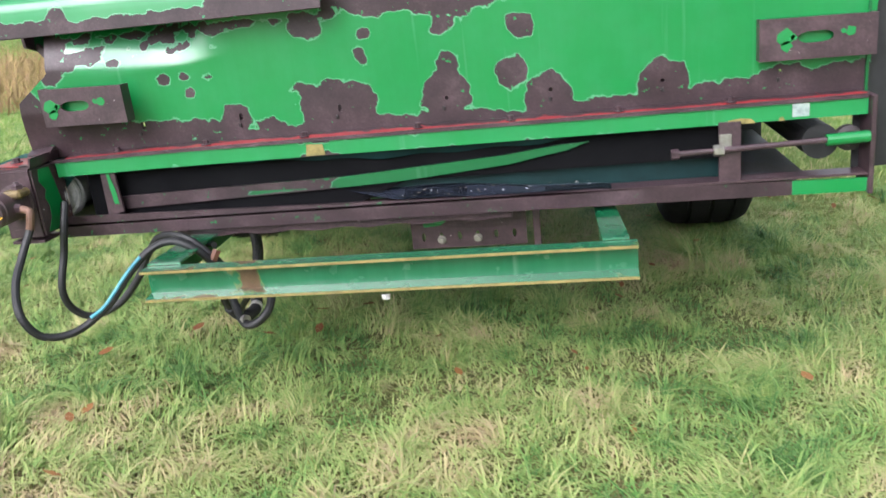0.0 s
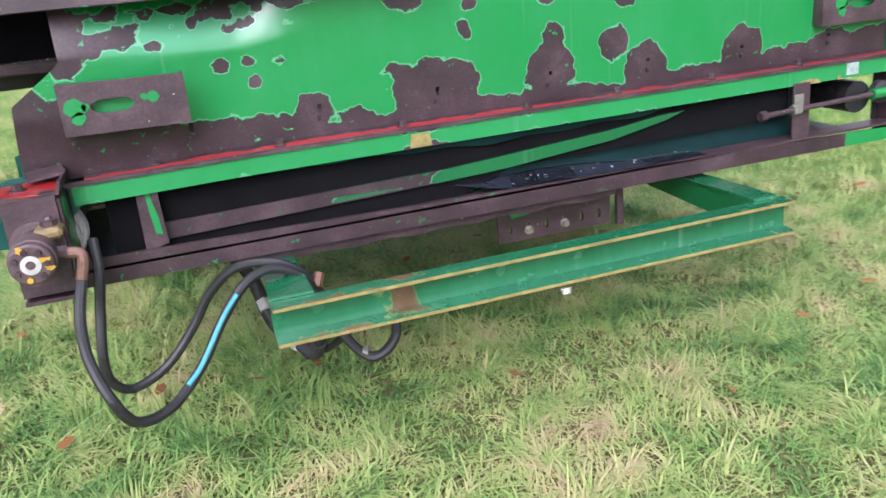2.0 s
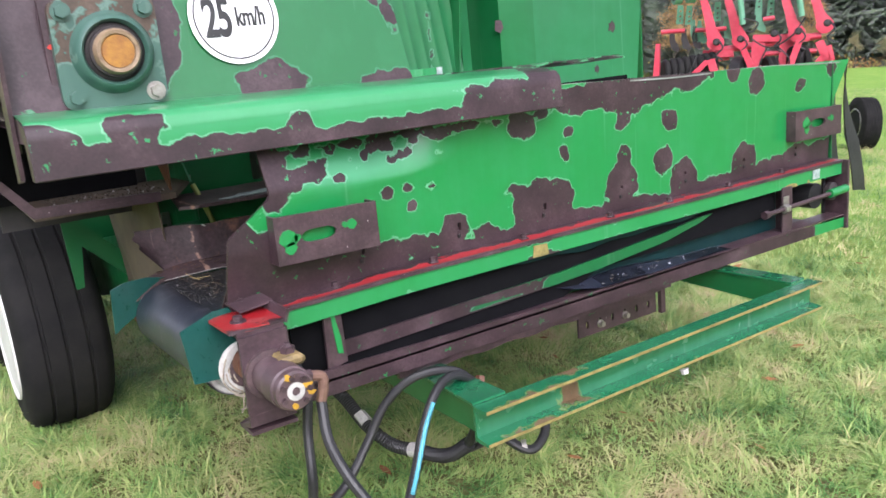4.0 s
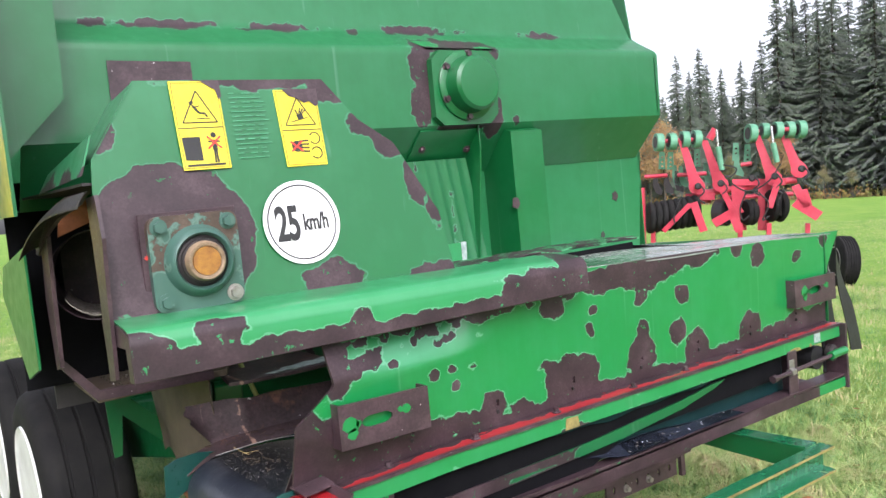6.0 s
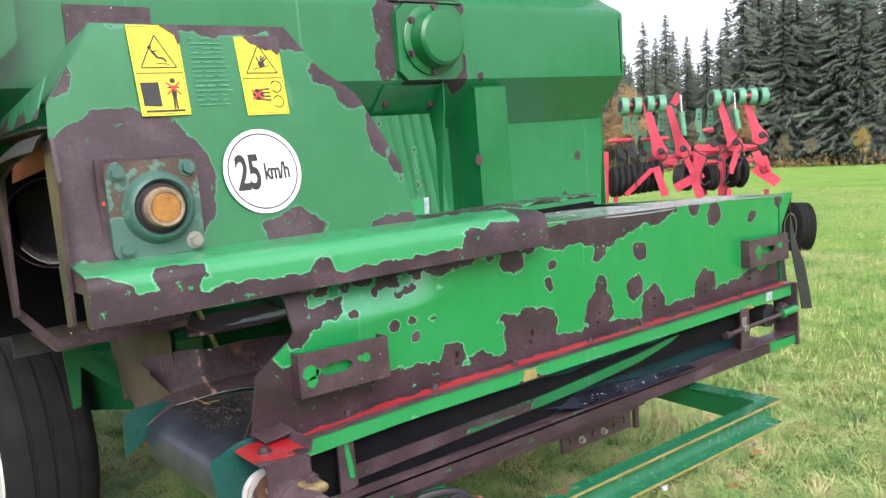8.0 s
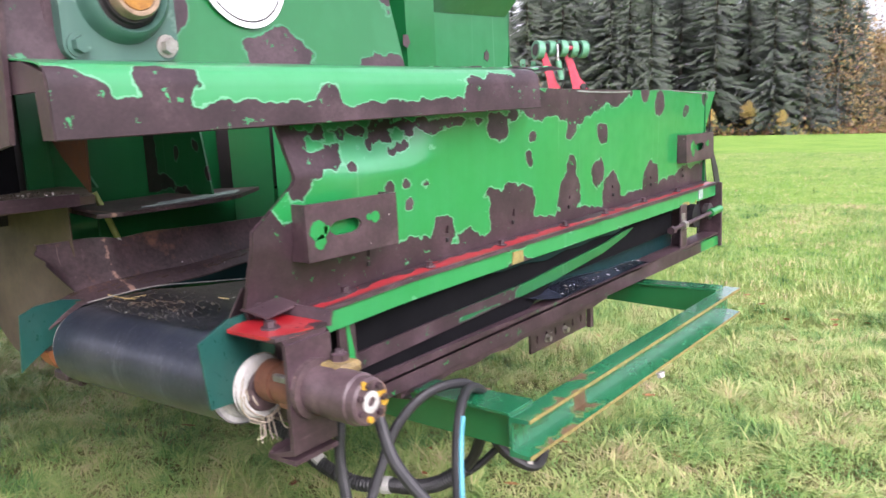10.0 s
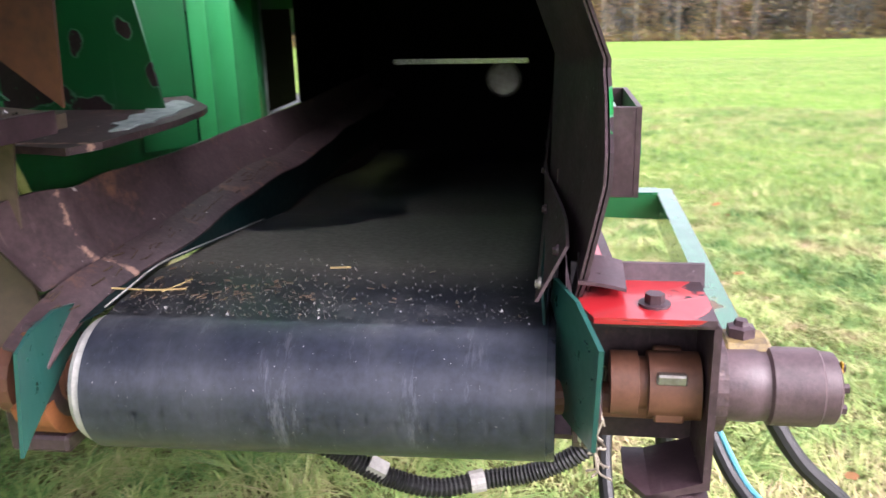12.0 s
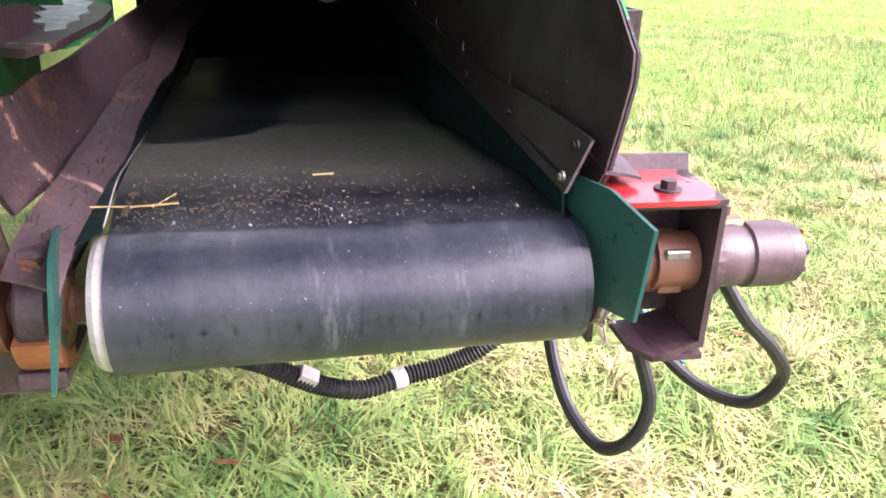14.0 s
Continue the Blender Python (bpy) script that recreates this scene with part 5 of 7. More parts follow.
part("side_fold", sheet("side_fold", lambda s, t: (-0.198 + 0.028 * t, 0.090 + 0.48 * s, 1.568 - 0.016 * s + (0.050 + 0.034 * (1 - s)) * t), 40, 12, (0.004, 0, 0), lambda u, v, w: 0.030 + 0.6 * (1.585 - w) + 0.012 * math.sin(v * 31), lambda u, v, w: 0.7), body_green, harvester, "pale green folded edge, rusting below")
part("edge_strip", prism([(0.002, 1.525), (-0.016, 1.438), (0.000, 1.331), (0.020, 1.146), (0.066, 1.138), (0.064, 1.328), (0.068, 1.440), (0.075, 1.521)], "u", -0.196, -0.188), rusty, harvester, "brown edge strip of the shield")
part("mouth_post", prism([(0.570, 1.460), (0.610, 1.281), (0.583, 1.098), (0.533, 1.109), (0.515, 1.286), (0.486, 1.463)], "u", -0.208, -0.198), rusty, harvester, "brown rim of the conveyor mouth")
part("mouth_sill", prism([(-0.200, 1.10), (-0.12, 0.995), (0.20, 0.985), (0.20, 1.012), (-0.11, 1.022), (-0.190, 1.12)], "v", 0.585, 0.60), rusty, harvester)
# black sheet added for the unlit depth of the mouth
part("mouth_back", box(-0.24, 0.22, 0.900, 0.906, 1.00, 1.60, 0), shade_mat, harvester)
part("mouth_side", prism([(0.62, 1.10), (0.80, 1.05), (1.10, 1.27), (1.02, 1.36), (0.62, 1.42)], "u", -0.245, -0.239), body_green, harvester, "bright green side sheet")
part("mouth_roof", prism([(-0.195, 0.10), (0.2, 0.10), (0.2, 0.9), (-0.195, 0.9)], "w", 1.548, 1.554), dark_steel, harvester)
part("mouth_drum", lathe((-0.015, 0.88, 1.330), (-0.22, -1, 0), [(0.0, 0.02), (0.0, 0.112), (0.20, 0.114), (0.33, 0.116), (0.332, 0.1185), (0.0, 0.1165)], 40), rusty, harvester, "brown drum inside the mouth", smooth=40)
crust = sheet("dirt_crust", lambda s, t: (-0.086 + 0.062 * t + 0.110 * math.cos(math.radians(-140 + 90 * s)), 0.562 + 0.28 * t, 1.330 + (0.110 - 0.006 * random.random()) * math.sin(math.radians(-150 + 95 * s))), 26, 22, (0, 0, -0.003))
part("dirt_crust", crust, crust_mat, harvester, "pale crumbly dirt in the drum")
part("mouth_guard", prism([(0.002, 1.532), (0.20, 1.530), (0.295, 1.520), (0.582, 1.476), (0.640, 1.400), (0.600, 1.396), (0.509, 1.441), (0.316, 1.484), (0.087, 1.510)], "u", -0.212, -0.202), rusty, harvester, "curled brown guard sheet")
part("guard_curl", sheet("guard_curl", lambda s, t: (-0.206 - 0.055 * t * (0.4 + 0.6 * s), 0.01 + 0.58 * s, 1.530 - 0.012 * s - 0.10 * s * s * s - 0.03 * t * t), 18, 6, (0, 0, 0.004)), dark_steel, harvester)
part("guard_arm", prism([(-0.180, 1.440), (-0.100, 1.470), (-0.100, 1.530), (-0.170, 1.510)], "v", 0.50, 0.506), rust_orange, harvester)
part("flange_end", prism([(-0.086, 1.150), (-0.055, 1.150), (-0.050, 1.216), (0.074, 1.214), (0.080, 1.192), (0.112, 1.196), (0.118, 1.262), (-0.02, 1.258), (-0.078, 1.240)], "u", -0.186, -0.176), rusty, harvester, "brown cut end of the flange")

# ---- hopper body behind ----
def hopper_skin(section, u0, u1, name, label, mat, nu=60, wear=None, pale_k=0.15):
    """A folded sheet: a section of (v, w) swept along u."""
    cum = [0.0]
    for (a0, b0), (a1, b1) in zip(section, section[1:]):
        cum.append(cum[-1] + math.hypot(a1 - a0, b1 - b0))

    def place(s, t):
        x = t * cum[-1]
        k = next((i for i in range(len(cum) - 1) if x <= cum[i + 1] + 1e-9), len(cum) - 2)
        f = (x - cum[k]) / (cum[k + 1] - cum[k])
        v, w = [section[k][q] + (section[k + 1][q] - section[k][q]) * f for q in (0, 1)]
        end = u1(w) if callable(u1) else u1
        return (u0 + s * (end - u0), v, w)
    return part(name, sheet(name, place, nu, 70, (0, 0.005, 0), wear or (lambda u, v, w: 0.0), lambda u, v, w: pale_k), mat, harvester, label)


hopper_field = blob_field([(1.26, 1.985, 0.17, 0.03), (1.12, 1.91, 0.045, 0.06), (1.115, 1.76, 0.045, 0.07), (1.13, 1.84, 0.03, 0.05), (1.29, 1.685, 0.10, 0.02), (1.45, 1.735, 0.035, 0.06), (1.44, 1.675, 0.04, 0.03), (1.45, 1.95, 0.04, 0.03),
                           (0.28, 2.05, 0.12, 0.014), (0.05, 2.05, 0.03, 0.012), (0.64, 2.05, 0.10, 0.013), (1.20, 2.055, 0.14, 0.016), (1.82, 2.05, 0.07, 0.013), (1.55, 1.70, 0.02, 0.012), (0.92, 2.04, 0.02, 0.01)])
hopper_skin([(0.88, 1.515), (0.72, 1.690), (0.72, 1.700), (0.72, 1.960), (0.725, 1.972), (0.84, 2.05), (0.90, 2.50)], -0.20,
            lambda w: 2.40 + 0.03 * max(0, w - 1.55) - 0.42 * max(0, w - 1.96), "hopper_body", "glossy green folded hopper body", body_green, 200,
            lambda u, v, w: hopper_field(u, w) + 0.037, 0.16)
part("hopper_back", prism([(-0.29, 1.515), (2.385, 1.515), (2.33, 2.50), (-0.29, 2.50)], "v", 2.80, 2.806), body_green, harvester)
part("hopper_floor", prism([(-0.29, 0.885), (2.385, 0.885), (2.385, 2.80), (-0.29, 2.80)], "w", 1.515, 1.521), green_dark, harvester)
part("hopper_end", prism([(0.88, 1.515), (0.72, 1.70), (0.72, 1.96), (0.84, 2.05), (0.90, 2.50), (2.8, 2.50), (2.8, 1.515)], "u", 2.385, 2.392), body_green, harvester)
lower_wall = part("lower_wall", sheet("lower_wall", lambda s, t: (1.46 + s * (0.98 - 0.05 * (1 - t)), 0.885, 1.10 + t * 0.44), 30, 14, (0, 0.005, 0), None, lambda u, v, w: 0.3), body_green, harvester)
for cu, cw, r in ((2.246, 1.348, 0.019), (2.148, 1.181, 0.013)):
    part("rust_spot", prism([(cu + r * (1 + 0.3 * math.sin(2.3 * k)) * math.cos(k * math.pi / 5), cw + r * 1.1 * (1 + 0.3 * math.cos(3.1 * k)) * math.sin(k * math.pi / 5)) for k in range(10)], "v", 0.8825, 0.884), rusty, lower_wall)
part("lower_end", prism([(0.885, 1.0), (0.885, 1.53), (2.8, 1.53), (2.8, 1.0)], "u", 2.425, 2.431), body_green, harvester)
post = part("hopper_post", prism([(0.70, 1.10), (0.70, 1.655), (0.735, 1.665), (0.885, 1.53), (0.885, 1.10)], "u", 1.50, 1.66), body_green, harvester, "boxed green post")
part("rust_spot", prism([(1.475, 1.365), (1.50, 1.355), (1.515, 1.375), (1.505, 1.40), (1.48, 1.40)], "v", 0.697, 0.6985), rusty, post)


def corrugated(s, t):
    u = 1.00 + s * 0.34
    return (u + 0.09 * (1 - t), 0.79 + 0.006 * abs(math.sin(s * 22)), 1.00 + t * 0.57)


part("ribbed_panel", sheet("ribbed_panel", corrugated, 90, 16, (0, 0.004, 0), lambda u, v, w: 0.012 + 0.02 * math.sin(u * 61) * math.sin(u * 23 + w * 3), lambda u, v, w: 0.5), green_dark, harvester, "dirty ribbed green panel")
part("inner_side", prism([(0.79, 1.12), (0.885, 1.12), (0.885, 1.6), (0.72, 1.69), (0.72, 1.6)], "u", 1.36, 1.366), body_green, harvester)
# dark colour in place of green stands for the mouth's shade
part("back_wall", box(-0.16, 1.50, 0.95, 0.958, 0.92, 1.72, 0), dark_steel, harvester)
# unseen roof, added only to block skylight over the mouth
part("shade_roof", prism([(0.20, 0.12), (0.46, 0.12), (0.46, 0.95), (0.20, 0.95)], "w", 1.560, 1.566), dark_steel, harvester)
part("debris_shelf", sheet("debris_shelf", lambda s, t: (0.60 + s * 0.85, 0.06 + 0.22 * t, 1.252 - 0.012 * t + 0.004 * math.sin(s * 30 + t * 17)), 40, 16, (0, 0, -0.004), lambda u, v, w: 0.022), green, harvester, "littered mossy ledge")

# round bearing cap on the hopper
cap_u, cap_w = 1.300, 1.840
part("rust_cover", sheet("rust_cover", lambda s, t: (1.09 + s * 0.33 + 0.06 * t, 0.7135 + 0.118 * (1 - t) * 0.96, 2.036 - 0.066 * t), 40, 12, (0, 0.003, 0), lambda u, v, w: 0.030 + 0.035 * math.sin(u * 23) * math.sin(w * 60 + u * 9)), green, harvester, "small rusty cover plate with scraps of green paint")
part("cap_plate", prism([(cap_u - 0.150, cap_w - 0.12), (cap_u - 0.115, cap_w - 0.152), (cap_u + 0.10, cap_w - 0.152), (cap_u + 0.140, cap_w - 0.115), (cap_u + 0.150, cap_w + 0.085), (cap_u + 0.115, cap_w + 0.118), (cap_u - 0.11, cap_w + 0.118), (cap_u - 0.148, cap_w + 0.085)], "v", 0.690, 0.719), body_green, harvester)
cap = part("bearing_cap", lathe((cap_u, 0.690, cap_w - 0.010), (0, -1, 0), [(0, 0.128), (0.010, 0.128), (0.013, 0.122), (0.016, 0.104), (0.070, 0.097), (0.081, 0.086), (0.083, 0.055), (0.083, 0.001)], 40), body_green, harvester, "domed green bearing cap", smooth=35)
for k in range(6):
    a = math.radians(25 + 60 * k)
    bolt((cap_u + 0.115 * math.cos(a), 0.679, cap_w - 0.010 + 0.115 * math.sin(a)), (0, -1, 0), 0.011, 0.010, 1.4, rusty, cap)
under_plate = part("under_plate", sheet("under_plate", lambda s, t: (1.10 + 0.29 * s - 0.02 * t, 0.728 + 0.140 * t, 1.676 - 0.153 * t), 12, 8, (0, -0.004, -0.003), None, lambda u, v, w: 0.05), body_green, harvester, "green plate bolted to the hopper's underside")
for u, t in ((1.135, 0.4), (1.345, 0.45)):
    bolt((u, 0.724 + 0.140 * t, 1.673 - 0.153 * t), (0, -0.74, -0.67), 0.010, 0.008, 1.5, rusty, under_plate)
part("bare_plaque", prism([(0.045, 1.78), (0.287, 1.78), (0.287, 1.915), (0.046, 1.917)], "v", 0.714, 0.7175), rusty, harvester, "dull brown rectangle where a plate was removed")
part("tall_side", prism([(0.30, 1.5), (3.0, 1.5), (3.0, 2.6), (0.62, 2.6), (0.30, 1.9)], "u", -0.30, -0.292), green_dark, harvester)
part("side_front", prism([(-0.292, 1.60), (-0.10, 1.80), (-0.10, 2.6), (-0.292, 2.6)], "v", 0.60, 0.61), body_green, harvester)
part("grey_pipe", rod((-0.50, 0.9, 1.25), (-0.44, 0.9, 2.5), 0.022, 14), white_plastic, harvester)
part("yellow_label", box(-0.46, -0.36, 0.80, 0.804, 1.30, 1.75, 0), sticker_yellow, harvester)

# ---- structure seen beside the belt's mouth ----
part("bright_plate", sheet("bright_plate", lambda s, t: (0.888 + 0.315 * s + 0.013 * math.sin(s * 19), 0.717 - 0.030 * s + 0.005 * math.cos(s * 19), 0.845 + 0.415 * t), 48, 8, (0.004, 0.002, 0), None, lambda u, v, w: 0.25), green, harvester, "bright green ribbed guide plate")
part("plate_edge", prism([(1.198, 0.850), (1.226, 0.850), (1.232, 1.00), (1.224, 1.09), (1.234, 1.26), (1.198, 1.26)], "v", 0.694, 0.698), pale_scar, harvester, "bare pale edge of the guide plate")
part("grey_green_plate", sheet("grey_green_plate", lambda s, t: (0.78 + 0.09 * s, 0.79 - 0.07 * s, 0.85 + 0.42 * t), 4, 4, (0.004, 0, 0)), green_dark, harvester)
gusset_field = blob_field([(0.790, 1.068, 0.014, 0.020), (0.702, 1.088, 0.015, 0.022), (0.745, 1.150, 0.022, 0.007), (0.95, 1.10, 0.070, 0.20), (0.77, 0.965, 0.05, 0.016), (0.90, 0.985, 0.09, 0.030), (0.655, 1.015, 0.022, 0.026), (0.80, 1.19, 0.009, 0.020)])
part("dark_gusset", sheet("dark_gusset", lambda s, t: (0.60, 0.648 + 0.31 * s + 0.06 * t * (1 - s), 0.958 + 0.33 * t), 40, 40, (0.006, 0, 0), lambda u, v, w: gusset_field(v, w) * 1.3 + 0.030), green_dark, harvester, "dark green gusset plate with rust spots")
part("gusset_foot", prism([(0.25, 0.612), (0.30, 0.590), (0.48, 0.574), (0.60, 0.580), (0.65, 0.594), (0.80, 0.70), (0.66, 0.86), (0.30, 0.86)], "w", 0.947, 0.957), scuffed, harvester, "dark rusty foot plate of the gusset")
part("wall_paint_scar", prism([(0.370, 0.620), (0.392, 0.600), (0.43, 0.606), (0.46, 0.597), (0.50, 0.606), (0.54, 0.600), (0.58, 0.612), (0.645, 0.615), (0.70, 0.660), (0.71, 0.684), (0.64, 0.672), (0.60, 0.682), (0.55, 0.658), (0.52, 0.668), (0.476, 0.648), (0.44, 0.655), (0.42, 0.630)], "w", 0.9575, 0.9600), pale_scar, harvester, "pale scraped paint")
part("curved_sheet", prism([(0.592, 1.011), (0.583, 1.149), (0.588, 1.265), (0.617, 1.34), (0.775, 1.34), (0.769, 1.169), (0.693, 1.091)], "u", 0.228, 0.234), brown_sheet, harvester, "orange-brown sheet")
part("green_web", prism([(1.16, 1.004), (0.738, 1.007), (0.908, 1.159), (0.93, 1.33), (1.16, 1.33)], "u", 0.33, 0.336), green_dark, harvester)
part("ledge_plate", prism([(-0.115, 0.60), (0.245, 0.60), (0.40, 0.95), (-0.10, 1.24)], "w", 0.985, 1.003), rust_brown_sheet, harvester, "littered brown ledge")
part("dark_backing", box(0.26, 0.85, 0.94, 0.95, 0.90, 1.40, 0), green_dark, harvester)
part("hanging_sheet", sheet("hanging_sheet", lambda s, t: (0.200 + 0.012 * math.sin(s * 5 + t * 3), 0.645 + 0.02 * math.sin(t * 4) + s * 0.60, 0.985 - t * (0.37 - 0.05 * math.sin(s * 9) * s)), 24, 16, (0.004, 0, 0)), rust_brown_sheet, harvester, "muddy brown hanging sheet")
part("web_brace", prism([(0.040, 0.875), (0.085, 0.878), (0.294, 0.665), (0.275, 0.60), (0.092, 0.785), (0.076, 0.645), (0.050, 0.640), (0.045, 0.76)], "v", 1.265, 1.275), green_dark, harvester)
# made-up stroke in place of the light that comes through a slot
part("slot_light", hose([(0.355, 0.80, 0.99), (0.375, 0.79, 0.93), (0.40, 0.78, 0.85)], 0.008), slot_light_mat, harvester, "yellow-green stroke standing in for light through a slot")
part("cross_gusset", box(0.36, 1.0, 0.80, 0.81, 0.70, 0.93, 0), green_dark, harvester)

# axle beam and wheels
# added screen, blocks the bright grass showing through under the hopper
part("gap_screen", box(0.25, 2.05, 2.28, 2.34, 0.50, 0.98, 0.006), green_dark, harvester)
part("axle_beam", box(0.25, 2.10, 1.95, 2.10, 0.50, 0.66, 0.01), green_dark, harvester)
arm = prism([(0.95, 0.86), (0.95, 0.66), (2.05, 0.42), (2.05, 0.66)], "u", 0.24, 0.30)
part("trailing_arm", arm, green_dark, harvester)
part("arm_gusset", prism([(0.90, 0.62), (1.35, 0.62), (0.95, 0.95)], "u", 0.31, 0.318), green_dark, harvester)
# added black sheet, keeps the view under the hopper dark
part("shade_sheet", box(1.25, 2.05, 0.893, 0.899, 0.79, 1.105, 0), shade_mat, harvester, "black sheet standing in for the shade under the hopper")
part("back_frame", box(0.30, 2.35, 0.92, 1.00, 0.62, 0.78, 0.01), green_dark, harvester)


def wheel(u_out, u_in, v, w, r, sign_u):
    """A field tyre on a white disc; u_out is the outer side."""
    width = abs(u_in - u_out)
    c = (u_out + u_in) / 2
    prof = [(-0.48, 0.64), (-0.51, 0.74), (-0.50, 0.86), (-0.44, 0.95), (-0.36, 0.985), (-0.26, 0.992), (-0.25, 0.972), (-0.22, 0.972), (-0.21, 0.997),
            (-0.02, 1.0), (-0.01, 0.978), (0.02, 0.978), (0.03, 1.0), (0.21, 0.997), (0.22, 0.972), (0.25, 0.972), (0.26, 0.992), (0.36, 0.985), (0.44, 0.95), (0.50, 0.86), (0.51, 0.74), (0.48, 0.64)]
    hub = part("wheel", lathe((c, v, w), (sign_u, 0, 0), [(-width * 0.1, 0.05), (-width * 0.1, r * 0.30), (width * 0.30, r * 0.34), (width * 0.34, r * 0.20), (width * 0.34, 0.02)], 28), white_paint, harvester, "field wheel with a white disc", smooth=30)
    part("tyre", lathe((c, v, w), (sign_u, 0, 0), [(a * width, b * r) for a, b in prof], 56), tyre_mat, hub, "worn black tyre", smooth=50)
    part("rim", lathe((c, v, w), (sign_u, 0, 0), [(-0.46 * width, r * 0.64), (-0.30 * width, r * 0.60), (-0.1 * width, r * 0.58), (0.1 * width, r * 0.28), (0.33 * width, r * 0.34), (0.36 * width, r * 0.56), (0.50 * width, r * 0.61), (0.525 * width, r * 0.66), (0.50 * width, r * 0.67)], 40), white_paint, hub, "white painted rim", smooth=35)
    for k in range(6):
        a = math.pi * k / 3
        bolt((c + sign_u * width * 0.33, v + r * 0.22 * math.cos(a), w + r * 0.22 * math.sin(a)), (sign_u, 0, 0), 0.014, 0.016, 1.3, rusty, hub)


wheel(-0.145, 0.175, 1.90, 0.400, 0.420, -1)
wheel(-0.145, 0.175, 2.85, 0.400, 0.420, -1)
wheel(2.50, 2.09, 2.00, 0.40, 0.505, 1)

# ---- lower green frame of channel section ----
def channel(u0, u1, v, w0, w1, depth, name, label):
    section = [(v, w0), (v - depth, w0), (v - depth, w0 + 0.007), (v - 0.008, w0 + 0.012), (v - 0.008, w1 - 0.012), (v - depth, w1 - 0.007), (v - depth, w1), (v, w1)]
    me_bm = prism(section, "u", u0, u1)
    cuts = [e for e in me_bm.edges if abs(e.verts[0].co.x - e.verts[1].co.x) > 0.5]
    bmesh.ops.subdivide_edges(me_bm, edges=cuts, cuts=60)
    return part(name, with_wear(finish(me_bm, name), lambda u, v2, w: 0.006 + 0.012 * math.sin(u * 8.3 + 2) * math.sin(u * 3) + (0.004 if v2 < v - 0.03 else -0.010 + 0.034 * math.exp(-((u - 0.84) / 0.045) ** 2)), lambda u, v2, w: 0.12 + 0.5 * math.exp(-((w - 0.487) / 0.006) ** 2)), beam_green, harvester, label)


channel(0.557, 1.818, -0.295, 0.461, 0.545, 0.048, "channel_beam", "bluish green channel beam with worn yellow edges")
arm_r = prism([(-0.295, 0.470), (0.62, 0.500), (0.62, 0.560), (-0.295, 0.545)], "u", 1.735, 1.745)
part("frame_arm", with_wear(finish(arm_r, "frame_arm"), lambda *p: -0.02), green_dark, harvester)
part("arm_cap", prism([(1.735, -0.295), (1.80, -0.295), (1.745, 0.62), (1.70, 0.62)], "w", 0.546, 0.552), beam_green, harvester)
arm_l = prism([(-0.295, 0.470), (0.62, 0.480), (0.62, 0.545), (-0.295, 0.545)], "u", 0.575, 0.585)
part("frame_arm", with_wear(finish(arm_l, "frame_arm"), lambda *p: -0.02), green_dark, harvester)
part("arm_cap", prism([(0.557, -0.295), (0.650, -0.295), (0.640, 0.62), (0.60, 0.62)], "w", 0.546, 0.552), beam_green, harvester)
part("frame_cross", box(0.58, 1.74, 0.22, 0.30, 0.50, 0.575, 0.004), green_dark, harvester)
for w in (0.461, 0.538):
    part("worn_edge", box(0.558, 1.817, -0.3445, -0.3425, w, w + 0.007, 0), edge_moss, harvester, "yellowed worn edge of the channel")
bolt((1.20, -0.340, 0.452), (0, -0.3, -1), 0.010, 0.010, 1.2, white_plastic, harvester)
part("belly_bracket", box(0.32, 0.40, 0.18, 0.24, 0.545, 0.61, 0.004), green, harvester)

# ---- hydraulic hoses ----
ra, rb = (0.238, -0.105, 0.690), (RU + 0.070, -0.257, 0.655)
part("hose", hose([ra, (0.240, -0.14, 0.628), (0.226, -0.150, 0.55), (0.212, -0.176, 0.456), (0.215, -0.160, 0.388), (0.252, -0.128, 0.348), (0.325, -0.100, 0.370), (0.395, -0.085, 0.44), (0.450, -0.090, 0.52), (0.515, -0.12, 0.575), (0.600, -0.150, 0.577), (0.66, -0.15, 0.53), (0.69, -0.12, 0.47)], 0.0108), rubber, harvester, "black hydraulic hose")
part("hose", hose([rb, (0.206, -0.300, 0.590), (0.212, -0.360, 0.530), (0.241, -0.408, 0.460), (0.272, -0.385, 0.395), (0.335, -0.335, 0.385), (0.405, -0.275, 0.432), (0.462, -0.235, 0.505), (0.520, -0.205, 0.562), (0.580, -0.185, 0.578), (0.640, -0.175, 0.548), (0.685, -0.15, 0.48)], 0.0108), rubber, harvester, "black hydraulic hose")
part("hose_stripe", hose([(0.372, -0.314, 0.414), (0.405, -0.285, 0.438), (0.462, -0.245, 0.511), (0.500, -0.224, 0.55)], 0.005, 8), blue_line, harvester, "blue stripe worn into the hose")
part("hose", hose([(0.69, -0.13, 0.47), (0.72, -0.17, 0.38), (0.77, -0.22, 0.335), (0.83, -0.21, 0.37), (0.84, -0.16, 0.44)], 0.012), rubber, harvester, "black hydraulic hose")
part("hose_clip", lathe((0.755, -0.205, 0.345), (0.8, -0.5, 0.1), [(0, 0.0145), (0.012, 0.0145)], 12), zinc, harvester)
part("hose_union", rod((0.676, -0.160, 0.508), (0.688, -0.147, 0.534), 0.012, 6), coupling_mat, harvester)
sleeve = part("hose_sleeve", hose([(0.50, 0.54, 0.44), (0.55, 0.46, 0.385), (0.575, 0.395, 0.345), (0.59, 0.30, 0.285), (0.62, 0.21, 0.245), (0.650, 0.12, 0.250), (0.660, 0.04, 0.262), (0.665, -0.03, 0.292), (0.67, -0.10, 0.345)], 0.0195, 12, 10, ribs=0.0035), rubber, harvester, "corrugated black cable sleeve")
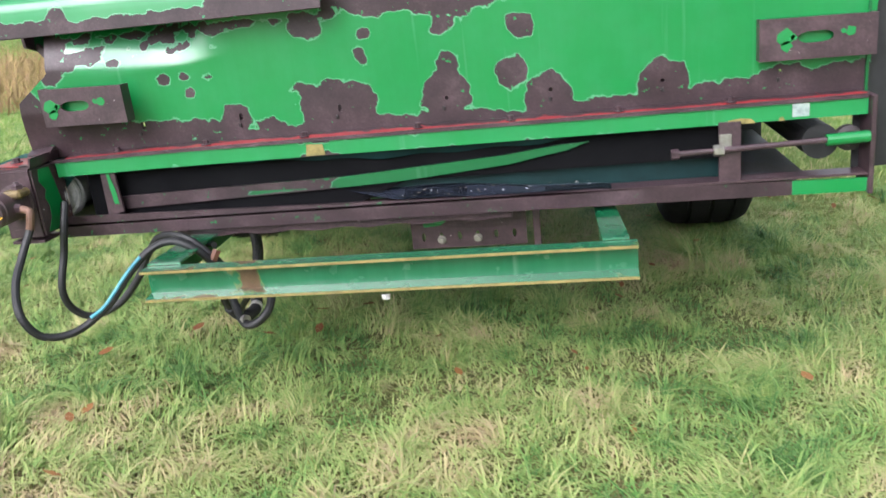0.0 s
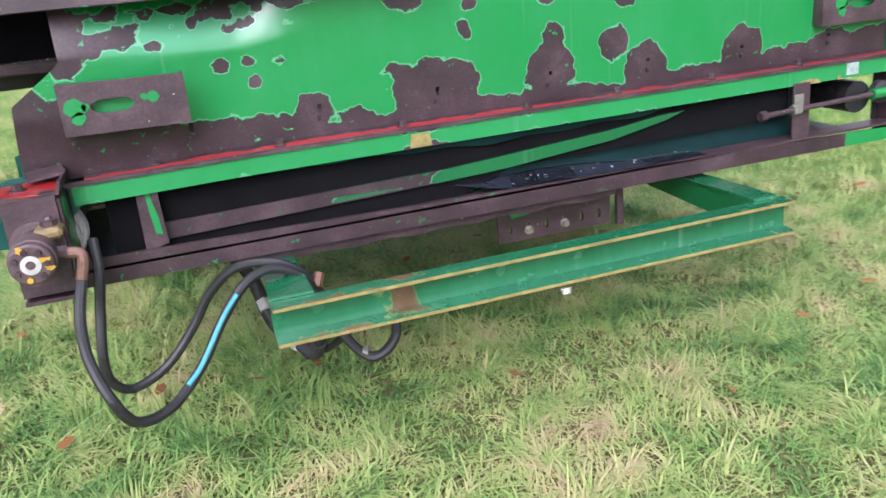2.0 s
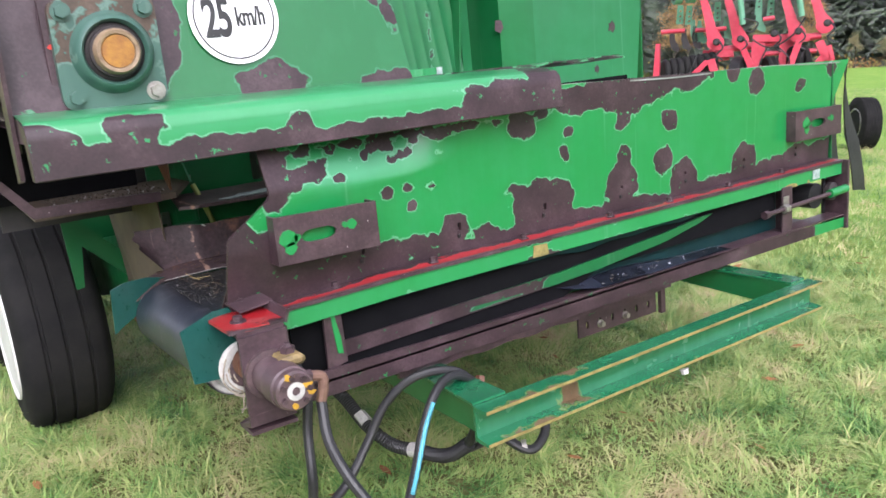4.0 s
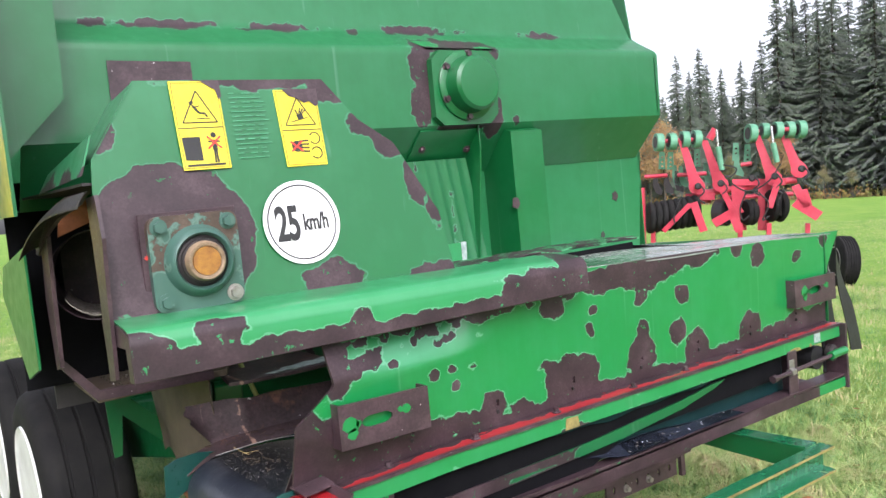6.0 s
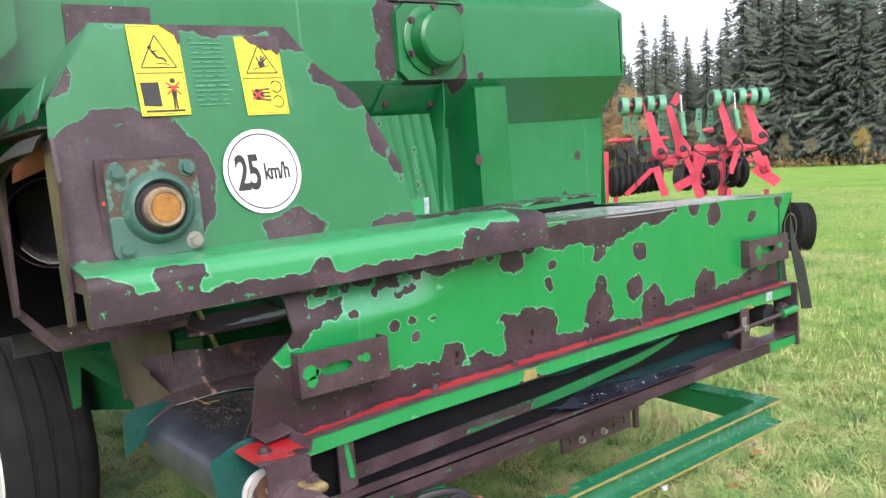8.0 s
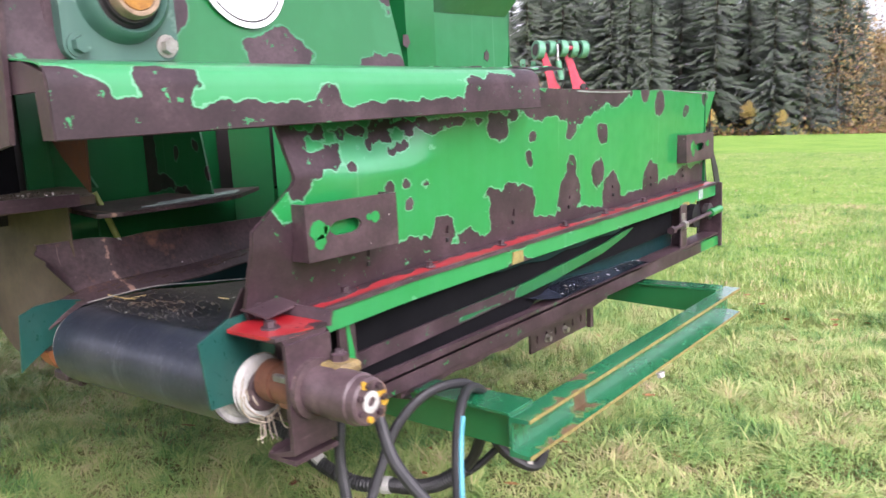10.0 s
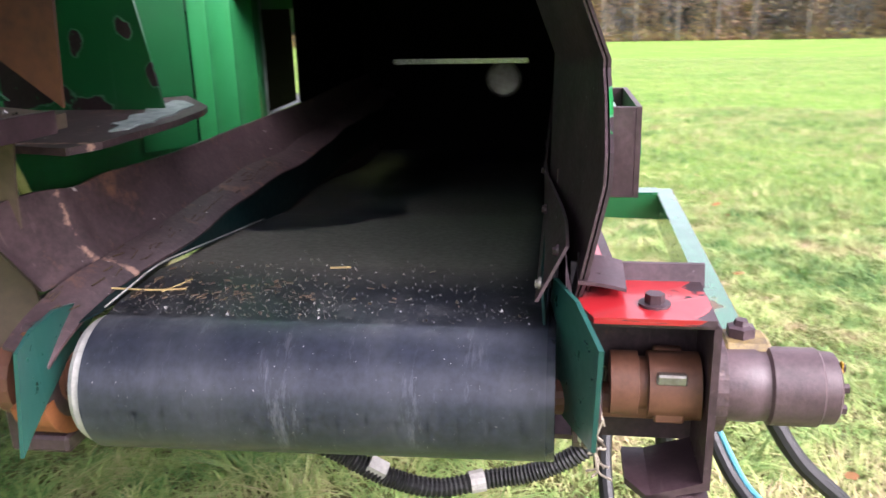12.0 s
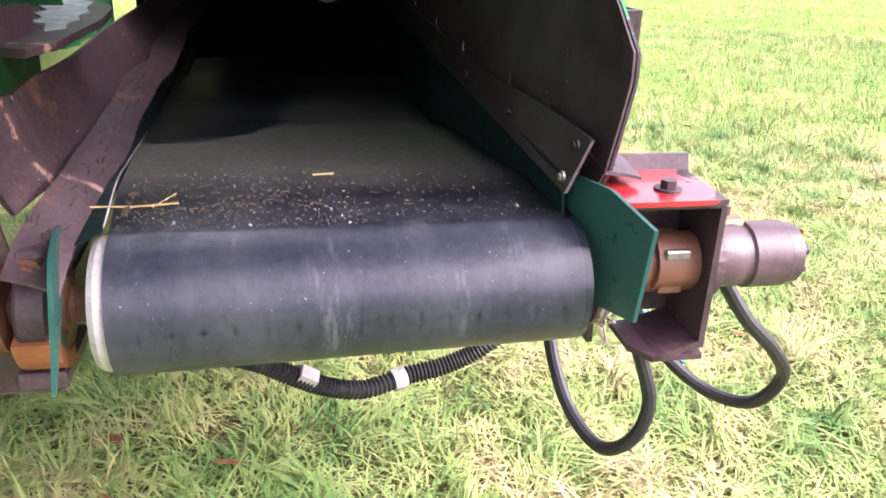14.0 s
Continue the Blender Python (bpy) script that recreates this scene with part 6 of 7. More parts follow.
part("white_tag", hose([(0.642, 0.148, 0.2465), (0.650, 0.122, 0.2495)], 0.0215, 12, 3), white_plastic, sleeve, "white cable tag")
part("white_tag", hose([(0.584, 0.330, 0.313), (0.589, 0.300, 0.293)], 0.0208, 5, 3), white_plastic, sleeve, "torn white tape")
part("cable", hose([(0.50, 0.10, 0.565), (0.58, -0.02, 0.53), (0.66, -0.10, 0.535)], 0.009), rubber, harvester)
part("cable", hose([(0.665, -0.03, 0.292), (0.67, -0.11, 0.36), (0.675, -0.15, 0.45)], 0.013), rubber, harvester)
part("cable", hose([(0.665, -0.02, 0.288), (0.70, -0.10, 0.33), (0.76, -0.16, 0.40)], 0.009), rubber, harvester)


# ---- red folded cultivator standing farther back ----
def far_x(px):
    return -0.594 + (px - 362) * 0.003 * 0.895


def far_z(py):
    return 1.537 + (408 - py) * 0.003 * 0.84


cultivator = tagged(new("cultivator"), "red folding cultivator with packer rollers and pale green tine springs", "farm implement")
cultivator.matrix_world = Matrix(((0.564, 0.826, 0, 8.99), (-0.826, 0.564, 0, 4.86), (0, 0, 1, 0), (0, 0, 0, 1))) @ pose(0, 0, 1.40, 0, 2.6, 0) @ pose(0, 0, -1.42)


def cpart(name, bm, material, label="", smooth=0.0):
    return part(name, bm, material, cultivator, label, smooth)


for k, (x0, y0, x1, y1, dep) in enumerate(((285, 168, 362, 430, -0.3), (388, 165, 470, 420, -0.15), (628, 150, 712, 395, -0.25), (748, 140, 828, 355, -0.1))):
    for off in (0.0, 0.10):
        hub = [(far_x(x1 - 4 + 38 * math.cos(a)), far_z(y1 - 22 - 38 * math.sin(a))) for a in [math.radians(50 - 25 * q) for q in range(11)]]
        outline = [(far_x(x0 - 15), far_z(y0)), (far_x(x0 + 16), far_z(y0)), (far_x(x0 + 0.62 * (x1 - x0) + 22), far_z(y0 + 0.62 * (y1 - y0)))] + hub + [(far_x(x0 + 0.5 * (x1 - x0) - 20), far_z(y0 + 0.5 * (y1 - y0)))]
        cpart("arm_plate", prism(outline, "v", dep + off, dep + off + 0.015), imp_red, "red lifting arm plate")
for x, y, r, dep in ((175, 172, 40, -0.3), (237, 170, 38, -0.3), (297, 162, 38, -0.25), (352, 158, 38, -0.2), (605, 142, 40, -0.3), (663, 130, 34, -0.2), (722, 128, 36, -0.2), (775, 126, 36, -0.1), (824, 126, 38, -0.1)):
    ring = lathe((far_x(x), dep, far_z(y)), (1, 0.45, 0), [(-0.045, r * 0.0024), (-0.045, r * 0.003), (0.045, r * 0.003), (0.045, r * 0.0024), (-0.045, r * 0.0024)], 24)
    spring = cpart("spring_clamp", ring, imp_green, "pale green round tine clamp")
    part("clamp_core", lathe((far_x(x), dep, far_z(y)), (1, 0.45, 0), [(-0.05, 0.02), (-0.05, r * 0.0020), (0.05, r * 0.0020), (0.05, 0.02)], 10), dark_steel, spring)
for x0, x1, y, dep in ((200, 240, 168, -0.3), (262, 380, 165, -0.22), (640, 780, 130, -0.18), (105, 215, 352, -0.2), (260, 400, 345, -0.1), (560, 610, 298, -0.1)):
    cpart("cross_tube", rod((far_x(x0), dep, far_z(y)), (far_x(x1), dep, far_z(y - 6)), 0.028, 12), imp_red)
for x, y, x2, y2 in ((412, 160, 440, 108), (655, 148, 690, 100)):
    cpart("arm_head", rod((far_x(x), -0.1, far_z(y)), (far_x(x2), -0.1, far_z(y2)), 0.05, 12), imp_red)
for (xa, ya, xb, yb, xc, yc) in ((448, 118, 456, 205, 474, 325), (694, 112, 702, 195, 722, 292)):
    ram = cpart("ram", rod((far_x(xb), -0.32, far_z(yb)), (far_x(xc), -0.32, far_z(yc)), 0.036, 14), imp_green, "green hydraulic ram")
    part("piston_rod", rod((far_x(xa), -0.32, far_z(ya)), (far_x(xb), -0.32, far_z(yb)), 0.017, 12), chrome, ram)
for x, y in ((180, 215), (222, 218), (352, 205), (536, 180), (590, 190), (310, 215)):
    outline = [(far_x(x - 14), far_z(y)), (far_x(x + 12), far_z(y)), (far_x(x + 16), far_z(y + 95)), (far_x(x - 18), far_z(y + 95))]
    holes = [[(far_x(x + 6 * math.cos(a)), far_z(y + q + 6 * math.sin(a))) for a in [k * 1.0472 for k in range(6)]] for q in (30, 55, 78)]
    cpart("tine_leg", prism(outline, "v", 0.05, 0.07, holes), imp_green)
for x, y, c in ((150, 390, dark_steel), (205, 385, dark_steel), (255, 378, dark_steel), (275, 350, imp_green), (395, 335, imp_green), (540, 300, imp_green), (245, 345, imp_green)):
    curve = [(far_x(x - 10), far_z(y - 55)), (far_x(x + 6), far_z(y - 55)), (far_x(x + 14), far_z(y)), (far_x(x + 36), far_z(y + 40)), (far_x(x + 30), far_z(y + 60)), (far_x(x - 2), far_z(y + 48)), (far_x(x - 14), far_z(y))]
    cpart("share", prism(curve, "v", 0.0, 0.02), c, "curved share blade")
for x0, y0, x1, y1, r in ((329, 452, 814, 380, 0.045), (500, 470, 800, 452, 0.03), (300, 500, 420, 480, 0.035), (560, 600, 760, 560, 0.03)):
    cpart("frame_tube", rod((far_x(x0), -0.02, far_z(y0)), (far_x(x1), -0.02, far_z(y1)), r, 12), imp_red)
for x, y in ((365, 425), (470, 412), (612, 388), (712, 380), (828, 345)):
    cpart("pivot_pin", lathe((far_x(x), -0.36, far_z(y - 18)), (0, -1, 0), [(0, 0.045), (0.02, 0.045), (0.03, 0.03), (0.05, 0.028)], 14), dark_steel)
    cpart("hose", hose([(far_x(x + 8), -0.40, far_z(y - 30)), (far_x(x + 30), -0.44, far_z(y + 10)), (far_x(x + 5), -0.44, far_z(y + 45)), (far_x(x + 34), -0.42, far_z(y + 70))], 0.011, 6, 6), rubber)
cpart("main_beam", box(far_x(520), far_x(765), -0.1, 0.06, far_z(408), far_z(372), 0.006), imp_red, "red main beam")
cpart("head_frame", prism([(far_x(515), far_z(410)), (far_x(575), far_z(410)), (far_x(590), far_z(640)), (far_x(530), far_z(640))], "v", -0.12, -0.04), imp_red)
cpart("head_frame", prism([(far_x(640), far_z(400)), (far_x(700), far_z(400)), (far_x(690), far_z(640)), (far_x(640), far_z(640))], "v", -0.12, -0.04), imp_red)
cpart("cross_plate", box(far_x(300), far_x(440), -0.1, -0.05, far_z(480), far_z(445), 0.004), imp_red)
for x0, y0, x1, y1, half in ((205, 640, 330, 500, 12), (345, 490, 395, 640, 18), (440, 600, 565, 520, 22), (480, 430, 530, 540, 14), (720, 405, 690, 520, 14), (800, 410, 850, 520, 18), (800, 490, 905, 565, 26), (840, 430, 862, 510, 12), (520, 540, 560, 640, 20)):
    d = Vector((x1 - x0, y1 - y0)).normalized() * half
    pts = [(far_x(x0 - d.y), far_z(y0 + d.x)), (far_x(x1 - d.y), far_z(y1 + d.x)), (far_x(x1 + d.y), far_z(y1 - d.x)), (far_x(x0 + d.y), far_z(y0 - d.x))]
    cpart("strut", prism(pts, "v", -0.45, -0.40), imp_red)
cpart("upright", prism([(far_x(92), far_z(410)), (far_x(110), far_z(410)), (far_x(122), far_z(900)), (far_x(70), far_z(900))], "v", -0.4, -0.3), imp_red)
for k in range(8):
    prof = [(-0.040, 0.13), (-0.042, 0.18), (-0.028, 0.205), (-0.012, 0.212), (0.012, 0.212), (0.028, 0.205), (0.042, 0.18), (0.040, 0.13)]
    cpart("packer_ring", lathe((far_x(135 + k * 30), -0.25 + k * 0.01, far_z(572 - k * 5)), (1, 0.35, 0), prof, 28), tyre_mat, "grey packer tyre", smooth=40)
for x, y, r in ((590, 545, 0.17), (612, 545, 0.17), (700, 512, 0.21), (738, 512, 0.21)):
    cpart("packer_ring", lathe((far_x(x), -0.2, far_z(y)), (1, 0.5, 0), [(-0.03, r * 0.6), (-0.035, r * 0.88), (-0.01, r), (0.01, r), (0.035, r * 0.88), (0.03, r * 0.6)], 28), tyre_mat, "", 40)
cpart("roller_pipe", lathe((far_x(450), -0.2, far_z(545)), (1, -0.55, 0), [(0, 0.15), (0.02, 0.175), (0.15, 0.175), (0.16, 0.15), (0.05, 0.14), (0.04, 0.02)], 28), rubber, "dark hollow roller end")
cpart("roller_disc", lathe((far_x(748), -0.24, far_z(508)), (1, -0.5, 0), [(0, 0.02), (0.0, 0.14), (0.02, 0.16), (0.03, 0.14), (0.02, 0.05)], 24), dark_steel)
for x in (150, 560, 690, 860):
    cpart("leg", box(far_x(x) - 0.03, far_x(x) + 0.03, -0.3, -0.22, 0.0, far_z(600), 0.004), imp_red)
cpart("low_beam", box(far_x(70), far_x(900), -0.32, -0.24, 0.45, 0.55, 0.006), imp_red)
for pts in (((290, 460), (270, 520), (255, 570), (262, 600)), ((520, 395), (570, 430), (620, 432), (690, 380), (735, 300)), ((585, 440), (560, 520), (570, 580), (600, 560)), ((640, 440), (685, 500), (660, 580), (690, 560)), ((480, 300), (540, 320), (520, 360), (490, 355))):
    cpart("hose", hose([(far_x(x), -0.48, far_z(y)) for x, y in pts], 0.010, 6, 6), rubber)

# ---- ground ----
def ground_z(x, y):
    return 0.012 * math.sin(x * 1.3 + 0.5) * math.sin(y * 1.1) + 0.006 * math.sin(x * 4.1 + y * 3.3)


def build_ground():
    xs = sorted({round(q, 3) for q in list(np.linspace(-6, 6, 61)) + [s * (6 * 1.32 ** k) for k in range(1, 18) for s in (-1, 1)]})
    verts = [(x, y, ground_z(x, y) * max(0, 1 - math.hypot(x, y) / 30)) for y in xs for x in xs]
    n = len(xs)
    faces = [(j * n + i, j * n + i + 1, (j + 1) * n + i + 1, (j + 1) * n + i) for j in range(n - 1) for i in range(n - 1)]
    me = bpy.data.meshes.new("ground")
    me.from_pydata(verts, [], faces)
    for poly in me.polygons:
        poly.use_smooth = True
    return me


ground_mesh = build_ground()
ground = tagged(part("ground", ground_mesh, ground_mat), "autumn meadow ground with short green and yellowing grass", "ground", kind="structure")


def value_noise(x, y, seed):
    """Smooth random field between 0 and 1 on a unit lattice."""
    table = np.random.default_rng(seed).random((64, 64))
    ix, iy = np.floor(x).astype(int), np.floor(y).astype(int)
    fx, fy = x - ix, y - iy
    fx, fy = fx * fx * (3 - 2 * fx), fy * fy * (3 - 2 * fy)
    a, b = table[ix % 64, iy % 64], table[(ix + 1) % 64, iy % 64]
    c, d = table[ix % 64, (iy + 1) % 64], table[(ix + 1) % 64, (iy + 1) % 64]
    return (a * (1 - fx) + b * fx) * (1 - fy) + (c * (1 - fx) + d * fx) * fy


def blades(name, count, place, height, width, lean, segs, material, label, category="grass"):
    """Many single grass blades in one mesh. place(rng, n) gives x, y; each blade bends over its length."""
    rng = np.random.default_rng(len(name) * 7 + count)
    x, y = place(rng, count)
    count = len(x)
    clump = value_noise(x * 4.5, y * 4.5, 3) * 0.6 + value_noise(x * 1.3, y * 1.3, 4) * 0.4
    h = height * rng.uniform(0.4, 1.3, count) * (0.35 + 1.3 * clump)
    w = width * rng.uniform(0.6, 1.3, count)
    az = rng.uniform(0, 2 * np.pi, count)
    drift = 12.6 * value_noise(x * 6.0, y * 6.0, 9)
    bend = az * 0 + lean * rng.uniform(0.2, 1.5, count)
    bd = np.where(rng.random(count) < 0.45, az + np.pi / 2, drift)
    z0 = 0.012 * np.sin(x * 1.3 + 0.5) * np.sin(y * 1.1) + 0.006 * np.sin(x * 4.1 + y * 3.3) - 0.004
    z0 = z0 * np.clip(1 - np.hypot(x, y) / 30, 0, 1)
    per = 2 * segs + 1
    co = np.zeros((count, per, 3), dtype=np.float32)
    for k in range(segs + 1):
        t = k / segs
        cx, cy = x + np.cos(bd) * h * bend * t * t, y + np.sin(bd) * h * bend * t * t
        cz = z0 + h * t * (1 - 0.35 * np.clip(bend, 0, 1.6) * t)
        if k < segs:
            half = w * (1 - 0.55 * t) / 2
            for q, s in ((2 * k, -1), (2 * k + 1, 1)):
                co[:, q, 0], co[:, q, 1], co[:, q, 2] = cx + s * np.cos(az) * half, cy + s * np.sin(az) * half, cz
        else:
            co[:, 2 * segs, 0], co[:, 2 * segs, 1], co[:, 2 * segs, 2] = cx, cy, cz
    base = (np.arange(count) * per)[:, None]
    loops, starts = [], []
    quads = np.concatenate([base + np.array([2 * k, 2 * k + 1, 2 * k + 3, 2 * k + 2])[None] for k in range(segs - 1)], axis=0) if segs > 1 else np.zeros((0, 4), int)
    tris = base + np.array([2 * segs - 2, 2 * segs - 1, 2 * segs])[None]
    me = bpy.data.meshes.new(name)
    me.vertices.add(count * per)
    me.vertices.foreach_set("co", co.reshape(-1))
    flat = np.concatenate([quads.reshape(-1), tris.reshape(-1)]).astype(np.int32)
    me.loops.add(len(flat))
    me.loops.foreach_set("vertex_index", flat)
    starts = np.concatenate([np.arange(len(quads)) * 4, len(quads) * 4 + np.arange(len(tris)) * 3]).astype(np.int32)
    me.polygons.add(len(starts))
    me.polygons.foreach_set("loop_start", starts)
    me.update(calc_edges=True)
    me.validate()
    return tagged(part(name, me, material), label, category, kind="stuff")


def ring_place(r0, r1, a0, a1, cx=0.4, cy=-0.4):
    def place(rng, n):
        r = np.sqrt(rng.uniform(r0 * r0, r1 * r1, n))
        a = np.radians(rng.uniform(a0, a1, n))
        return cx + r * np.sin(a), cy + r * np.cos(a)
    return place


blades("near_grass", 290000, ring_place(0.0, 3.6, 0, 360), 0.056, 0.0064, 1.5, 2, grass_mat, "short tangled meadow grass, green mixed with withered blades")
def tuft_place(r1, tufts, spread):
    """Blades gathered in tufts round chosen spots."""
    def place(rng, n):
        cx, cy = ring_place(0.0, r1, 0, 360)(rng, tufts)
        k = rng.integers(0, tufts, n)
        return cx[k] + rng.normal(0, spread, n), cy[k] + rng.normal(0, spread, n)
    return place


blades("grass_tufts", 90000, tuft_place(4.2, 1700, 0.030), 0.092, 0.0066, 1.5, 3, grass_mat, "longer tufts of meadow grass bending over")
blades("outer_grass", 110000, ring_place(3.4, 11.5, 150, 300), 0.07, 0.009, 1.0, 2, grass_mat, "meadow grass behind the walk")
blades("middle_grass", 240000, ring_place(3.4, 11.5, -60, 150), 0.072, 0.0070, 1.0, 2, grass_mat, "meadow grass, green with yellow drifts")
blades("far_grass", 170000, ring_place(9.5, 36.0, -45, 130), 0.075, 0.016, 0.9, 1, grass_mat, "meadow grass farther out")
blades("withered_reeds", 9000, ring_place(11.0, 19.0, -52, -24, 1.6, -2.2), 0.55, 0.02, 0.5, 2, tan_grass, "tall withered tan grass at the field's edge")


def scattered(name, count, x0, x1, y0, y1, size, material, label, category):
    rng = random.Random(count)
    bm = bmesh.new()
    for _ in range(count):
        x, y, a = rng.uniform(x0, x1), rng.uniform(y0, y1), rng.uniform(0, 6.28)
        s, tilt = size * rng.uniform(0.6, 1.3), rng.uniform(-0.5, 0.5)
        c = Vector((x, y, 0.05 + rng.uniform(-0.02, 0.02)))
        d, e = Vector((math.cos(a), math.sin(a), tilt * 0.6)), Vector((-math.sin(a), math.cos(a), tilt))
        vs = [bm.verts.new(c + d * (s * p) + e * (s * q)) for p, q in ((-1, 0), (-0.45, 0.42), (0.3, 0.45), (1, 0.05), (0.35, -0.4), (-0.4, -0.38))]
        bm.faces.new(vs)
    return tagged(part(name, bm, material), label, category, kind="stuff")


scattered("fallen_leaves", 160, -2.2, 4.5, -3.2, 2.5, 0.028, fallen_leaf, "scattered orange fallen leaves in the grass", "leaves")

# ---- woods round the field ----
def spruce(name, height, spread, seed):
    """Tapered trunk, whorls of drooping branches with hanging sprays."""
    rng = random.Random(seed)
    thing = tagged(new(name), "tall green spruce at the field's edge, paled by haze in its colour", "tree")
    part("trunk", rod((0, 0, 0), (0, 0, height * 0.97), height * 0.013, 8, 0.02), bark, thing)
    bm = bmesh.new()
    levels = int(height * 3.0)
    for k in range(levels):
        f = k / levels
        z = height * (0.05 + 0.95 * f) 
        reach = spread * (1 - f) ** 0.85 * rng.uniform(0.62, 1.15) + 0.12
        for b in range(rng.randint(7, 10)):
            a = rng.uniform(0, 2 * math.pi)
            ln = reach * rng.uniform(0.55, 1.12)
            droop = ln * rng.uniform(0.10, 0.55)
            z = height * (0.05 + 0.95 * f) + rng.uniform(-0.3, 0.3)
            d = Vector((math.cos(a), math.sin(a), 0))
            side = Vector((-d.y, d.x, 0))
            pieces = max(4, int(ln / 0.25))
            for q in range(pieces):
                t0, t1 = q / pieces, (q + 1.35) / pieces
                p0 = d * (ln * t0) + Vector((0, 0, z - droop * t0 ** 1.4))
                p1 = d * (ln * t1) + Vector((0, 0, z - droop * t1 ** 1.4 + 0.1 * t1))
                wd = (0.15 + 0.22 * (1 - t0)) * rng.uniform(0.6, 1.2) * (0.4 + 0.6 * (1 - f))
                hang = Vector((0, 0, -rng.uniform(0.12, 0.42) * (0.5 + 0.5 * (1 - f))))
                for s in (-1, 1):
                    vs = [bm.verts.new(p0), bm.verts.new(p1), bm.verts.new(p0.lerp(p1, 0.55) + side * (s * wd) + hang)]
                    bm.faces.new(vs)
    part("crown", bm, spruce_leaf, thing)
    return thing


def broadleaf(name, height, spread, seed, leaf, label):
    """Trunk, forked limbs and a loose crown of small leaf clumps with gaps."""
    rng = random.Random(seed)
    thing = tagged(new(name), label, "tree")
    tr = rod((0, 0, 0), (rng.uniform(-0.2, 0.2), 0, height * 0.75), height * 0.014, 8, 0.03)
    tips = []
    for k in range(11):
        z = height * rng.uniform(0.25, 0.7)
        a = rng.uniform(0, 6.28)
        tip = Vector((math.cos(a) * spread * rng.uniform(0.3, 0.85), math.sin(a) * spread * rng.uniform(0.3, 0.85), z + height * rng.uniform(0.1, 0.28)))
        part("limb", rod((0, 0, z), tip, height * 0.006, 5, 0.012), bark, thing)
        tips.append(tip)
    tips += [Vector((0, 0, height * q)) for q in (0.7, 0.8, 0.9, 0.97)]
    part("trunk", tr, bark, thing)
    bm = bmesh.new()
    for tip in tips:
        for _ in range(260):
            c = tip + Vector((rng.gauss(0, 1), rng.gauss(0, 1), rng.gauss(0, 0.8))) * spread * 0.20
            s = rng.uniform(0.05, 0.13)
            q = Euler((rng.uniform(0, 6.28), rng.uniform(0, 6.28), 0)).to_quaternion()
            vs = [bm.verts.new(c + q @ Vector(p) * s) for p in ((-1, 0, 0), (0, 0.7, 0), (1, 0, 0), (0, -0.7, 0))]
            bm.faces.new(vs)
    part("crown", bm, leaf, thing)
    return thing


def at_bearing(deg, dist, turn, size):
    a = radians(deg)
    return pose(dist * math.sin(a), dist * math.cos(a), -0.15, 0, 0, turn) @ Matrix.Scale(size, 4)


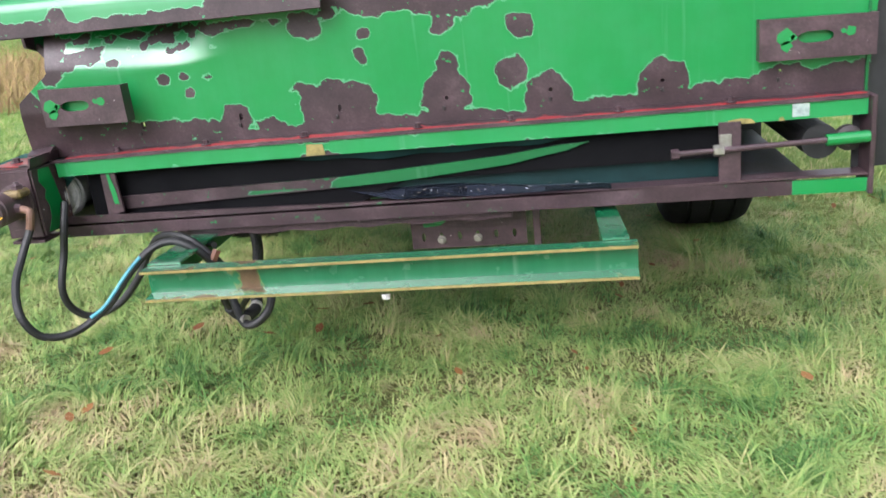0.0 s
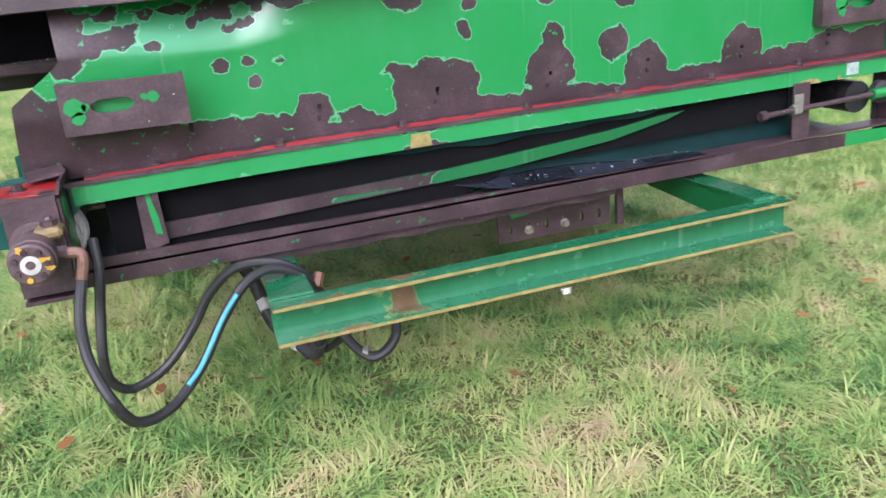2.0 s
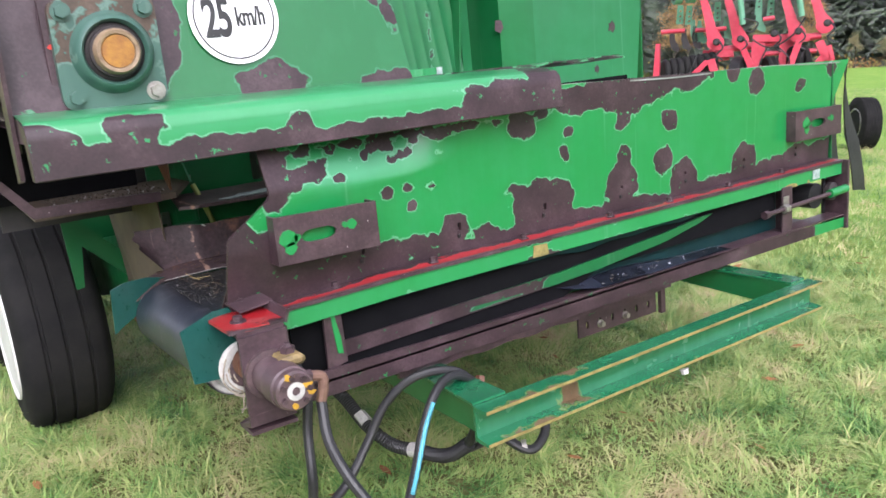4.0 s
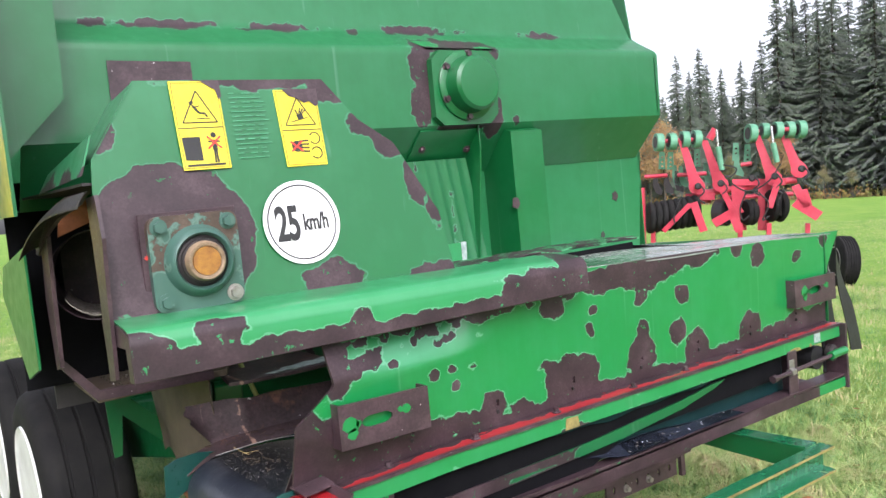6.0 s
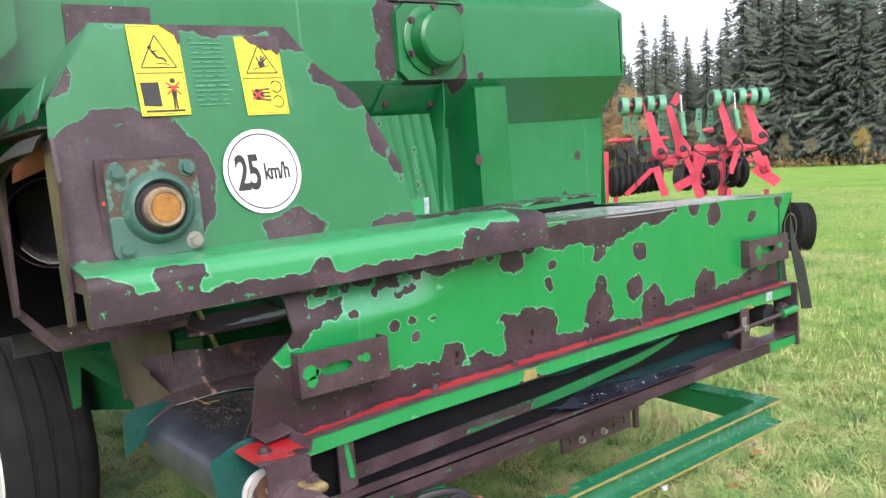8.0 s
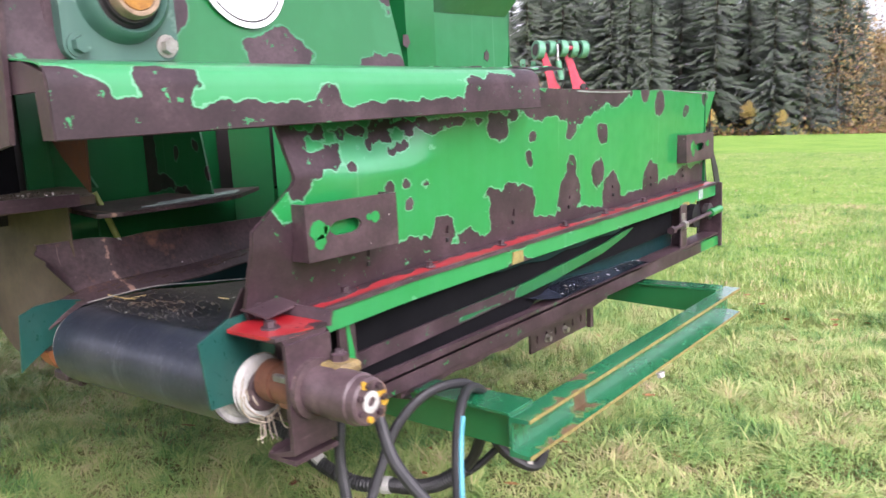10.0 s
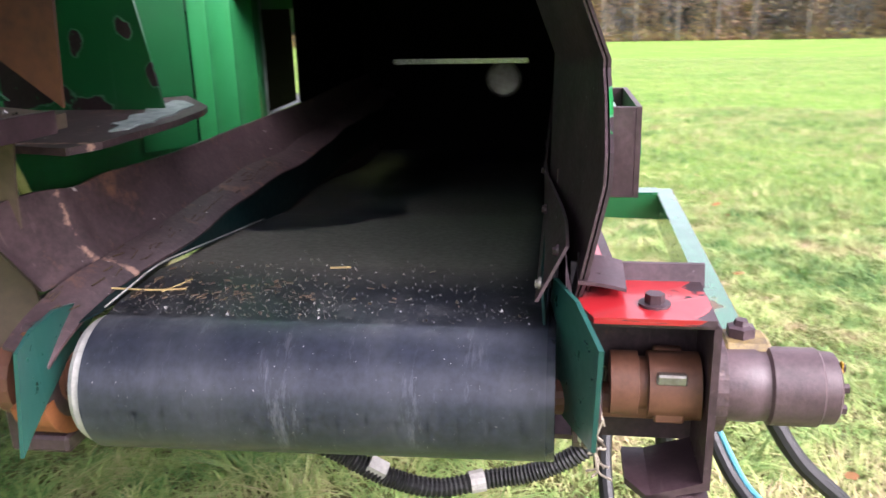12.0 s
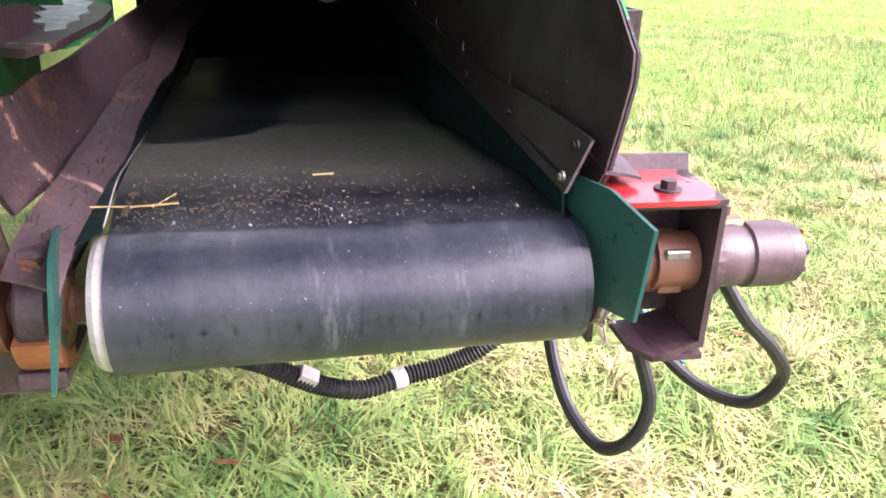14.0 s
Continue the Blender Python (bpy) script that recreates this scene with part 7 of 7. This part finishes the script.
def woods():
    rng = random.Random(11)
    conifers = [spruce("spruce", 19, 3.9, 1), spruce("spruce", 22, 4.6, 2), spruce("spruce", 17, 3.2, 3)]
    yellow = broadleaf("birch", 10, 2.6, 4, birch_leaf, "yellow autumn birch before dark spruces")
    russet = broadleaf("rowan", 9, 2.4, 5, rust_leaf, "russet autumn broadleaf tree at the wood's edge")
    olive = broadleaf("aspen", 11, 2.8, 6, scrub_leaf, "olive and yellow broadleaf tree at the wood's edge")
    first = {id(t): True for t in conifers + [yellow, russet, olive]}

    def plant(tree, m):
        if first.pop(id(tree), None):
            tree.matrix_world = m
        else:
            copy_thing(tree, m)
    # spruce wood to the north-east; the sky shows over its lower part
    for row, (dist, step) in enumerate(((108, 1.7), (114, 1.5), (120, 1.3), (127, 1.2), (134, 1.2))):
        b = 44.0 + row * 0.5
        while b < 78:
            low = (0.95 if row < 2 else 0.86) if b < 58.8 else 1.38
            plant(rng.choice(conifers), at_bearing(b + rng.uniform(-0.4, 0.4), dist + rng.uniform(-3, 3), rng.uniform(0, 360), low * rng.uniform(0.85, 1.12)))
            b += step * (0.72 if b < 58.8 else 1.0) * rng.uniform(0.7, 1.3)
    b = 44.0
    while b < 60:
        plant(rng.choice([olive, russet, olive, conifers[2]]), at_bearing(b, 128 + rng.uniform(-4, 6), rng.uniform(0, 360), rng.uniform(0.75, 1.0)))
        b += rng.uniform(0.7, 1.3)
    for b, t, s in ((51.1, russet, 1.38), (50.2, russet, 1.1), (58.5, russet, 1.15), (55.4, olive, 0.7), (65.5, yellow, 0.42), (67.0, yellow, 0.50), (70.5, yellow, 0.8), (73.0, yellow, 0.95), (61.0, olive, 0.45), (62.6, olive, 0.4), (68.4, olive, 0.45), (75.0, yellow, 0.7)):
        plant(t, at_bearing(b, 102, rng.uniform(0, 360), s))
    # mixed autumn wood to the east
    for dist, step in ((112, 1.7), (119, 1.5), (128, 1.4), (138, 1.4)):
        b = 78.0
        while b < 134:
            t = rng.choice([conifers[0], russet, yellow, russet, olive, olive, olive, conifers[2]])
            big = 1.15 if t in conifers else 1.9
            plant(t, at_bearing(b + rng.uniform(-0.6, 0.6), dist + rng.uniform(-3, 3), rng.uniform(0, 360), big * rng.uniform(0.8, 1.15)))
            b += step * rng.uniform(0.7, 1.3)
    # the rest of the ring, plainly planted
    b = 136.0
    while b < 402:
        # unseen trees behind the camera stand nearer, to darken what the paint mirrors
        behind = 150 < b < 290
        if not 290 < b < 345:
            plant(rng.choice([*conifers, olive]), at_bearing(b, (80 if behind else 120) + rng.uniform(-4, 4), rng.uniform(0, 360), rng.uniform(0.8, 1.1)))
        b += 3.2 if behind else 5.0
    for b in (314, 317, 319.5, 322, 324, 326.5, 329, 331, 334):
        plant(rng.choice([olive, russet]), at_bearing(b, 26 + rng.uniform(-3, 3), rng.uniform(0, 360), 0.55))


woods()


def undergrowth():
    """Low brush along the wood's foot."""
    rng = random.Random(21)
    bm = bmesh.new()
    for _ in range(16000):
        a, r = radians(rng.uniform(44, 134)), rng.uniform(103, 112)
        s = rng.uniform(0.08, 0.26)
        c = Vector((r * math.sin(a), r * math.cos(a), abs(rng.gauss(0, 0.7))))
        q = Euler((rng.uniform(0, 6.28), rng.uniform(0, 6.28), 0)).to_quaternion()
        bm.faces.new([bm.verts.new(c + q @ Vector(p) * s) for p in ((-1, 0, 0), (0, 0.6, 0), (1, 0, 0), (0, -0.6, 0))])
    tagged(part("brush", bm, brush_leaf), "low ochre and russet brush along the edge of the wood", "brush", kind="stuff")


undergrowth()


def thicket():
    """Close young growth that fills the wood's edge to the east."""
    rng = random.Random(22)
    bm = bmesh.new()
    for _ in range(130000):
        a, r = radians(rng.uniform(76, 134)), rng.uniform(104, 122)
        s = rng.uniform(0.10, 0.24)
        c = Vector((r * math.sin(a), r * math.cos(a), abs(rng.gauss(0, 7.0))))
        q = Euler((rng.uniform(0, 6.28), rng.uniform(0, 6.28), 0)).to_quaternion()
        bm.faces.new([bm.verts.new(c + q @ Vector(p) * s) for p in ((-1, 0, 0), (0, 0.6, 0), (1, 0, 0), (0, -0.6, 0))])
    tagged(part("thicket", bm, hazed_scrub), "grey-brown young growth filling the wood's edge, paled by haze in its colour", "thicket", kind="stuff")


thicket()


def stems():
    """Slim pale trunks at the wood's edge, past counting."""
    rng = random.Random(23)
    bm = bmesh.new()
    for _ in range(60):
        a, r = radians(rng.uniform(77, 133)), rng.uniform(104, 110)
        x, y, h = r * math.sin(a), r * math.cos(a), rng.uniform(7, 15)
        rod((x, y, -0.2), (x + rng.uniform(-0.6, 0.6), y, h), rng.uniform(0.06, 0.14), 6, 0.03, bm)
    tagged(part("stems", bm, stem_bark), "slim pale grey trunks along the wood's edge", "trunks", kind="stuff")


stems()


# ---- support wheel beyond the conveyor, in the grass ----
support = tagged(new("support_wheel"), "black ribbed implement tyre on a dull rim, standing in the grass", "wheel")
support.matrix_world = pose(11.04, 4.70, 0.35)
tread = [(-0.12, 0.20), (-0.135, 0.26), (-0.125, 0.32), (-0.105, 0.350)]
for k in range(6):
    x = -0.090 + k * 0.036
    tread += [(x - 0.012, 0.368), (x + 0.012, 0.370), (x + 0.014, 0.356), (x + 0.021, 0.356)]
tread += [(0.125, 0.32), (0.135, 0.26), (0.12, 0.20)]
part("tyre", lathe((0, 0, 0), (-0.80, 0.60, 0.05), tread, 48), tyre_mat, support, "black tyre with ribbed tread")
part("rim", lathe((0, 0, 0), (-0.80, 0.60, 0.05), [(-0.12, 0.205), (-0.10, 0.19), (0.02, 0.17), (0.02, 0.05), (0.06, 0.045), (0.06, 0.001)], 32), hydraulic, support, "dull brown rim")
part("rim_flange", lathe((0, 0, 0), (-0.80, 0.60, 0.05), [(0.02, 0.17), (0.10, 0.19), (0.125, 0.215), (0.130, 0.205), (0.105, 0.18), (0.02, 0.16)], 32), zinc, support)


# ---- litter on the belt ----
def crumb_material():
    m, n, l, p = tree_of("soil_crumbs_and_chaff")
    g = n.new("ShaderNodeNewGeometry")
    l.new(ramp_of(n, l, g.outputs["Random Per Island"], [(0.0, (0.030, 0.025, 0.020)), (0.60, (0.075, 0.064, 0.050)), (0.86, (0.15, 0.13, 0.10)), (0.93, (0.50, 0.50, 0.50))]), p.inputs["Base Color"])
    p.inputs["Roughness"].default_value = 0.9
    return m


crumb_mat = crumb_material()


def litter():
    rng = random.Random(5)
    bm = bmesh.new()
    for _ in range(1300):
        u = 0.15 + abs(rng.gauss(0, 0.10))
        v = rng.uniform(0.02, 0.53) if rng.random() < 0.45 else rng.uniform(0.25, 0.53)
        s = rng.uniform(0.0006, 0.0013) * (2.4 if rng.random() < 0.06 else 1)
        c = Vector((u, v, RW + RR + 0.003 + s * 0.4 - 0.115 * min(1, max(0, (u - 0.33) / 0.75))))
        q = Euler((rng.uniform(0, 6.28), rng.uniform(0, 6.28), rng.uniform(0, 6.28))).to_quaternion()
        vs = [bm.verts.new(c + q @ Vector(p) * s) for p in ((1, 0, 0), (-0.6, 0.9, 0), (-0.6, -0.9, 0), (0, 0, 0.9))]
        for f in ((0, 1, 2), (0, 1, 3), (1, 2, 3), (0, 2, 3)):
            bm.faces.new([vs[k] for k in f])
    for _ in range(260):
        u, v = rng.uniform(-0.05, 0.24), rng.uniform(0.61, 0.86)
        s = rng.uniform(0.0012, 0.0045)
        c = Vector((u, v, 1.0045 + s * 0.3))
        q = Euler((rng.uniform(0, 6.28), rng.uniform(0, 6.28), rng.uniform(0, 6.28))).to_quaternion()
        vs = [bm.verts.new(c + q @ Vector(p) * s) for p in ((1, 0, 0), (-0.6, 0.9, 0), (-0.6, -0.9, 0), (0, 0, 0.9))]
        for f in ((0, 1, 2), (0, 1, 3), (1, 2, 3), (0, 2, 3)):
            bm.faces.new([vs[k] for k in f])
    for _ in range(44):
        u, k = rng.uniform(1.2, 1.72), rng.uniform(0.1, 0.9)
        s = rng.uniform(0.0015, 0.005)
        c = Vector((u, -0.060 + 0.035 * k, 0.622 + 0.014 * k + s * 0.6))
        q = Euler((rng.uniform(-0.4, 0.4), rng.uniform(-0.4, 0.4), rng.uniform(0, 6.28))).to_quaternion()
        vs = [bm.verts.new(c + q @ Vector(p) * s) for p in ((1.6, 0, 0), (-0.9, 0.7, 0), (-0.9, -0.7, 0), (0, 0, 0.5))]
        for f in ((0, 1, 2), (0, 1, 3), (1, 2, 3), (0, 2, 3)):
            bm.faces.new([vs[k2] for k2 in f])
    ob = tagged(part("soil_crumbs", bm, crumb_mat), "dry soil crumbs and chaff on the belt and ledge", "soil", kind="stuff")
    ob.matrix_world = harvester.matrix_world
    top = RW + RR + 0.004
    for pts, r in ((((0.225, 0.562, top + 0.002), (0.228, 0.51, top), (0.230, 0.462, top + 0.002)), 0.0014), (((0.222, 0.492, top), (0.262, 0.468, top + 0.004)), 0.0008), (((0.332, 0.300, top), (0.336, 0.272, top)), 0.0016)):
        st = tagged(part("straw", hose(pts, r, 6, 4), straw_mat), "dry yellow straw lying on the belt", "straw", "straws on the belt")
        st.matrix_world = harvester.matrix_world


    # rotted stalks and leaf scraps, matted on one side
    mulch = bmesh.new()
    for _ in range(130):
        u, v, a, ln = 0.20 + abs(rng.gauss(0, 0.06)), min(0.52, max(0.06, rng.gauss(0.39, 0.10))), rng.uniform(0, 6.28), rng.uniform(0.003, 0.011)
        r = rng.uniform(0.0005, 0.0014)
        d = Vector((math.cos(a), math.sin(a), rng.uniform(-0.1, 0.15))) * ln
        c = Vector((u, v, RW + RR + 0.0045))
        rod(c - d / 2, c + d / 2, r, 5, bm=mulch)
    for _ in range(60):
        u, k, a, ln = rng.uniform(0.14, 0.95), rng.uniform(0.15, 0.95), rng.gauss(0, 0.6), rng.uniform(0.006, 0.03)
        c = Vector(wall_ledge((u - 0.085) / 2.25, k)) + Vector((0, 0, 0.0025))
        d = Vector((math.cos(a), math.sin(a) * 0.4, rng.uniform(-0.05, 0.25))) * ln
        rod(c - d / 2, c + d / 2, rng.uniform(0.0005, 0.0012), 5, bm=mulch)
    ob = tagged(part("chaff", mulch, mulch_mat), "matted brown stalks and leaf scraps on the belt", "chaff", kind="stuff")
    ob.matrix_world = harvester.matrix_world


litter()
